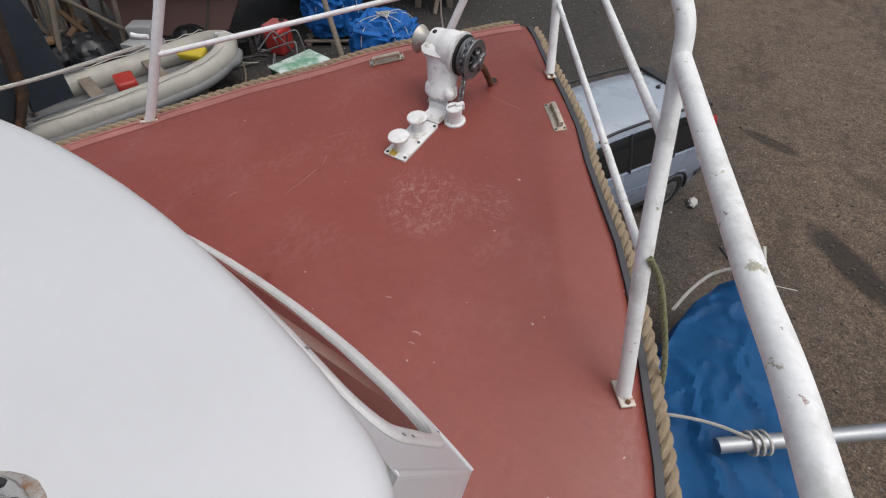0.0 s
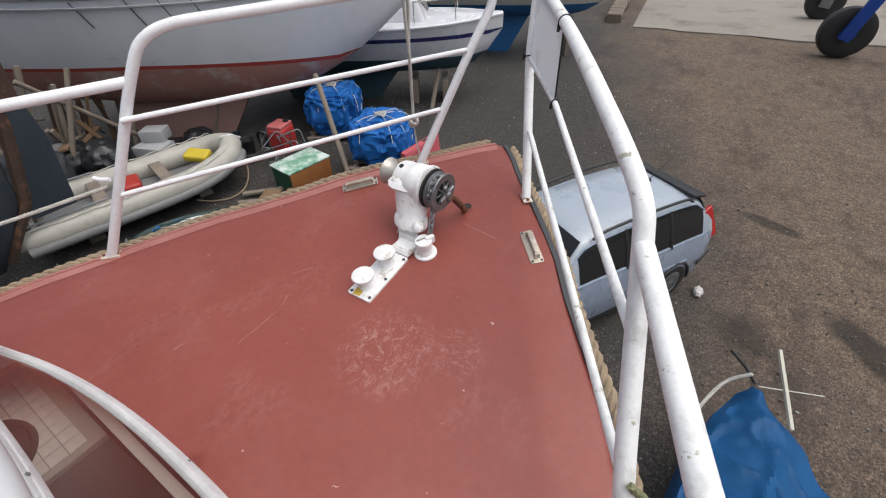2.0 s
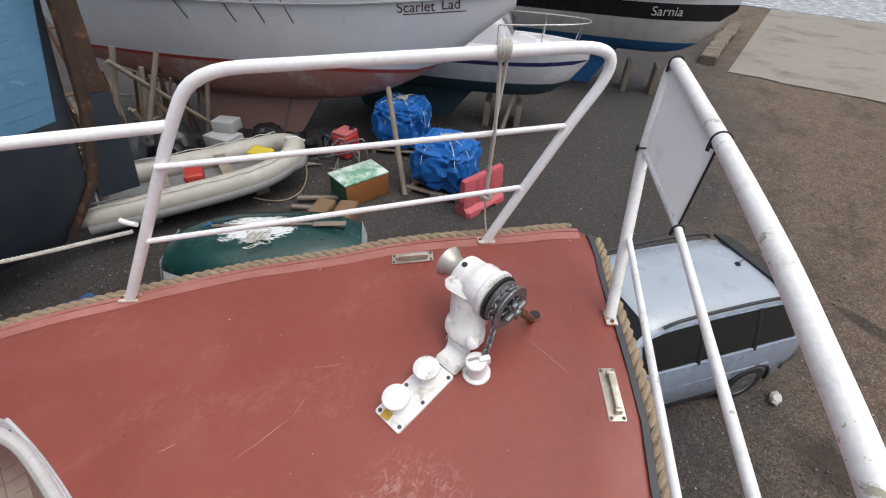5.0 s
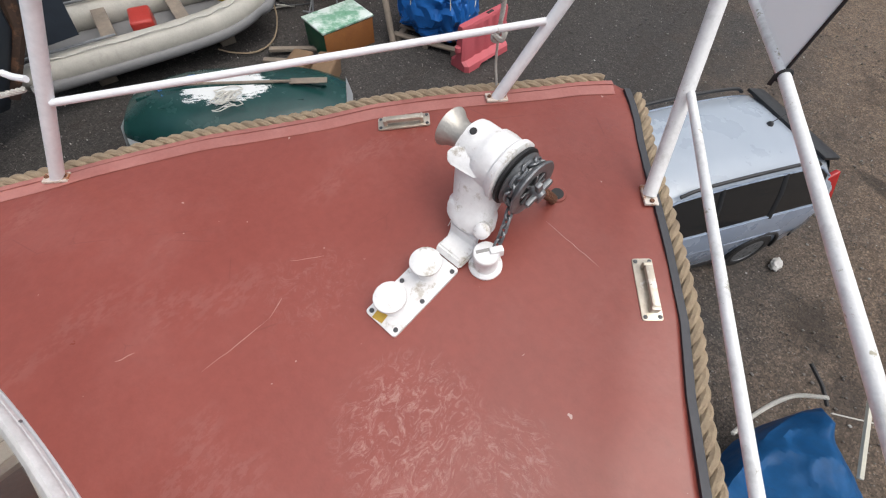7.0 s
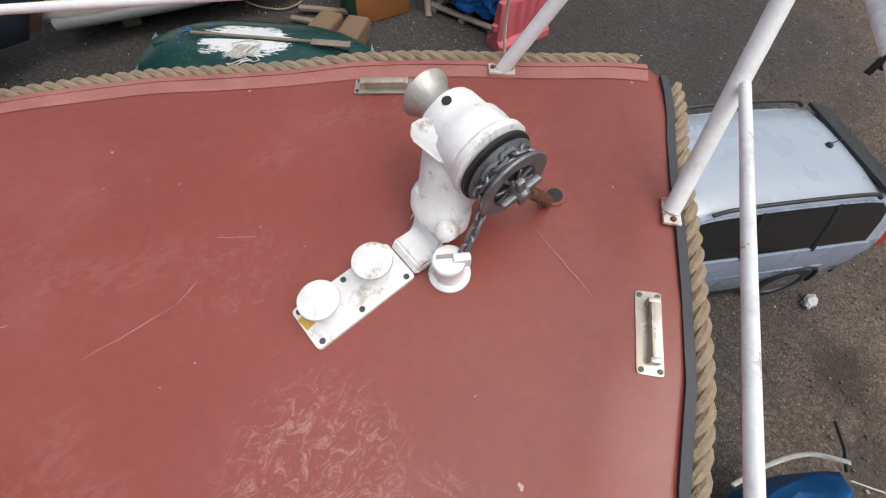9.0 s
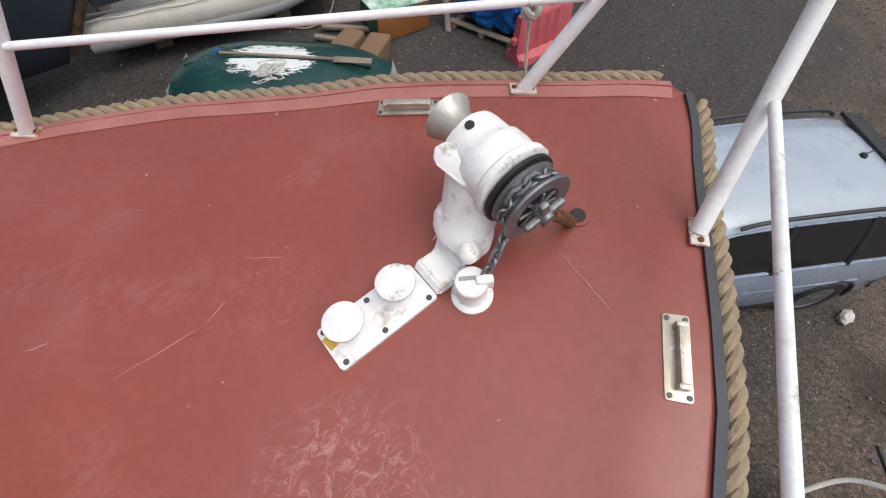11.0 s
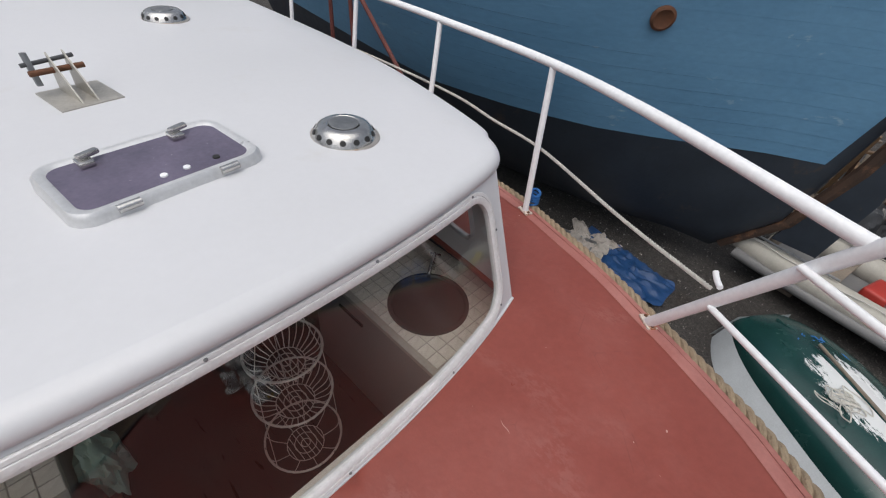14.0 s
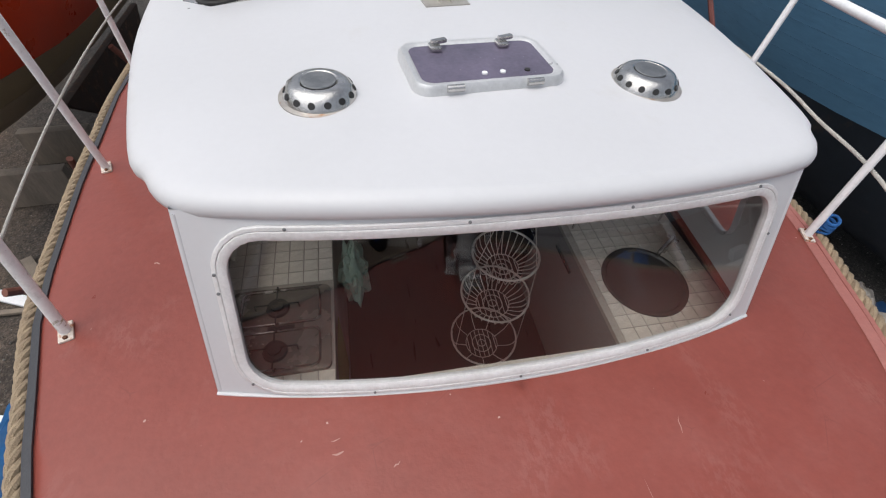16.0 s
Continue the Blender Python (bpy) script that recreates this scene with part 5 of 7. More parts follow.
anchor_chain = thing("anchor_chain", "grey galvanised anchor chain led over the gypsy", "chain", (0.086, 2.0, 3.1))
g0 = A + ax * 0.350
u_ = Vector((0, 0, 1)) - ax * ax.z
u_.normalize()
v_ = ax.cross(u_)
loop = [g0 + (u_ * math.cos(q) + v_ * math.sin(q)) * 0.081 for q in [radians(d) for d in range(150, -121, -15)]]
near = loop if loop[-1].y < loop[0].y else loop[::-1]
chain("link", spline(near + [Vector((0.055, 2.11, 3.22)), Vector((0.066, 2.075, 3.16)), Vector((0.064, 2.06, 3.11))], 4), anchor_chain)

pipe = thing("chain_pipe", "white painted chain locker pipe with a notched cap", "deck fitting", (0.056, 2.032, deck_z(0.056, 2.032)))
PM = on_deck(0.056, 2.032)
part("base", lathe([(0.062, 0), (0.062, 0.008), (0.056, 0.012), (0.046, 0.014), (0.043, 0.02), (0.042, 0.085), (0.0, 0.085)], 32, PM), MAT_CAST, pipe)
part("cap", lathe([(0.046, 0.07), (0.047, 0.095), (0.043, 0.1), (0, 0.101)], 32, PM), MAT_CAST, pipe)
part("chain_slot", box((0.05, 0.012, 0.006), PM @ pose(-0.012, -0.002, 0.101, 0, 0, 55), 0.002), mat("grey_slot", (0.35, 0.34, 0.32), None, 20, 0.6), pipe)
part("lip", box((0.028, 0.05, 0.045), PM @ pose(0.022, 0.03, 0.09, 0, 0, -35), 0.009), MAT_CAST, pipe)


def fairlead(x, y, yaw, label):
    f = thing("fairlead", label, "fairlead", (x, y, deck_z(x, y)), "deck fairleads")
    M0 = on_deck(x, y, yaw) @ Matrix.Diagonal((0.92, 0.92, 0.92, 1))
    part("base_plate", plate(round_rect(0.075, 0.25, 0.008), 0, 0.008, 0.002, M0), MAT_FAIR, f)
    part("roller_bar", box((0.03, 0.165, 0.024), M0 @ pose(0.008, 0, 0.036), 0.008), MAT_FAIR, f, "worn brassy bar")
    for s in (-1, 1):
        part("upright", box((0.034, 0.018, 0.04), M0 @ pose(0.006, 0.088 * s, 0.024), 0.006), MAT_FAIR, f)
        for sx in (-1, 1):
            part("bolt", lathe([(0.008, 0.008), (0.008, 0.011), (0, 0.012)], 10, M0 @ pose(0.026 * sx, 0.112 * s, 0)), MAT_DARKSTEEL, f)
    return f


MAT_FAIR = mat("worn_chrome_brass", (0.6, 0.55, 0.47), (0.42, 0.36, 0.28), 16, 0.35, 0.6, bump=0.2, stain=(0.7, 0.68, 0.64), stain_scale=12, stain_from=0.55, stain_to=0.62)
fairlead(0.5375, 2.327, 41, "worn brass-coloured fairlead bolted by the starboard deck edge")
fairlead(-0.668, 2.325, -43, "worn brass-coloured fairlead bolted by the port deck edge")

# ropes on the rails
lash = thing("hanging_rope", "doubled pale rope hanging from the rail, ending in a knot", "rope", (-0.5, 2.71, 3.12))
top, kn = Vector((-0.412, 2.612, 4.205)), Vector((-0.51, 2.73, 3.39))
for d in (-0.012, 0.012):
    part("strand", rope_bm([top + Vector((d, d, 0)), top.lerp(kn, 0.5) + Vector((-d, d, 0)), kn], 0.0095, 0.05, 5), MAT_ROPE_GREY, lash)
bm = bmesh.new()
for k in range(3):
    sweep(bm, [kn + pose(0, 0, 0, 60 * k, 40 * k, 30) @ Vector((0.022 * math.cos(q), 0.03 * math.sin(q), 0.008 * math.sin(2 * q))) for q in (2 * math.pi * i / 16 for i in range(16))], 0.011, 6, True)
part("knot", bm, MAT_ROPE_GREY, lash)
part("tail", rope_bm(spline([kn, (-0.52, 2.755, 3.25), (-0.50, 2.76, 3.12), (-0.53, 2.80, 2.9)], 5), 0.006, 0.03, 5), MAT_ROPE_GREY, lash)
bm = bmesh.new()
for k in range(4):
    sweep(bm, [Vector((-0.412, 2.61, 4.18)) + Vector((-0.77, -0.93, 0)).normalized() * 0.014 * (k - 1.5) + (Vector((0.63, -0.77, 0)) * math.cos(q) + Vector((0, 0, 1)) * math.sin(q)) * 0.033 for q in (2 * math.pi * i / 14 for i in range(14))], 0.008, 5, True)
part("lashing", bm, MAT_ROPE_GREY, lash)
life = [(-1.475, 1.265, 3.36), (-1.75, 0.75, 3.29), (-2.085, 0.04, 3.26), (-2.22, -0.45, 3.23), (-2.32, -1.0, 3.23), (-2.42, -2.15, 3.18), (-2.46, -3.4, 3.12)]
tagged(part("life_line", rope_bm(spline(life, 8), 0.0105, 0.05, 5), MAT_ROPE_GREY), "grey three-strand rope life line threaded through the port posts", "rope")
life = [(1.62, 0.6, 3.25), (1.71, 0.1, 3.30), (1.90, -1.02, 3.26), (2.08, -2.25, 3.15), (2.12, -3.4, 3.1)]
tagged(part("life_line", rope_bm(spline(life, 8), 0.006, 0.04, 5), MAT_ROPE_GREY), "thin grey rope life line threaded through the starboard posts", "rope")
hook = thing("rope_hook", "white painted hook welded to the port rail post", "hook", (-1.475, 1.265, 3.35))
part("arm", tube(fillet([(-1.452, 1.29, 3.40), (-1.50, 1.26, 3.40), (-1.525, 1.245, 3.41)], 0.02), 0.012, 8), MAT_WHITE, hook)
down = spline([(1.265, 1.20, 3.42), (1.35, 1.25, 3.25), (1.50, 1.2, 2.9), (1.60, 1.1, 2.45), (1.68, 1.0, 1.95)], 8)
tagged(part("fender_rope", rope_bm(down, 0.011, 0.05, 5), MAT_ROPE_GREEN), "greenish rope hanging from the starboard rail post", "rope")
tie = thing("blue_lashing", "bright blue rope tied round the foot of a rail post", "rope", (-2.08, 0.1, 2.76))
bm = bmesh.new()
random.seed(4)
for k in range(5):
    c = Vector((-2.085, 0.085, 2.86 + 0.022 * k))
    part("turn", tube([c + Vector((0.031 * math.cos(q), 0.031 * math.sin(q), 0.012 * math.sin(q + k))) for q in (2 * math.pi * i / 16 for i in range(16))], 0.009, 6, True), MAT_ROPE_BLUE, tie)
for k in range(4):
    w = spline([Vector((-2.08, 0.1, 2.85)) + Vector((random.uniform(-0.06, 0.1), random.uniform(-0.02, 0.16), -0.085 + random.uniform(0, 0.05))) * (0.3 + 0.35 * j) for j in range(4)], 5)
    part("loose_end", tube(w, 0.0085, 6), MAT_ROPE_BLUE, tie)
bm.free()


# ---- other boats ----
MAT_WOOD = mat("grey_weathered_wood", (0.26, 0.215, 0.17), (0.15, 0.125, 0.1), 5, 0.85, bump=0.5, bscale=40, stretch=(1, 1, 0.25))
MAT_WOOD2 = mat("brown_wood", (0.2, 0.125, 0.07), (0.13, 0.08, 0.045), 5, 0.8, bump=0.5, bscale=40, stretch=(1, 0.3, 1))
MAT_CRUISER = mat("white_gelcoat", (0.68, 0.69, 0.72), (0.62, 0.63, 0.66), 1.5, 0.25, bump=0.03)
MAT_NAVY = mat("navy_stripe", (0.025, 0.03, 0.13), None, 3, 0.3)
MAT_TEAL = mat("teal_bottom", (0.03, 0.075, 0.095), (0.02, 0.05, 0.07), 2, 0.6, bump=0.2)
MAT_BLUEBOT = mat("blue_bottom", (0.02, 0.13, 0.33), (0.015, 0.1, 0.26), 2, 0.6, bump=0.2)
MAT_DARKBAND = mat("black_band", (0.012, 0.012, 0.016), None, 3, 0.25)


def hull_wrap(bm, spec, y0, z0, side, lean=0.0, off=0.012):
    """Bends a flat drawing round a hull's side, centred at y0, z0."""
    for v in bm.verts:
        y = y0 - v.co.x * (1 if side < 0 else -1)
        z = z0 + v.co.y + lean * v.co.x
        zk, zs, b = interp(y, spec[2]), interp(y, spec[3]), interp(y, spec[1])
        v.co = Vector((side * (b * max(0.0, min(1.0, (z - zk) / (zs - zk))) ** spec[4] + off), y - off * 0.6, z))


def lettering(body, size, spec, y0, z0, side, material, parent, lean=0.0, off=0.012):
    bm = text_mesh(body, size, 0.0)
    bmesh.ops.triangulate(bm, faces=bm.faces)
    bmesh.ops.subdivide_edges(bm, edges=[e for e in bm.edges if e.calc_length() > 0.06], cuts=2)
    hull_wrap(bm, spec, y0, z0, side, lean, off)
    return part("name", bm, material, parent, smooth=False)


# name on the yacht, letters cut as flat pieces on the bow
MAT_NAME = mat("dark_red_lettering", (0.09, 0.02, 0.02), None, 5, 0.4)
lettering("Scarlet", 0.27, yspec, 2.02, 3.08, -1, MAT_NAME, grey_yacht, 0.05)
lettering("Lad", 0.27, yspec, 1.34, 3.13, -1, MAT_NAME, grey_yacht, 0.05)
bm = bmesh.new()
bmesh.ops.create_grid(bm, x_segments=24, y_segments=1, size=0.5)
for v in bm.verts:
    v.co = Vector((v.co.x * 1.25, v.co.y * 0.02, 0))
hull_wrap(bm, yspec, 1.65, 2.98, -1, 0.05)
part("underline", bm, MAT_NAME, grey_yacht)
# the yacht's own y runs from the bow aft
place(grey_yacht, -5.25, 9.55, 0, math.degrees(math.atan2(-0.64, -0.77)) - 90)


def cruiser(name, label, L, zones, beam, keel, sheer, full, lift=0.0, keel_paint=None):
    c = thing(name, label, "boat")
    spec = (L, smooth_table(beam), smooth_table(keel), smooth_table(sheer), full)
    for nm, lo, hi, m in zones:
        part(nm, hull_zone(spec, lo, hi, 5), m, c)
    ys = [0.02] + [L * i / 16 for i in range(1, 17)]
    rings = [[Vector((s * interp(v, spec[1]), v, interp(v, spec[3]) + (0.05 if abs(s) < 1 else 0))) for s in (-1, -0.6, 0, 0.6, 1)] for v in ys]
    part("foredeck", loft(rings, False), MAT_CRUISER, c)
    part("rubbing_band", sweep(sweep(bmesh.new(), [r[0] for r in rings], 0.035, 6), [r[-1] for r in rings], 0.035, 6), MAT_CRUISER, c)
    part("keel", plate([(L * 0.5, -lift), (L * 0.86, -lift), (L * 0.9, 0.62), (L * 0.4, 0.62)], -0.06, 0.06, 0.01, pose(0, 0, 0, 90, 0, 90)), keel_paint or MAT_TEAL, c)
    for yy in (0.22, 0.34):
        part("chock", box((0.9, 0.16, 0.55 + lift), pose(0, L * yy, 0.275 - lift, 0, 0, 4), 0.02), MAT_WOOD, c, "dark weathered timber chock")
    posts = [(s * interp(v, spec[1]) * 0.86, v, interp(v, spec[3]) + 0.05) for s in (1,) for v in (2.2, 1.2, 0.4)]
    posts += [(-x, y, z) for x, y, z in posts[::-1]]
    tops = [Vector((x, y - (0.15 if y < 1 else 0), z + 0.48)) for x, y, z in posts]
    part("bow_rail", tube(spline(tops, 6), 0.016, 8), MAT_STEEL, c, "steel bow rail")
    for p, q in zip(posts, tops):
        part("rail_post", tube([p, q], 0.012, 8), MAT_STEEL, c)
    return c, spec


cb, cspec = cruiser("motor_cruiser", "white motor cruiser with navy stripe and teal bottom", 7.0,
                    (("side_panel", 1.05, 1.52, MAT_CRUISER), ("stripe", 1.523, 1.62, MAT_NAVY), ("side_panel", 1.623, None, MAT_CRUISER), ("bottom", None, 1.047, MAT_TEAL)),
                    [(0, 0.04), (0.6, 0.5), (1.4, 0.95), (3, 1.25), (7, 1.3)], [(0, 1.6), (0.5, 0.95), (1.2, 0.62), (3, 0.55), (7, 0.55)], [(0, 1.95), (3, 1.85), (7, 1.8)], 0.45, 0.25)
part("cuddy", box((1.5, 2.6, 0.6), pose(0, 3.2, 2.1), 0.12, 3, taper=0.8), MAT_CRUISER, cb, "white cuddy cabin")
part("windscreen", box((1.3, 0.05, 0.5), pose(0, 2.05, 2.35, -40, 0, 0), 0.02), MAT_GLASS, cb)
part("cover", box((1.35, 1.4, 0.25), pose(0, 5.0, 2.2), 0.08, 3), mat("blue_canvas", (0.04, 0.16, 0.35), None, 5, 0.8), cb, "blue canvas cover")
place(cb, -4.45, 11.8, 0.2, math.degrees(math.atan2(-0.5, -0.86)) - 90)
db, dspec = cruiser("motor_cruiser", "white cruiser with a black name band and blue bottom", 7.5,
                    (("side_panel", 0.95, 1.60, mat("cream_gelcoat", (0.6, 0.59, 0.56), None, 2, 0.3)), ("name_band", 1.603, 2.05, MAT_DARKBAND), ("side_panel", 2.053, None, MAT_CRUISER), ("bottom", None, 0.947, MAT_BLUEBOT)),
                    [(0, 0.04), (0.8, 0.6), (1.8, 1.1), (3.5, 1.4), (7.5, 1.4)], [(0, 1.9), (0.6, 1.05), (1.4, 0.6), (3, 0.5), (7.5, 0.5)], [(0, 2.3), (3, 2.15), (7.5, 2.1)], 0.42, 0.75, MAT_BLUEBOT)
lettering("Sarnia", 0.36, dspec, 1.95, 1.83, -1, mat("white_lettering", (0.75, 0.75, 0.75), None, 5, 0.4), db, 0.03)
part("cuddy", box((1.7, 3.0, 0.7), pose(0, 4.2, 2.45), 0.14, 3, taper=0.8), MAT_CRUISER, db, "white cuddy cabin")
place(db, -2.9, 17.5, 0.70, math.degrees(math.atan2(-0.38, -0.92)) - 90)

# props and stands under the hulls
def prop(a, b, r=0.05, name="wooden_prop", label="grey weathered wooden prop leaning against a hull", m=None):
    t = thing(name, label, "prop", a, "hull props")
    part("pole", tube([a, b], r, 8), m or MAT_WOOD, t)
    return t


prop((-5.0, 6.13, 0.0), (-6.15, 6.75, 1.75), 0.055)
prop((-9.4, 5.95, 0), (-8.9, 6.4, 1.55))
prop((-9.85, 4.25, 0), (-9.9, 4.7, 1.6))
prop((-11.6, 3.4, 0), (-11.4, 3.9, 1.8))
prop((-5.6, 10.05, 0), (-5.75, 10.7, 0.9), 0.06)
prop((-13.2, 4.2, 0), (-12.6, 4.2, 1.9))
bm = tube([(-9.2, 6.0, 1.05), (-11.9, 3.6, 1.2)], 0.035, 6)
tagged(part("tie_plank", bm, MAT_WOOD), "weathered plank nailed between the props", "plank")

# ---- dinghies ----
rib = thing("inflatable_dinghy", "weathered cream and grey inflatable dinghy resting on blocks", "inflatable boat")
MAT_PVC = mat("cream_pvc", (0.47, 0.45, 0.40), (0.33, 0.32, 0.28), 3, 0.5, bump=0.15, stain=(0.3, 0.28, 0.25), stain_scale=2, stain_from=0.55, stain_to=0.7)
MAT_PVC2 = mat("grey_pvc", (0.2, 0.2, 0.2), (0.14, 0.14, 0.145), 4, 0.55)
for s in (-1, 1):
    line = spline([(0.64 * s, -2.15, 0.5), (0.64 * s, -1.0, 0.5), (0.62 * s, 0.3, 0.52), (0.56 * s, 1.0, 0.57), (0.36 * s, 1.5, 0.66), (0.0, 1.72, 0.72)], 8)
    rad = [0.11 + 0.095 * min(1, i / 5) for i in range(len(line))]
    part("side_tube", tube(line, rad, 20), MAT_PVC, rib, "cream tube, scuffed")
    part("rub_strake", tube([p + Vector((0.175 * s, 0.0 if i < 30 else 0.12, -0.11)) for i, p in enumerate(line[2:-2])], 0.085, 10), MAT_PVC2, rib, "dark grey rubbing strake")
    part("grab_line", tube([p + Vector((0.1 * s, 0, 0.205 + 0.015 * math.sin(i * 1.4))) for i, p in enumerate(line[3:-8])], 0.008, 6), MAT_ROPE_GREY, rib)
part("bow_patch", tube([(0, 1.55, 0.885), (0, 1.75, 0.86), (0, 1.9, 0.76)], 0.09, 10, flat=0.35), MAT_WHITE, rib)
part("floor_sheet", plate([(-0.5, -1.7), (0.5, -1.7), (0.5, 0.9), (0.2, 1.4), (-0.2, 1.4), (-0.5, 0.9)], 0.36, 0.4), MAT_PVC2, rib)
part("bottom_skin", loft([[Vector((x, y, z)) for x, z in ((-0.7, 0.45), (-0.4, 0.3), (0, 0.2), (0.4, 0.3), (0.7, 0.45))] for y in (-1.8, 0, 0.9)] + [[Vector((x, 1.6, z)) for x, z in ((-0.2, 0.55), (-0.1, 0.5), (0, 0.48), (0.1, 0.5), (0.2, 0.55))]], False), MAT_PVC, rib)
part("transom", box((1.0, 0.05, 0.42), pose(0, -1.6, 0.56), 0.01), MAT_WOOD, rib)
for yy in (-0.7, 0.35):
    part("thwart", box((1.15, 0.2, 0.03), pose(0, yy, 0.63), 0.005), MAT_WOOD, rib, "weathered wooden thwart")
for s in (-1, 1):
    part("oar", tube([(0.66 * s, -1.9, 0.74), (0.62 * s, -0.6, 0.75)], 0.02, 8), MAT_GALV, rib)
place(rib, -7.42, 3.3, 0.02, -13)
tagged(part("fuel_tank", box((0.5, 0.32, 0.26), pose(-7.40, 3.1, 0.58, 0, 0, -20), 0.05, 3), mat("red_tank", (0.42, 0.04, 0.03), None, 4, 0.4)), "red plastic fuel tank lying in the dinghy", "fuel tank")
tagged(part("yellow_bag", box((0.45, 0.3, 0.14), pose(-7.12, 4.3, 0.75, 10, 5, 30), 0.05, 3), mat("yellow_bag_fabric", (0.55, 0.42, 0.03), None, 4, 0.6)), "yellow fabric bag on the dinghy's bow", "bag")
for p in ((-7.3, 4.15), (-7.6, 2.25)):
    tagged(part("block", box((0.75, 0.25, 0.24), pose(*p, 0.12, 0, 0, -10), 0.015), MAT_WOOD), "wooden block under the dinghy", "block")
tagged(part("painter_line", rope_bm(spline([(-7.0, 5.05, 0.75), (-6.75, 5.0, 0.3), (-6.5, 4.7, 0.06), (-6.4, 4.3, 0.03), (-6.6, 4.0, 0.04), (-6.75, 3.8, 0.12)], 6), 0.014, 0.06, 5), MAT_ROPE), "tan painter rope trailing from the dinghy", "rope")

MAT_GREENHULL = mat("dark_green_flaked", (0.012, 0.055, 0.05), (0.008, 0.035, 0.034), 3, 0.22, bump=0.1)
nt_ = MAT_GREENHULL.node_tree
b_ = nt_.nodes["Principled BSDF"]
sp_ = nt_.nodes.new("ShaderNodeTexGradient")
sp_.gradient_type = "SPHERICAL"
co_, mp_ = nt_.nodes.new("ShaderNodeTexCoord"), nt_.nodes.new("ShaderNodeMapping")
mp_.inputs["Location"].default_value, mp_.inputs["Scale"].default_value = (0.0, 0.1, -0.9), (1.5, 0.9, 1.5)
nt_.links.new(co_.outputs["Object"], mp_.inputs[0])
nt_.links.new(mp_.outputs[0], sp_.inputs[0])
fl_ = noise_tex(nt_, 9.0, 10.0, 0.8, stretch=(1.6, 0.5, 1.0))
f_ = blend(nt_, 0.62, ramp(nt_, sp_.outputs[0], [(0.05, (0, 0, 0)), (0.75, (1, 1, 1))]), fl_.outputs[0])
nt_.links.new(blend(nt_, ramp(nt_, f_, [(0.555, (0, 0, 0)), (0.575, (1, 1, 1))]), b_.inputs["Base Color"].links[0].from_socket, (0.66, 0.68, 0.68)), b_.inputs["Base Color"])
MAT_GREENPLAIN = mat("dark_green_gloss", (0.012, 0.055, 0.05), (0.008, 0.035, 0.034), 3, 0.25, bump=0.1)
pram = thing("upturned_dinghy", "upturned dark green dinghy with flaking white patches and pale sides", "rowing boat")


def pram_ring(y, grow=0.0):
    f = max(0.0, 1 - abs(y / 1.5) ** 3.2)
    hw = 0.42 + 0.36 * f
    h = 0.2 + 0.3 * f
    return hw, h


rr, low = [], []
for i in range(25):
    y = -1.45 + 2.9 * i / 24
    hw, h = pram_ring(y)
    rr.append([Vector((hw * math.cos(a) * 0.96, y, 0.27 + h * 0.82 * max(0, math.sin(a)) ** 0.75)) for a in (math.pi * k / 16 for k in range(17))])
    low.append([Vector((hw * 1.26, y, 0.0)), Vector((hw * 1.235, y, 0.03)), Vector((hw * 0.975, y, 0.285))])
bm = loft(rr, False)
bm.faces.new([v for v in bm.verts][:17])
part("hull_bottom", bm, MAT_GREENHULL, pram, "dark green bottom with white flaked paint")
bm = bmesh.new()
for s in (1, -1):
    loft([[Vector((s * p.x, p.y, p.z)) for p in ring] for ring in low], False, bm=bm)
for yv in (-1.45, 1.45):
    hw, h = pram_ring(yv)
    loft([[Vector((-hw * 1.26, yv * 1.04, 0)), Vector((-hw * 0.9, yv * 1.002, 0.27 + h * 0.7))], [Vector((hw * 1.26, yv * 1.04, 0)), Vector((hw * 0.9, yv * 1.002, 0.27 + h * 0.7))]], False, bm=bm)
part("sheer_strake", bm, mat("pale_grey_strake", (0.5, 0.53, 0.55), None, 4, 0.4), pram, "pale grey topside plank")
part("keel_strip", tube([(0, -1.3, 0.53), (0, -0.6, 0.67), (0, 0.4, 0.68), (0, 1.2, 0.58)], 0.022, 6), MAT_GREENPLAIN, pram)
for s in (-0.3, 0.3):
    part("bilge_rubber", tube([(s, -0.9, 0.60), (s, 0, 0.635), (s, 0.9, 0.60)], 0.016, 6), MAT_GREENPLAIN, pram)
place(pram, -4.93, 3.18, 0.0, -38.5)
oar = thing("oar", "long pale wooden oar lying across the upturned dinghy", "oar", (-4.9, 3.2, 0.7))
part("loom", tube([(-5.45, 2.6, 0.70), (-4.45, 3.75, 0.70)], 0.02, 8), MAT_WOOD, oar)
part("blade", box((0.12, 0.5, 0.015), pose(-4.3, 3.93, 0.695, 0, 0, -41), 0.006), MAT_WOOD, oar)
line_heap = thing("rope_heap", "tangled thin grey line lying on the upturned dinghy", "rope", (-4.75, 2.95, 0.7))
random.seed(12)
for k in range(12):
    bm = bmesh.new()
    c = Vector((-4.72 + random.uniform(-0.16, 0.16), 2.98 + random.uniform(-0.18, 0.18), 0.69))
    a, b, ph = random.uniform(0.05, 0.16), random.uniform(0.04, 0.11), random.uniform(0, 6)
    sweep(bm, [c + Vector((b * math.cos(q + ph), a * math.sin(q), 0.012 * math.sin(3 * q))) for q in (2 * math.pi * i / 18 for i in range(18))], 0.007, 5, True)
    part("turn", bm, MAT_ROPE_GREY, line_heap)
coil = thing("blue_rope_coil", "tangled thin blue rope on the upturned dinghy", "rope", (-5.5, 2.75, 0.6))
random.seed(11)
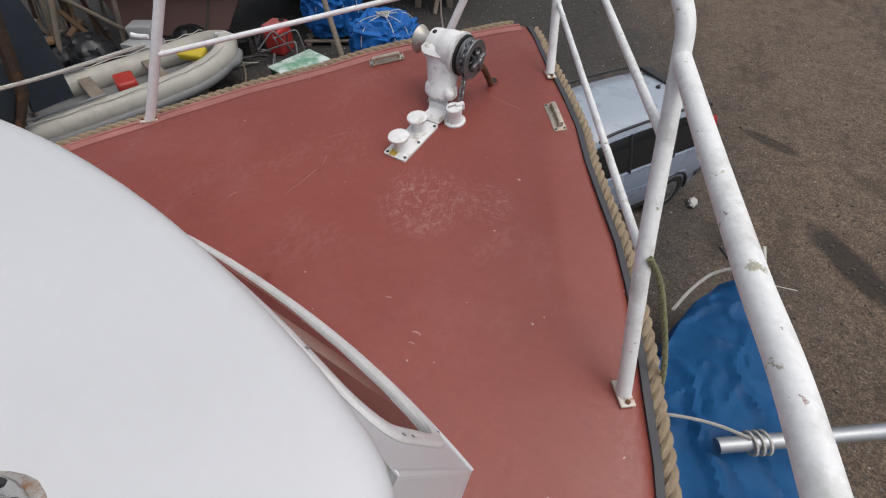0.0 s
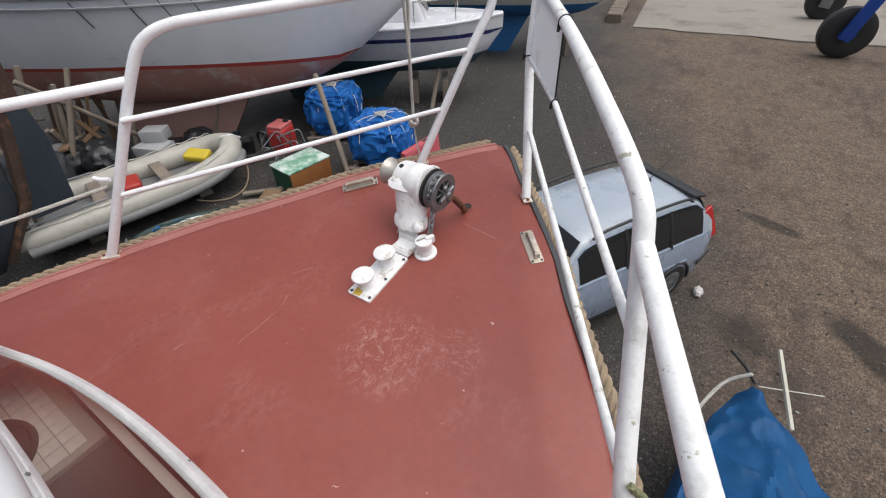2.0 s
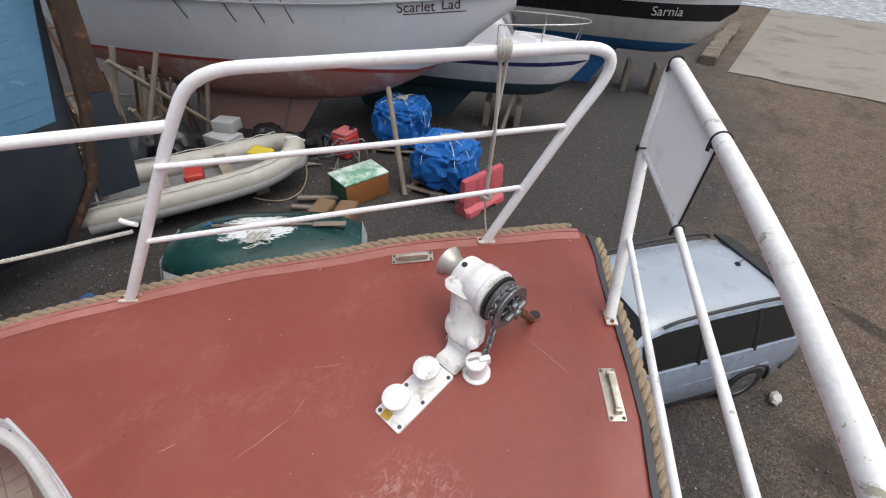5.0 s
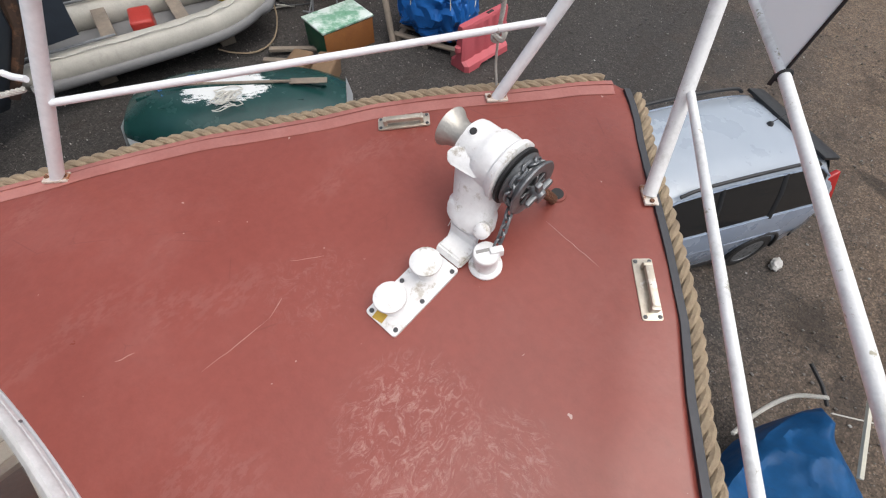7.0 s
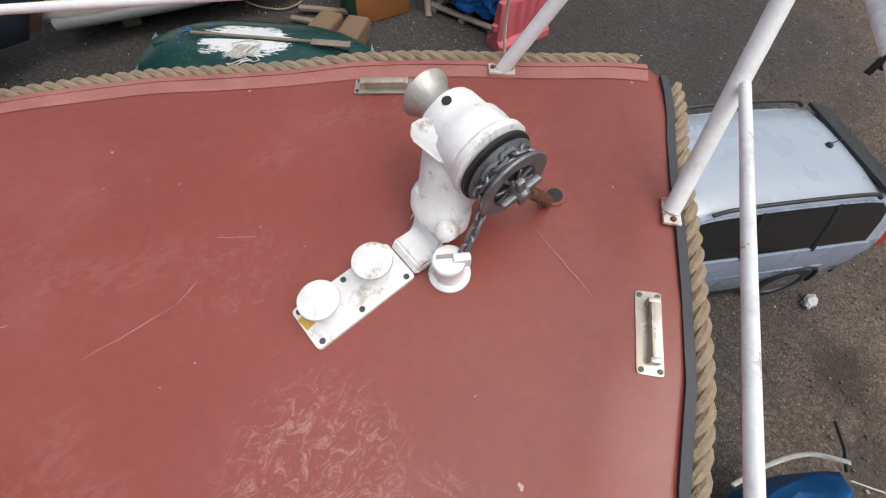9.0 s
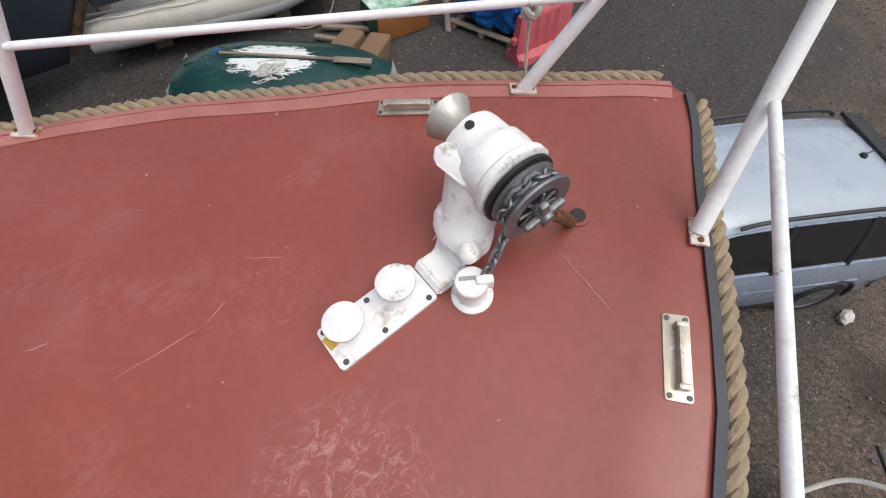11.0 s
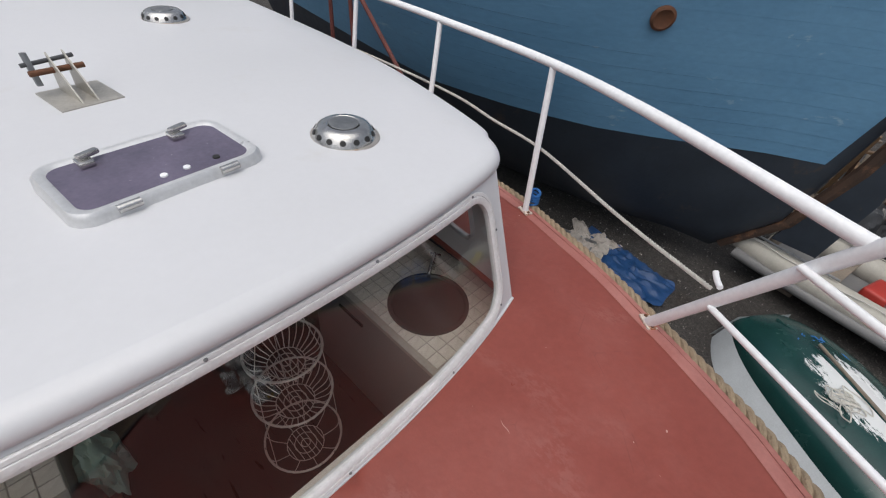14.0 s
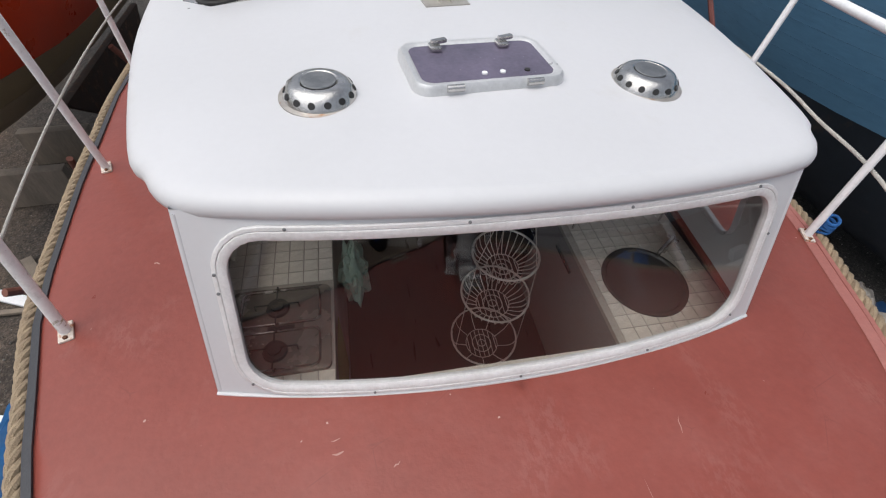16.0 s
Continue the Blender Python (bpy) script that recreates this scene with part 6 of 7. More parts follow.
for k in range(9):
    bm = bmesh.new()
    c = Vector((-5.5 + random.uniform(-0.12, 0.12), 2.75 + random.uniform(-0.35, 0.3), 0.60))
    a, b, ph = random.uniform(0.06, 0.2), random.uniform(0.05, 0.12), random.uniform(0, 6)
    sweep(bm, [c + Vector((b * math.cos(q + ph), a * math.sin(q), 0.02 * math.sin(3 * q) + random.uniform(0, 0.01))) for q in (2 * math.pi * i / 18 for i in range(18))], 0.009, 5, True)
    part("turn", bm, MAT_ROPE_BLUE, coil)

# ---- tarpaulins: dull woven plastic ----
MAT_TARP = mat("blue_tarpaulin", (0.018, 0.13, 0.42), (0.012, 0.10, 0.34), 5, 0.36, bump=0.25, bscale=20)

MAT_BOATTARP = mat("blue_boat_cover", (0.008, 0.082, 0.225), (0.006, 0.06, 0.165), 4, 0.5, bump=0.35, bscale=16)
for m_ in (MAT_TARP, MAT_BOATTARP):
    m_.node_tree.nodes["Principled BSDF"].inputs["Specular IOR Level"].default_value = 0.2
MAT_OLDTARP = mat("old_blue_tarpaulin", (0.012, 0.06, 0.18), (0.008, 0.04, 0.12), 4, 0.5, bump=0.3)


def crumple(p, s, amp):
    n = noise.ridged_multi_fractal(p * s, 0.9, 2.1, 4, 1.0, 2.0) - 1.0
    return amp * n


def bundle(x, y, sx, sy, sz, yaw, seed, label):
    b = thing("tarp_bundle", label, "tarpaulin bundle", (0, 0, 0), "blue tarpaulin bundles")
    bm = bmesh.new()
    bmesh.ops.create_icosphere(bm, subdivisions=5, radius=1)
    for v in bm.verts:
        d = v.co.copy()
        q = Vector([math.copysign(abs(c) ** 0.62, c) for c in d])
        k = 1 + crumple(d + Vector((seed, 0, 0)), 1.9, 0.16) + crumple(d + Vector((0, seed, 3)), 4.2, 0.05)
        v.co = Vector((q.x * sx * k, q.y * sy * k, 0.12 + max(0.0, (q.z * k + 0.92) * sz * 0.52)))
    part("tarpaulin", bm, MAT_TARP, b, sharp=28)
    bm = bmesh.new()
    for k in range(4):
        ca, sa = math.cos(k * 0.8 + seed + 0.3 * math.sin(3.0 * k)), math.sin(k * 0.8 + seed)
        line = []
        for i in range(25):
            q = math.pi * i / 24
            d = Vector((ca * math.cos(q), sa * math.cos(q), math.sin(q)))
            e = Vector([math.copysign(abs(c) ** 0.62, c) for c in d])
            line.append(Vector((e.x * sx * 1.03, e.y * sy * 1.03, 0.13 + max(0.0, (e.z * 1.02 + 0.92) * sz * 0.52))))
        sweep(bm, line, 0.009, 5)
    sweep(bm, [Vector((sx * 1.03 * math.cos(q), sy * 1.03 * math.sin(q), sz * 0.55 + 0.05 * math.sin(3 * q))) for q in (2 * math.pi * i / 30 for i in range(30))], 0.009, 5, True)
    for k in range(5):
        sweep(bm, [Vector((0.11 * math.cos(q + k), 0.08 * math.sin(q), sz * 1.02 + 0.13 + 0.03 * math.sin(2 * q + k))) for q in (2 * math.pi * i / 14 for i in range(14))], 0.012, 5, True)
    part("lashing", bm, MAT_ROPE_GREY, b, "grey rope lashings")
    for i in range(5):
        part("pallet_board", box((sx * 2.1, 0.12, 0.03), pose(0, sy * (i - 2) * 0.48, 0.105), 0.004), MAT_WOOD, b)
    for i in (-1, 0, 1):
        part("pallet_bearer", box((0.1, sy * 2.1, 0.09), pose(sx * 0.9 * i, 0, 0.045), 0.004), MAT_WOOD, b)
    return place(b, x, y, 0, yaw)


bundle(-4.75, 7.05, 0.60, 0.62, 0.95, 20, 1.3, "blue tarpaulin bundle lashed with grey rope on a pallet")
bundle(-6.85, 7.75, 0.62, 0.66, 1.0, 35, 5.1, "blue tarpaulin bundle roped on a pallet beside a prop")

ground_tarp = thing("ground_tarp", "crumpled dark blue tarpaulin lying on the ground", "tarpaulin", (-5.3, 0.0, 0))
bm = bmesh.new()
bmesh.ops.create_grid(bm, x_segments=40, y_segments=40, size=0.5)
for v in bm.verts:
    u, w = v.co.x, v.co.y
    wob = 1 + 0.25 * noise.noise(Vector((u * 3, w * 3, 2)))
    v.co = Vector((-5.55 + u * 1.1 * wob + 0.25 * w, 0.1 + w * 1.5 * wob, 0.03 + 0.09 * abs(noise.fractal(Vector((u * 5, w * 5, 7)), 1, 2, 4))))
part("sheet", bm, MAT_OLDTARP, ground_tarp, sharp=25)
rag = thing("cloth_heap", "crumpled pale grey cloth thrown on the ground", "cloth", (-5.7, -0.75, 0))
bm = bmesh.new()
bmesh.ops.create_grid(bm, x_segments=36, y_segments=36, size=0.5)
for v in bm.verts:
    u, w = v.co.x, v.co.y
    wob = 1 + 0.6 * noise.noise(Vector((u * 4, w * 4, 9)))
    v.co = Vector((-5.75 + u * 0.8 * wob, -0.55 + w * 0.75 * wob, 0.05 + 0.16 * abs(noise.fractal(Vector((u * 4, w * 4, 3)), 1, 2, 4))))
part("sheet", bm, mat("grey_cloth", (0.4, 0.37, 0.34), (0.3, 0.28, 0.25), 6, 0.9, bump=0.3), rag, sharp=25)
ladder = thing("ladder", "grey aluminium ladder lying beside the wooden boat", "ladder", (-5.4, -1.3, 0.05))
for s in (-0.2, 0.2):
    part("stile", box((0.05, 3.2, 0.06), pose(-5.35 + s, -1.9, 0.06, 0, 0, 12), 0.006), MAT_GALV, ladder)
for i in range(11):
    c = pose(-5.35, -1.9, 0.06, 0, 0, 12)
    part("rung", tube([c @ Vector((-0.2, -1.5 + 0.3 * i, 0)), c @ Vector((0.2, -1.5 + 0.3 * i, 0))], 0.016, 8), MAT_GALV, ladder)

# covered boat close on the starboard side
tb = thing("covered_boat", "small boat under a creased bright blue tarpaulin", "boat", (2.4, 1.4, 0))
line = [(4.12, 2.23, 0.03, 0.80), (3.95, 2.24, 0.16, 0.95), (3.6, 2.28, 0.38, 1.02), (3.2, 2.33, 0.55, 1.08), (2.7, 2.38, 0.68, 1.14), (2.2, 2.42, 0.78, 1.2), (1.5, 2.45, 0.86, 1.26), (0.6, 2.5, 0.9, 1.28), (-0.6, 2.5, 0.88, 1.2), (-1.4, 2.5, 0.8, 1.1)]
rr = []
ys = [(4.12 - 5.52 * i / 140) for i in range(141)]
tab = line[::-1]
for y in ys:
    cx, hw, zr = interp(y, [(a, b) for a, b, c, d in tab]), interp(y, [(a, c) for a, b, c, d in tab]), interp(y, [(a, d) for a, b, c, d in tab])
    ring = []
    for k in range(49):
        u = -1 + 2 * k / 48
        drop = 0.22 * abs(u) ** 1.5 + (0.4 * max(0, abs(u) - 0.86) / 0.14)
        p = Vector((cx + hw * u * (1 if abs(u) < 0.86 else 0.86 / abs(u) + 0.1 * (abs(u) - 0.86)), y, zr - drop))
        fold = 0.022 * noise.fractal(Vector((p.x * 3.2 + p.y * 1.2, p.y * 2.2 - p.x, 4)), 1, 2, 5) + 0.04 * abs(noise.noise(Vector((p.x * 2.5 - p.y * 2.0, p.y * 1.1 + p.x, 2))))
        crease = max(0.0, 1 - 5.5 * abs(noise.noise(Vector((p.x * 1.9 + p.y * 0.9, p.y * 1.5 - p.x * 0.6, 7))))) + 0.7 * max(0.0, 1 - 6 * abs(noise.noise(Vector((p.x * 3.7 - p.y, p.y * 2.9 + p.x, 11)))))
        ring.append(p + Vector((0, 0, fold + 0.042 * crease)))
    rr.append(ring)
part("tarpaulin", loft(rr, False), MAT_BOATTARP, tb, sharp=30)
hr = []
for y in ys[4:-1:6]:
    cx, hw, zr = interp(y, [(a, b) for a, b, c, d in tab]), interp(y, [(a, c) for a, b, c, d in tab]), interp(y, [(a, d) for a, b, c, d in tab])
    hr.append([Vector((cx + hw * 0.85 * math.cos(q), y, zr - 0.3 - 0.55 * max(0, -math.sin(q)))) for q in (math.pi + math.pi * k / 12 for k in range(13))])
part("hull", loft(hr, False), mat("varnished_hull", (0.09, 0.06, 0.035), (0.05, 0.035, 0.02), 4, 0.5, bump=0.2), tb, "dark varnished hull")
mp = thing("boat_mast", "grey aluminium mast lying across the covered boat", "mast", (2.45, 2.1, 1.4))
part("spar", tube([(2.25, 1.98, 1.33), (2.6, 2.23, 1.40), (4.6, 3.75, 1.62)], 0.052, 14), mat("grey_aluminium", (0.42, 0.44, 0.46), (0.34, 0.36, 0.38), 8, 0.4, 0.6), mp)
bm = bmesh.new()
for k in range(3):
    sweep(bm, [Vector((2.42 + 0.04 * k, 2.1 + 0.03 * k, 1.36)) + Vector((0.045 * math.cos(q), -0.06 * math.cos(q), 0.07 * math.sin(q))) for q in (2 * math.pi * i / 14 for i in range(14))], 0.011, 5, True)
sweep(bm, spline([(2.40, 2.1, 1.42), (2.2, 2.12, 1.33), (1.95, 2.08, 1.22), (1.66, 2.0, 1.02)], 6), 0.013, 6)
part("lashing", bm, MAT_ROPE_GREY, mp, "pale webbing tied round the mast")
st = thing("batten", "pale wooden batten lying out over the covered boat's bow", "batten", (2.4, 4.0, 1.1))
part("stick", tube([(2.46, 3.6, 1.09), (2.395, 4.02, 1.105), (2.33, 4.43, 1.12)], 0.02, 4, flat=0.6), mat("pale_batten", (0.62, 0.60, 0.50), None, 6, 0.6), st)
fit_ = thing("stem_fitting", "black rod and grey rope at the covered boat's stem", "fitting", (2.15, 4.15, 0.9))
part("rod", tube([(1.98, 4.32, 1.0), (2.12, 4.2, 0.98), (2.22, 4.1, 0.93)], 0.016, 8), MAT_BLACK, fit_)
part("line", rope_bm(spline([(2.18, 4.14, 0.98), (2.02, 4.05, 0.85), (1.9, 3.8, 0.75), (1.82, 3.5, 0.7)], 6), 0.018, 0.06, 5), MAT_ROPE_GREY, fit_)
part("stay", tube([(2.25, 4.05, 0.95), (2.9, 4.6, 0.6)], 0.006, 5), MAT_ROPE_GREY, fit_)

# ---- yard clutter ----
bar = thing("road_barrier", "pink-red plastic road barrier, faded", "barrier")
MAT_BAR = mat("faded_red_plastic", (0.50, 0.10, 0.12), (0.42, 0.085, 0.10), 4, 0.5, bump=0.1)
prof = [(-0.22, 0), (-0.2, 0.1), (-0.1, 0.16), (-0.075, 0.68), (-0.055, 0.72), (0.055, 0.72), (0.075, 0.68), (0.1, 0.16), (0.2, 0.1), (0.22, 0)]
rr = []
for i in range(23):
    y = -0.55 + 1.1 * i / 22
    rib_ = 0.82 if 4 < i < 18 and (i // 2) % 2 else 1.0
    end = 0.7 if i in (0, 22) else 1.0
    rr.append([Vector((x * (rib_ if 0.15 < z < 0.6 else 1) * end, y, z if not (z == 0 and 6 < i < 16) else 0.06)) for x, z in prof])
part("barrier_body", loft(rr, True, True, True), MAT_BAR, bar, sharp=25)
for s in (-1, 1):
    part("end_lug", lathe([(0.05, 0.12), (0.05, 0.2), (0.03, 0.21), (0, 0.21)], 14, pose(0, 0.58 * s, 0.2)), MAT_BAR, bar)
part("fill_cap", box((0.05, 0.14, 0.02), pose(0, 0.15, 0.721), 0.006), MAT_BLACK, bar)
place(bar, -3.72, 6.98, 0, -2)

crate = thing("wooden_chest", "green painted chest with an orange-brown side, pale worn lid", "chest")
part("body", box((0.62, 0.95, 0.46), pose(0, 0, 0.23), 0.012), mat("chest_green", (0.012, 0.09, 0.045), (0.01, 0.06, 0.03), 4, 0.5, bump=0.2), crate)
part("side_board", box((0.014, 0.95, 0.44), pose(0.316, 0, 0.228), 0.003), mat("orange_board", (0.28, 0.11, 0.03), (0.2, 0.07, 0.02), 5, 0.6, bump=0.3), crate, "bare orange-brown board")
part("lid", box((0.66, 1.0, 0.035), pose(0, 0, 0.48), 0.01), mat("worn_green_lid", (0.2, 0.4, 0.28), (0.1, 0.28, 0.17), 4, 0.35, bump=0.2, stain=(0.62, 0.70, 0.66), stain_scale=3, stain_from=0.42, stain_to=0.56), crate, "pale green worn lid")
place(crate, -5.65, 5.5, 0, -6)
for i, (x, y, yaw) in enumerate(((-5.3, 4.35, 30), (-4.95, 4.62, 36))):
    bm = box((0.34, 0.62, 0.34), Matrix(), 0.05, 3)
    for v in bm.verts:
        v.co += Vector((0.02, 0.02, 0.02)) * noise.noise(v.co * 5 + Vector((i, 0, 0)))
    ob = tagged(part("timber_block", bm, MAT_WOOD2), "short sawn brown timber baulk on the gravel", "timber", "timber blocks")
    ob.matrix_basis = pose(x, y, 0.18, 0, 0, yaw)
bm = box((0.9, 0.1, 0.05), pose(-5.75, 4.5, 0.05, 0, 0, 40), 0.005)
tagged(part("plank", bm, MAT_WOOD), "weathered short plank lying on the gravel", "plank")
tagged(part("plank", box((0.8, 0.1, 0.05), pose(-6.0, 4.75, 0.06, 0, 4, 55), 0.005), MAT_WOOD), "weathered short plank lying on the gravel", "plank")

can = thing("fuel_can", "red plastic fuel can", "fuel can")
MAT_CAN = mat("red_plastic", (0.5, 0.05, 0.045), (0.42, 0.04, 0.035), 4, 0.4)
part("can_body", box((0.42, 0.5, 0.55), pose(0, 0, 0.28), 0.07, 3), MAT_CAN, can)
part("can_top", box((0.38, 0.46, 0.08), pose(0, 0, 0.58), 0.03, 3), mat("pale_red_plastic", (0.55, 0.16, 0.16), None, 4, 0.4), can)
part("cap", lathe([(0.06, 0), (0.06, 0.05), (0, 0.05)], 14, pose(0.1, 0.12, 0.61)), MAT_BLACK, can)
place(can, -7.25, 6.35, 0, 15)

random.seed(3)
frame_ = thing("tube_frame", "tangled bent steel tube frame, like an old trolley", "metal frame", (-6.9, 5.9, 0))
for k in range(9):
    a = Vector((-7.6 + random.uniform(0, 1.3), 5.3 + random.uniform(0, 1.0), random.uniform(0.05, 0.5)))
    b = a + Vector((random.uniform(-0.7, 0.7), random.uniform(-0.5, 0.5), random.uniform(-0.1, 0.5)))
    c = b + Vector((random.uniform(-0.3, 0.3), random.uniform(-0.3, 0.3), -random.uniform(0.2, 0.5)))
    c.z = max(c.z, 0.03)
    part("tube", tube(fillet([a, b, c], 0.1), 0.016, 8), MAT_GALV, frame_)
for i in range(2):
    part("wheel", tube([Vector((-7.75 + 0.16 * math.cos(q), 6.15 + 0.5 * i, 0.2 + 0.16 * math.sin(q))) for q in (2 * math.pi * k / 20 for k in range(20))], 0.035, 8, True), MAT_BLACK, frame_)


def sack(x, y, z, sx, sy, sz, m, name, label, seed):
    bm = bmesh.new()
    bmesh.ops.create_icosphere(bm, subdivisions=4, radius=1)
    for v in bm.verts:
        k = 1 + crumple(v.co + Vector((seed, seed, 0)), 1.6, 0.14)
        v.co = Vector((x + v.co.x * sx * k, y + v.co.y * sy * k, max(0.01, z + v.co.z * sz * k)))
    return tagged(part(name, bm, m, sharp=28), label, name.replace("_", " "))


MAT_SACK = mat("black_plastic", (0.02, 0.022, 0.025), (0.012, 0.013, 0.015), 6, 0.35, bump=0.2)
MAT_GREYSACK = mat("dark_grey_cover", (0.065, 0.07, 0.078), (0.045, 0.05, 0.056), 6, 0.5, bump=0.2)
sack(-9.3, 2.35, 0.62, 0.5, 0.5, 0.62, MAT_GREYSACK, "engine_cover", "dark grey plastic sheet wrapped round an outboard engine", 2.0)
sack(-9.4, 3.5, 0.4, 0.5, 0.45, 0.42, MAT_SACK, "rubbish_sack", "black plastic rubbish sack", 4.0)
sack(-9.9, 3.0, 0.45, 0.5, 0.5, 0.45, MAT_SACK, "rubbish_sack", "black plastic rubbish sack", 6.0)
sack(-8.9, 5.3, 0.25, 0.4, 0.35, 0.27, MAT_SACK, "rubbish_sack", "black plastic rubbish sack", 8.0)
for x, y, yaw, sz in ((-9.05, 4.35, 20, (0.7, 0.5, 0.5)), (-9.2, 4.55, 35, (0.5, 0.4, 0.25))):
    z = 0.25 if sz[2] == 0.5 else 0.625
    tagged(part("fish_box", box(sz, pose(x, y, z, 0, 0, yaw), 0.03, 2), mat("grey_white_box", (0.45, 0.46, 0.47), (0.36, 0.37, 0.38), 4, 0.5)), "grey-white plastic box stacked under the yacht", "box")
for k in range(26):
    x, y = -11.0 + random.uniform(-1.8, 1.3), 2.4 + random.uniform(-0.9, 1.0)
    L = random.uniform(0.7, 2.2)
    tagged(part("timber", box((0.09 + random.uniform(0, 0.1), L, 0.05), pose(x, y, 0.1 + 0.035 * k, random.uniform(-8, 8), random.uniform(-5, 5), random.uniform(0, 180)), 0.006), random.choice((MAT_WOOD, MAT_WOOD2))), "weathered timber offcut in a heap", "timber", "timber heap")
scaffold = thing("trestle", "rusty steel ladder trestle behind the rudder", "trestle", (-10.25, 2.68, 0))
for x in (-0.22, 0.22):
    part("leg", tube([(-10.25, 2.68 + x, 0), (-10.35, 2.56 + x, 3.0)], 0.025, 8), MAT_RUST, scaffold)
for i in range(8):
    p = Vector((-10.25, 2.68, 0)).lerp(Vector((-10.35, 2.56, 3.0)), (i + 1) / 9)
    part("rung", tube([p + Vector((0, -0.22, 0)), p + Vector((0, 0.22, 0))], 0.018, 8), MAT_RUST, scaffold)

# more poles and junk in the shade under the yacht
random.seed(17)
for k in range(14):
    a = Vector((-10.2 + random.uniform(-1.6, 1.8), 3.9 + random.uniform(-0.9, 1.6), 0.03 + 0.05 * (k % 4)))
    d = Vector((random.uniform(-1, 1), random.uniform(-1, 1), random.uniform(0, 0.35)))
    tagged(part("pole", tube([a, a + d * random.uniform(0.5, 1.1)], random.uniform(0.018, 0.04), 8), random.choice((MAT_WOOD, MAT_GALV, MAT_RUST))), "old pole lying in the junk under the yacht", "pole", "junk poles")
for k in range(5):
    c = Vector((-9.6 + 0.35 * k, 3.4 + 0.5 * (k % 3), 0.12 + 0.05 * k))
    tagged(part("old_tyre", tube([c + Vector((0.26 * math.cos(q), 0.26 * math.sin(q), 0.05 * math.sin(q + k))) for q in (2 * math.pi * i / 20 for i in range(20))], 0.09, 10, True), MAT_BLACK), "worn black tyre lying in the junk", "tyre", "old tyres")

random.seed(29)
for k in range(6):
    c = Vector((-7.9 + random.uniform(-0.5, 0.9), 5.25 + random.uniform(-0.5, 0.7), 0.04))
    line = spline([c + Vector((0.45 * math.cos(1.3 * i + k) * random.uniform(0.4, 1), 0.4 * math.sin(1.7 * i + k) * random.uniform(0.4, 1), random.uniform(0.0, 0.16))) for i in range(7)], 6)
    tagged(part("hose", tube(line, 0.014, 6), random.choice((MAT_BLACK, MAT_ROPE_GREY, MAT_SACK))), "tangled old hose lying among the junk", "hose", "junk hoses")
for x, y, r_, m_ in ((-8.25, 5.75, 0.17, MAT_SACK), (-7.75, 5.75, 0.15, MAT_BLACK), (-8.5, 5.0, 0.16, MAT_GREYSACK)):
    tagged(part("bucket", lathe([(0.0, 0.01), (r_ * 0.8, 0.0), (r_, 0.32), (r_ * 1.06, 0.33), (r_ * 1.02, 0.35), (r_ * 0.94, 0.33), (r_ * 0.74, 0.03), (0.0, 0.025)], 24, pose(x, y, 0.01)), m_), "dark plastic bucket standing in the junk", "bucket", "junk buckets")
for k in range(22):
    x, y = random.uniform(-11.2, -9.4), random.uniform(1.6, 4.6)
    a = Vector((x, y, 0.0))
    b = a + Vector((random.uniform(-0.5, 0.5), random.uniform(-0.5, 0.5), random.uniform(0.9, 2.0)))
    tagged(part("timber", tube([a, b], random.uniform(0.03, 0.06), 4), random.choice((MAT_WOOD, MAT_WOOD2, MAT_DARKRUST))), "weathered timber standing in a leaning heap", "timber", "timber heap")

# crossing props under the yacht's quarter, and red-brown poles between the two hulls
for a, b, r in (((-9.6, 4.9, 0.68), (-9.6, 2.896, 2.167), 0.045), ((-9.5, 2.75, 0.0), (-9.5, 3.72, 2.2), 0.05), ((-9.8, 2.4, 0.0), (-9.8, 3.1, 2.35), 0.055)):
    prop((a[0], a[1], 0.0) if a[2] > 0 else a, b, r, label="grey weathered timber prop crossing another under the yacht")
MAT_REDPOLE = mat("red_brown_pole", (0.17, 0.05, 0.04), (0.11, 0.035, 0.03), 8, 0.7, bump=0.3)
for a, b in (((-3.25, -3.875, 0.0), (-3.25, -3.93, 3.55)), ((-3.25, -3.25, 0.0), (-3.25, -3.54, 3.6)), ((-3.35, 0.30, 0.45), (-3.25, -3.48, 3.51))):
    prop((a[0], a[1], 0.0), b, 0.026, "steel_pole", "thin red-brown steel pole leaning between the boats", MAT_REDPOLE)

# ---- car ----
car = thing("estate_car", "silver-blue estate car with roof bars and tinted windows", "car")
MAT_CAR = mat("silver_blue_paint", (0.30, 0.36, 0.46), (0.27, 0.33, 0.43), 2, 0.28, 0.1, grain=0.03, coat=0.6)
# paler copy of the body paint: the sky's reflection on the roof, as colour
MAT_CARROOF = mat("sky_lightened_car_paint", (0.34, 0.39, 0.45), (0.31, 0.36, 0.42), 2, 0.3, 0.0, grain=0.03, coat=0.6)
MAT_CARGLASS = mat("tinted_car_glass", (0.012, 0.014, 0.016), None, 3, 0.06)
MAT_TRIMBLK = mat("black_trim", (0.02, 0.021, 0.023), None, 10, 0.5)
MAT_TAIL = mat("red_lamp_lens", (0.42, 0.02, 0.02), None, 8, 0.15)
WID = smooth_table([(0, 0.66), (0.15, 0.77), (0.6, 0.81), (3.3, 0.81), (3.8, 0.70), (4.02, 0.5)])
BELT = smooth_table([(0, 0.82), (0.1, 0.93), (0.4, 0.96), (2.0, 0.95), (3.0, 0.94), (3.6, 0.84), (4.02, 0.64)])
SILL = [(0, 0.36), (0.3, 0.24), (3.6, 0.22), (4.02, 0.3)]
rr = []
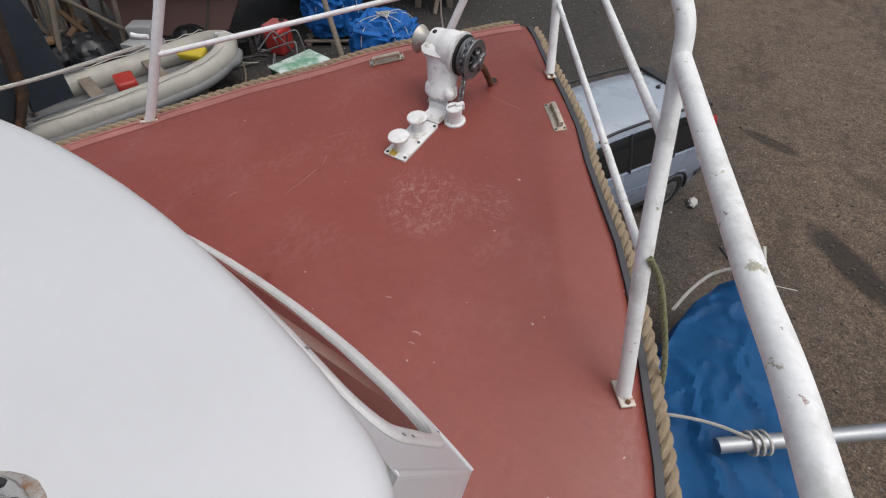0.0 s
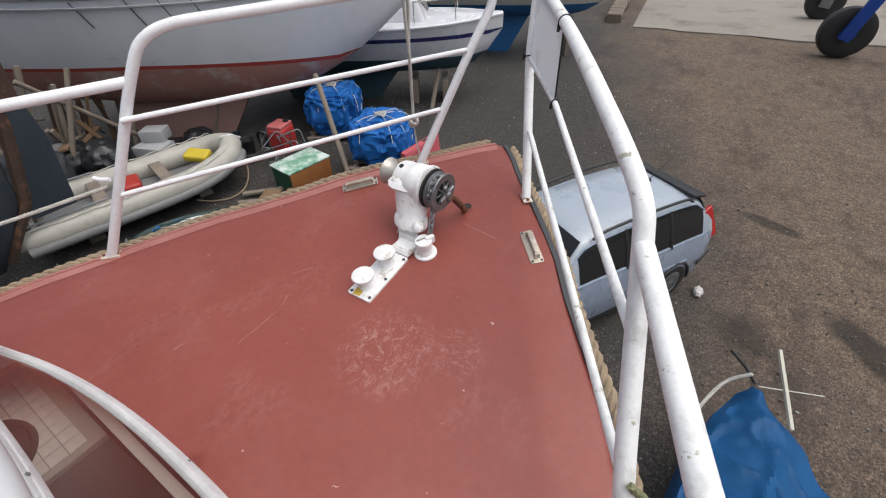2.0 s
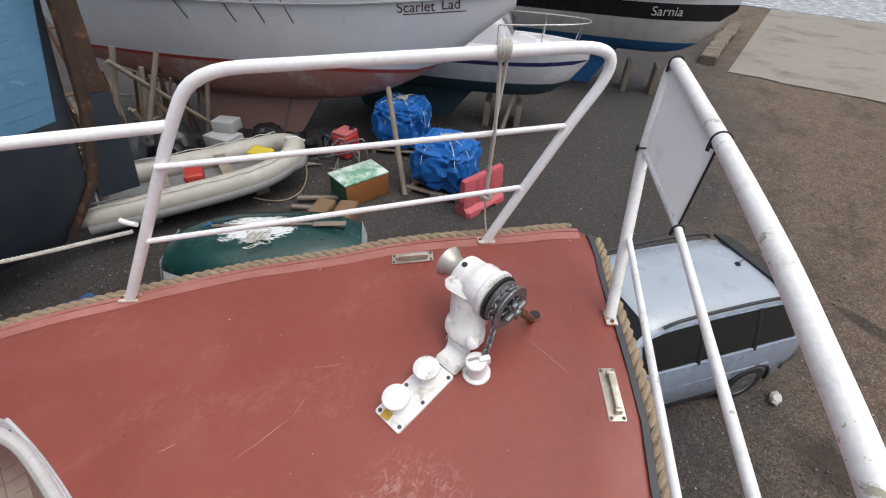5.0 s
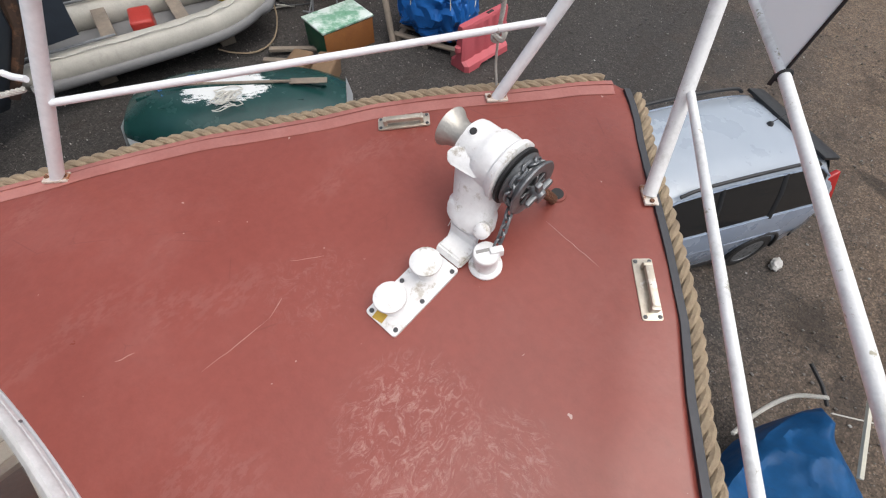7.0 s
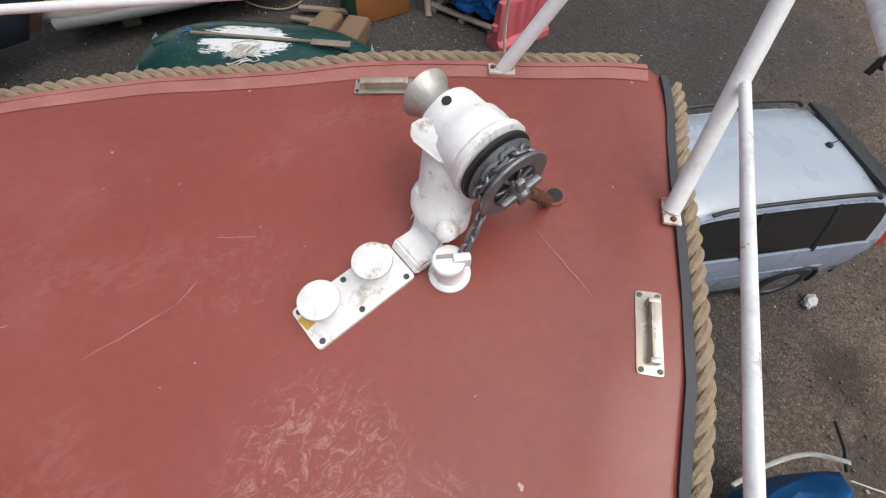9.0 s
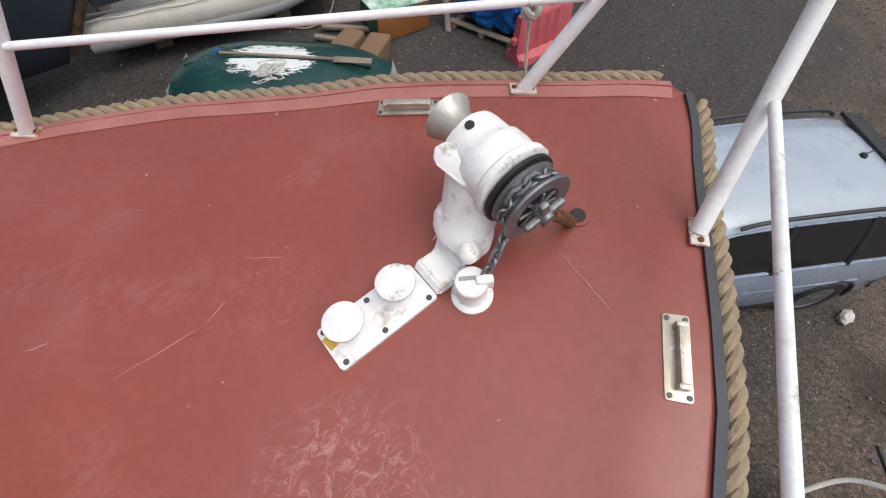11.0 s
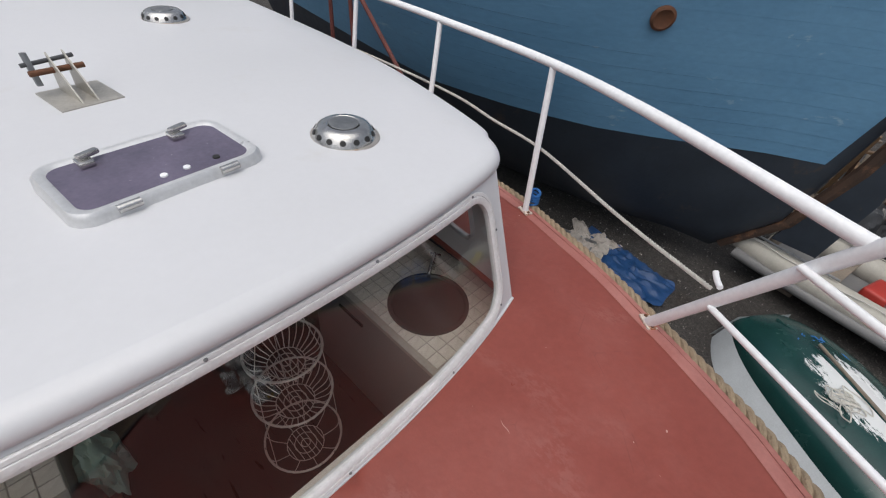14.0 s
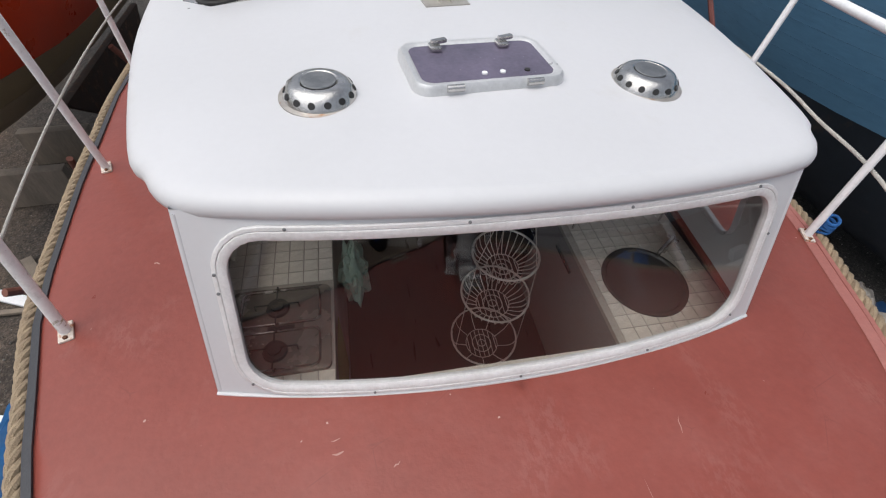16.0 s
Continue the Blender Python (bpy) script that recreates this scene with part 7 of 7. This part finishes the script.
for i in range(41):
    y = 4.02 * i / 40
    w_, zb, zs_ = interp(y, WID), interp(y, BELT), interp(y, SILL)
    ring = [(-w_ * 0.93, zs_), (-w_ * 0.98, zs_ + 0.08), (-w_, (zs_ + zb) / 2), (-w_ * 0.985, zb - 0.1), (-w_ * 0.95, zb), (-w_ * 0.5, zb + 0.03), (0, zb + 0.04)]
    ring += [(-x, z) for x, z in ring[:-1][::-1]]
    rr.append([Vector((x, y, z)) for x, z in ring])
part("body", loft(rr, True, True, True), MAT_CAR, car, sharp=35)
ROOFZ = [(0.08, 0.93), (0.2, 1.1), (0.42, 1.36), (0.55, 1.42), (0.9, 1.445), (1.6, 1.45), (2.2, 1.42), (2.45, 1.38), (3.05, 0.95)]


def cabin_ring(y, inset=0.0):
    zt = interp(y, ROOFZ) - inset
    zb = interp(y, BELT) - 0.02
    f = max(0.02, min(1, (zt - zb) / 0.48))
    wb = interp(y, WID) * 0.955
    wt = wb - 0.20 * f
    ring = [(-wb, zb), (-wb + 0.10 * f, zb + (zt - zb) * 0.55), (-wt - 0.012, zt - 0.06 * f), (-wt + 0.05, zt - 0.012 * f), (-wt * 0.5, zt + 0.012), (0, zt + 0.018)]
    ring += [(-x, z) for x, z in ring[:-1][::-1]]
    return [Vector((x, y, z)) for x, z in ring]


ys = [0.08, 0.14, 0.2, 0.3, 0.42, 0.5, 0.55, 0.7, 0.9, 1.2, 1.6, 1.9, 2.2, 2.35, 2.45, 2.6, 2.8, 3.0, 3.05]
part("roof_shell", loft([cabin_ring(y) for y in ys], False, False, False), MAT_CARROOF, car, sharp=35)


def glass_patch(y0, y1, z0f, z1f, side, name="side_window"):
    """A window set 4 mm proud of the cabin's flank, between two stations."""
    rows = []
    for i in range(7):
        y = y0 + (y1 - y0) * i / 6
        a, b, c = cabin_ring(y)[:3]
        lo, hi = a.lerp(b, z0f / 0.55) if z0f < 0.55 else b, b.lerp(c, (z1f - 0.55) / 0.45)
        mid = b
        row = []
        for p in (lo, mid, hi):
            q = p + Vector((-0.006, 0, 0.003))
            row.append(Vector((q.x * (-1 if side > 0 else 1), q.y, q.z)))
        rows.append(row)
    part(name, loft(rows, False), MAT_CARGLASS, car)


for side in (-1, 1):
    for y0, y1 in ((0.40, 1.02), (1.028, 1.80), (1.808, 2.54)):
        glass_patch(y0, y1, 0.06, 0.95, side)
    for f_, nm in ((0.985, "window_trim"), (0.02, "waist_trim")):
        edge_ = []
        for i in range(15):
            a_, b_, c_ = cabin_ring(0.36 + (2.62 - 0.36) * i / 14)[:3]
            q_ = a_.lerp(b_, f_ / 0.55) if f_ < 0.55 else b_.lerp(c_, (f_ - 0.55) / 0.45)
            edge_.append(Vector(((q_.x - 0.008) * -side, q_.y, q_.z + 0.002)))
        part(nm, tube(edge_, 0.011, 6), MAT_CAR, car)
    for y_ in (1.024, 1.804):
        a_, b_, c_ = cabin_ring(y_)[:3]
        part("door_pillar", tube([Vector(((p_.x - 0.007) * -side, y_, p_.z)) for p_ in (a_, b_, c_)], 0.03, 6, flat=0.4), MAT_TRIMBLK, car, "black door pillar")
    part("roof_bar", tube(spline([(side * 0.60, 0.62, 1.41), (side * 0.60, 0.8, 1.475), (side * 0.605, 1.5, 1.49), (side * 0.6, 2.1, 1.46), (side * 0.595, 2.3, 1.40)], 6), 0.018, 8), MAT_TRIMBLK, car, "black roof bar")
    part("door_strip", box((0.012, 2.3, 0.05), pose(side * 0.812, 1.75, 0.62), 0.004), MAT_CAR, car)
    part("sill_trim", box((0.02, 2.2, 0.09), pose(side * 0.795, 1.9, 0.26), 0.008), MAT_TRIMBLK, car)
    part("tail_light", box((0.06, 0.17, 0.46), pose(side * 0.68, 0.2, 1.02, -22, -side * 16, 0), 0.02, 3), MAT_TAIL, car, "tall red tail light")
    part("bumper_strip", box((0.02, 0.4, 0.06), pose(side * 0.775, 0.16, 0.5, 0, 0, -side * 16), 0.008), MAT_TRIMBLK, car)
    for yy in (0.78, 3.22):
        wm = pose(side * 0.73, yy, 0.295, 0, 90 * side, 0)
        wheel = part("wheel", lathe([(0.19, -0.08), (0.27, -0.085), (0.295, -0.06), (0.297, 0.06), (0.27, 0.088), (0.2, 0.09), (0.19, 0.08)], 32, wm), MAT_BLACK, car, "black tyre")
        part("rim", lathe([(0.19, 0.082), (0.18, 0.088), (0.165, 0.07), (0.06, 0.082), (0.05, 0.09), (0, 0.09)], 28, wm), MAT_GALV, wheel, "silver wheel trim")
        for k in range(9):
            part("rim_slot", box((0.05, 0.03, 0.006), wm @ pose(0, 0, 0, 0, 0, 40 * k) @ pose(0.115, 0, 0.079), 0.004), MAT_BLACK, wheel)
        part("wheel_arch", tube([Vector((side * 0.812, yy + 0.335 * math.cos(q), 0.295 + 0.335 * math.sin(q))) for q in (math.pi * k / 14 for k in range(15))], 0.02, 6), MAT_TRIMBLK, car)
bm = loft([[Vector((s * (0.60 - 0.02 * j), 0.13 + 0.095 * j - 0.012, 1.03 + 0.115 * j + 0.012)) for s in (-1, -0.5, 0, 0.5, 1)] for j in range(4)], False)
part("rear_window", bm, MAT_CARGLASS, car)
part("spoiler", box((1.16, 0.27, 0.035), pose(0, 0.46, 1.425, 12, 0, 0), 0.012), MAT_TRIMBLK, car, "black rear spoiler")
part("rear_bumper", box((1.36, 0.18, 0.26), pose(0, 0.05, 0.48), 0.06, 3), MAT_CAR, car)
part("windscreen", loft([[Vector((s * (0.56 + 0.055 * j), 2.46 + 0.19 * j, 1.385 - 0.135 * j + 0.012)) for s in (-1, -0.5, 0, 0.5, 1)] for j in range(4)], False), MAT_CARGLASS, car)
part("aerial_base", lathe([(0.035, 0), (0.03, 0.02), (0.012, 0.035), (0, 0.035)], 12, pose(0.0, 0.78, 1.455)), MAT_TRIMBLK, car)
part("aerial", tube([(0, 0.78, 1.48), (0, 0.62, 1.58), (0, 0.45, 1.68)], 0.005, 5), MAT_TRIMBLK, car)
car.matrix_basis = pose(0.98, 6.88, 0, 0, 0, 150) @ Matrix.Diagonal((0.97, 0.95, 1.05, 1))
rg = thing("plastic_rag", "scrap of dirty white plastic on the ground", "litter", (1.68, 6.2, 0.0))
bm = bmesh.new()
bmesh.ops.create_icosphere(bm, subdivisions=3, radius=1)
for v in bm.verts:
    k = 1 + crumple(v.co + Vector((3, 3, 0)), 2.5, 0.35)
    v.co = Vector((1.68 + v.co.x * 0.06 * k, 6.2 + v.co.y * 0.10 * k, max(0.01, 0.05 + v.co.z * 0.06 * k)))
part("scrap", bm, mat("dirty_white_plastic", (0.55, 0.54, 0.52), (0.4, 0.39, 0.37), 9, 0.6), rg, sharp=25)

# ---- boat hoist by the slipway ----
hoist = thing("boat_hoist", "blue steel boat hoist on big rubber wheels", "boat hoist", (3.6, 20.3, 0))
MAT_HOIST = mat("blue_steel_paint", (0.012, 0.07, 0.36), (0.01, 0.055, 0.28), 3, 0.4, bump=0.1)
for x, y, r in ((3.55, 20.45, 0.76), (3.1, 26.4, 0.70)):
    wm = pose(x, y, r, 90, 0, 12)
    wheel = part("wheel", lathe([(r * 0.45, -0.2), (r * 0.8, -0.24), (r * 0.97, -0.17), (r, 0), (r * 0.97, 0.17), (r * 0.8, 0.24), (r * 0.45, 0.2)], 36, wm), MAT_BLACK, hoist, "large black rubber tyre")
    part("rim", lathe([(r * 0.46, 0.19), (r * 0.4, 0.14), (r * 0.15, 0.2), (0, 0.2)], 24, wm), MAT_DARKSTEEL, wheel)
part("leg", box((0.34, 0.26, 2.4), pose(3.85, 20.1, 1.75, 0, 16, 0), 0.03), MAT_HOIST, hoist, "blue wheel fork")
part("leg", box((0.55, 0.55, 3.0), pose(4.45, 20.4, 4.3), 0.03), MAT_HOIST, hoist)
part("side_beam", box((9.0, 0.6, 0.6), pose(8.5, 20.9, 3.35, 0, 0, 4), 0.04), MAT_HOIST, hoist, "blue steel beam")
part("axle_plate", lathe([(0.2, -0.03), (0.2, 0.03), (0.14, 0.05), (0, 0.05)], 20, pose(3.6, 20.16, 0.76, 90, 0, 12)), MAT_HOIST, hoist)
part("leg", box((0.4, 0.26, 2.8), pose(3.3, 26.1, 1.9, 0, 8, 0), 0.03), MAT_GALV, hoist, "grey wheel fork")

# ---- rubble walls by the shore ----
MAT_STONE = mat("brown_rubble_stone", (0.2, 0.165, 0.125), (0.11, 0.09, 0.07), 2.5, 0.85, bump=0.6, bscale=14)


def rubble(x0, y0, x1, y1, h, seed, label):
    w = thing("rubble_wall", label, "stone wall", (x0, y0, 0), kind="structure")
    random.seed(seed)
    d = Vector((x1 - x0, y1 - y0, 0))
    L, yaw = d.length, math.degrees(math.atan2(d.y, d.x))
    part("core", box((L, 0.5, h * 0.96), pose((x0 + x1) / 2, (y0 + y1) / 2, h * 0.48, 0, 0, yaw)), MAT_STONE, w)
    z, row = 0.0, 0
    while z < h - 0.05 and row < 6:
        hh, s = random.uniform(0.25, 0.4), 0.0
        while s < L:
            ww = random.uniform(0.35, 0.8)
            bm = box((ww * 0.95, 0.66, hh * 0.93), pose(x0, y0, 0, 0, 0, yaw) @ pose(s + ww / 2, random.uniform(-0.06, 0.06), z + hh / 2, random.uniform(-4, 4), random.uniform(-4, 4), random.uniform(-4, 4)), 0.06, 1)
            part("stone", bm, MAT_STONE, w, sharp=30)
            s += ww
        z += hh
        row += 1
    return w


rubble(6.2, 30.5, 16, 31.5, 1.5, 5, "brown rubble stone wall beside the slipway")
rubble(-4.3, 22.2, -5.9, 31.5, 0.34, 6, "low broken rubble wall along the slipway")
bank = thing("grass_bank", "dark green overgrown bank behind the slipway", "bank", (4, 33, 0), kind="stuff")
bm = bmesh.new()
random.seed(9)
for k in range(900):
    p = Vector((random.uniform(1.5, 16), random.uniform(39.5, 42.5), random.uniform(0.1, 1.1)))
    bmesh.ops.create_cone(bm, segments=3, radius1=random.uniform(0.05, 0.16), radius2=0.0, depth=random.uniform(0.2, 0.5), matrix=Matrix.Translation(p) @ pose(0, 0, 0, random.uniform(-40, 40), random.uniform(-40, 40), 0))
part("scrub", bm, mat("dark_scrub", (0.045, 0.06, 0.03), (0.03, 0.04, 0.02), 3, 0.9), bank, smooth=False)

# ---- starboard neighbour: orange boat on steel stands ----
MAT_ORANGE = mat("orange_gelcoat", (0.62, 0.055, 0.015), (0.55, 0.045, 0.012), 2, 0.3)
MAT_TAN = mat("tan_rubber_band", (0.30, 0.22, 0.12), (0.22, 0.16, 0.09), 3, 0.6, bump=0.2)
ob_, ospec = cruiser("lifeboat", "orange boat with a broad tan rubbing band", 8.0,
                     (("bottom", None, 1.75, mat("brown_bottom", (0.33, 0.25, 0.16), (0.25, 0.19, 0.12), 2, 0.6, bump=0.2)), ("band", 1.753, 2.05, MAT_TAN), ("side_panel", 2.053, None, MAT_ORANGE)),
                     [(0, 0.1), (0.6, 0.8), (1.6, 1.35), (3, 1.6), (8, 1.6)], [(0, 1.7), (0.5, 1.45), (1.5, 1.25), (4, 1.15), (8, 1.15)], [(0, 3.1), (3, 2.95), (8, 2.9)], 0.4, 0.0, MAT_DARKRUST)
place(ob_, 4.8, -2.3, 0, 180)
stand = thing("steel_stand", "rusty red-brown steel tube boat stand", "boat stand", (3.0, -1.5, 0))
for a, b in (((3.5, -3.5, 1.35), (2.35, -0.95, 0.75)), ((3.3, -2.4, 1.1), (2.35, -0.9, 0.7)), ((2.35, -0.95, 0.75), (2.2, -0.4, 0.0)), ((3.6, -3.2, 1.3), (3.9, -3.6, 0)), ((3.9, -8.0, 2.2), (3.7, -8.0, 0)), ((3.2, -2.0, 0), (2.9, -3.5, 1.2)), ((2.5, -2.6, 0.0), (3.3, -1.2, 1.5)), ((2.45, -3.4, 0.9), (3.6, -0.9, 0.6)), ((2.6, -5.2, 0), (3.3, -4.6, 1.9))):
    part("tube", tube([a, b], 0.035, 8), mat("red_oxide_steel", (0.22, 0.075, 0.05), (0.14, 0.055, 0.04), 8, 0.65, bump=0.3) if "red_oxide_steel" not in bpy.data.materials else bpy.data.materials["red_oxide_steel"], stand)
random.seed(21)
for k in range(34):
    x, y = random.uniform(2.3, 4.6), random.uniform(-6.5, 0.6)
    tagged(part("timber", box((random.uniform(0.06, 0.14), random.uniform(0.4, 1.3), 0.04), pose(x, y, 0.05, 0, 0, random.uniform(0, 180)), 0.005), MAT_WOOD if k % 3 else MAT_WHITE), "loose offcut of timber on the dark gravel", "timber", "starboard offcuts")

# ---- loose stones on the gravel near the boat ----
random.seed(33)
me = bpy.data.meshes.new("pebbles")
verts, faces = [], []
for k in range(9000):
    x, y = random.uniform(-9, 7), random.uniform(-2, 14)
    if abs(x) < 1.5 and y < 2.5:
        continue
    r = random.choice((0.007, 0.009, 0.012, 0.017)) * random.uniform(0.7, 1.4)
    b = len(verts)
    ph = random.uniform(0, 3)
    verts += [(x + r * math.cos(ph + q * 1.571), y + r * math.sin(ph + q * 1.571) * 0.8, 0.012 + r * 0.1) for q in range(4)] + [(x + r * 0.2, y, 0.015 + r * 0.6), (x, y, -0.02)]
    faces += [(b, b + 1, b + 4), (b + 1, b + 2, b + 4), (b + 2, b + 3, b + 4), (b + 3, b, b + 4), (b + 1, b, b + 5), (b + 2, b + 1, b + 5), (b + 3, b + 2, b + 5), (b, b + 3, b + 5)]
me.from_pydata(verts, [], faces)
peb = mat("yard_pebble", (0.15, 0.14, 0.13), (0.1, 0.095, 0.09), 20, 0.85)
gi = peb.node_tree.nodes.new("ShaderNodeNewGeometry")
pb = peb.node_tree.nodes["Principled BSDF"]
peb.node_tree.links.new(ramp(peb.node_tree, gi.outputs["Random Per Island"], [(0.0, (0.1, 0.09, 0.08)), (0.6, (0.18, 0.165, 0.15)), (0.93, (0.26, 0.25, 0.23)), (1.0, (0.5, 0.49, 0.46))]), pb.inputs["Base Color"])
me.materials.append(peb)
tagged(new("pebbles", me), "small loose grey stones scattered over the gravel", "gravel", kind="stuff")
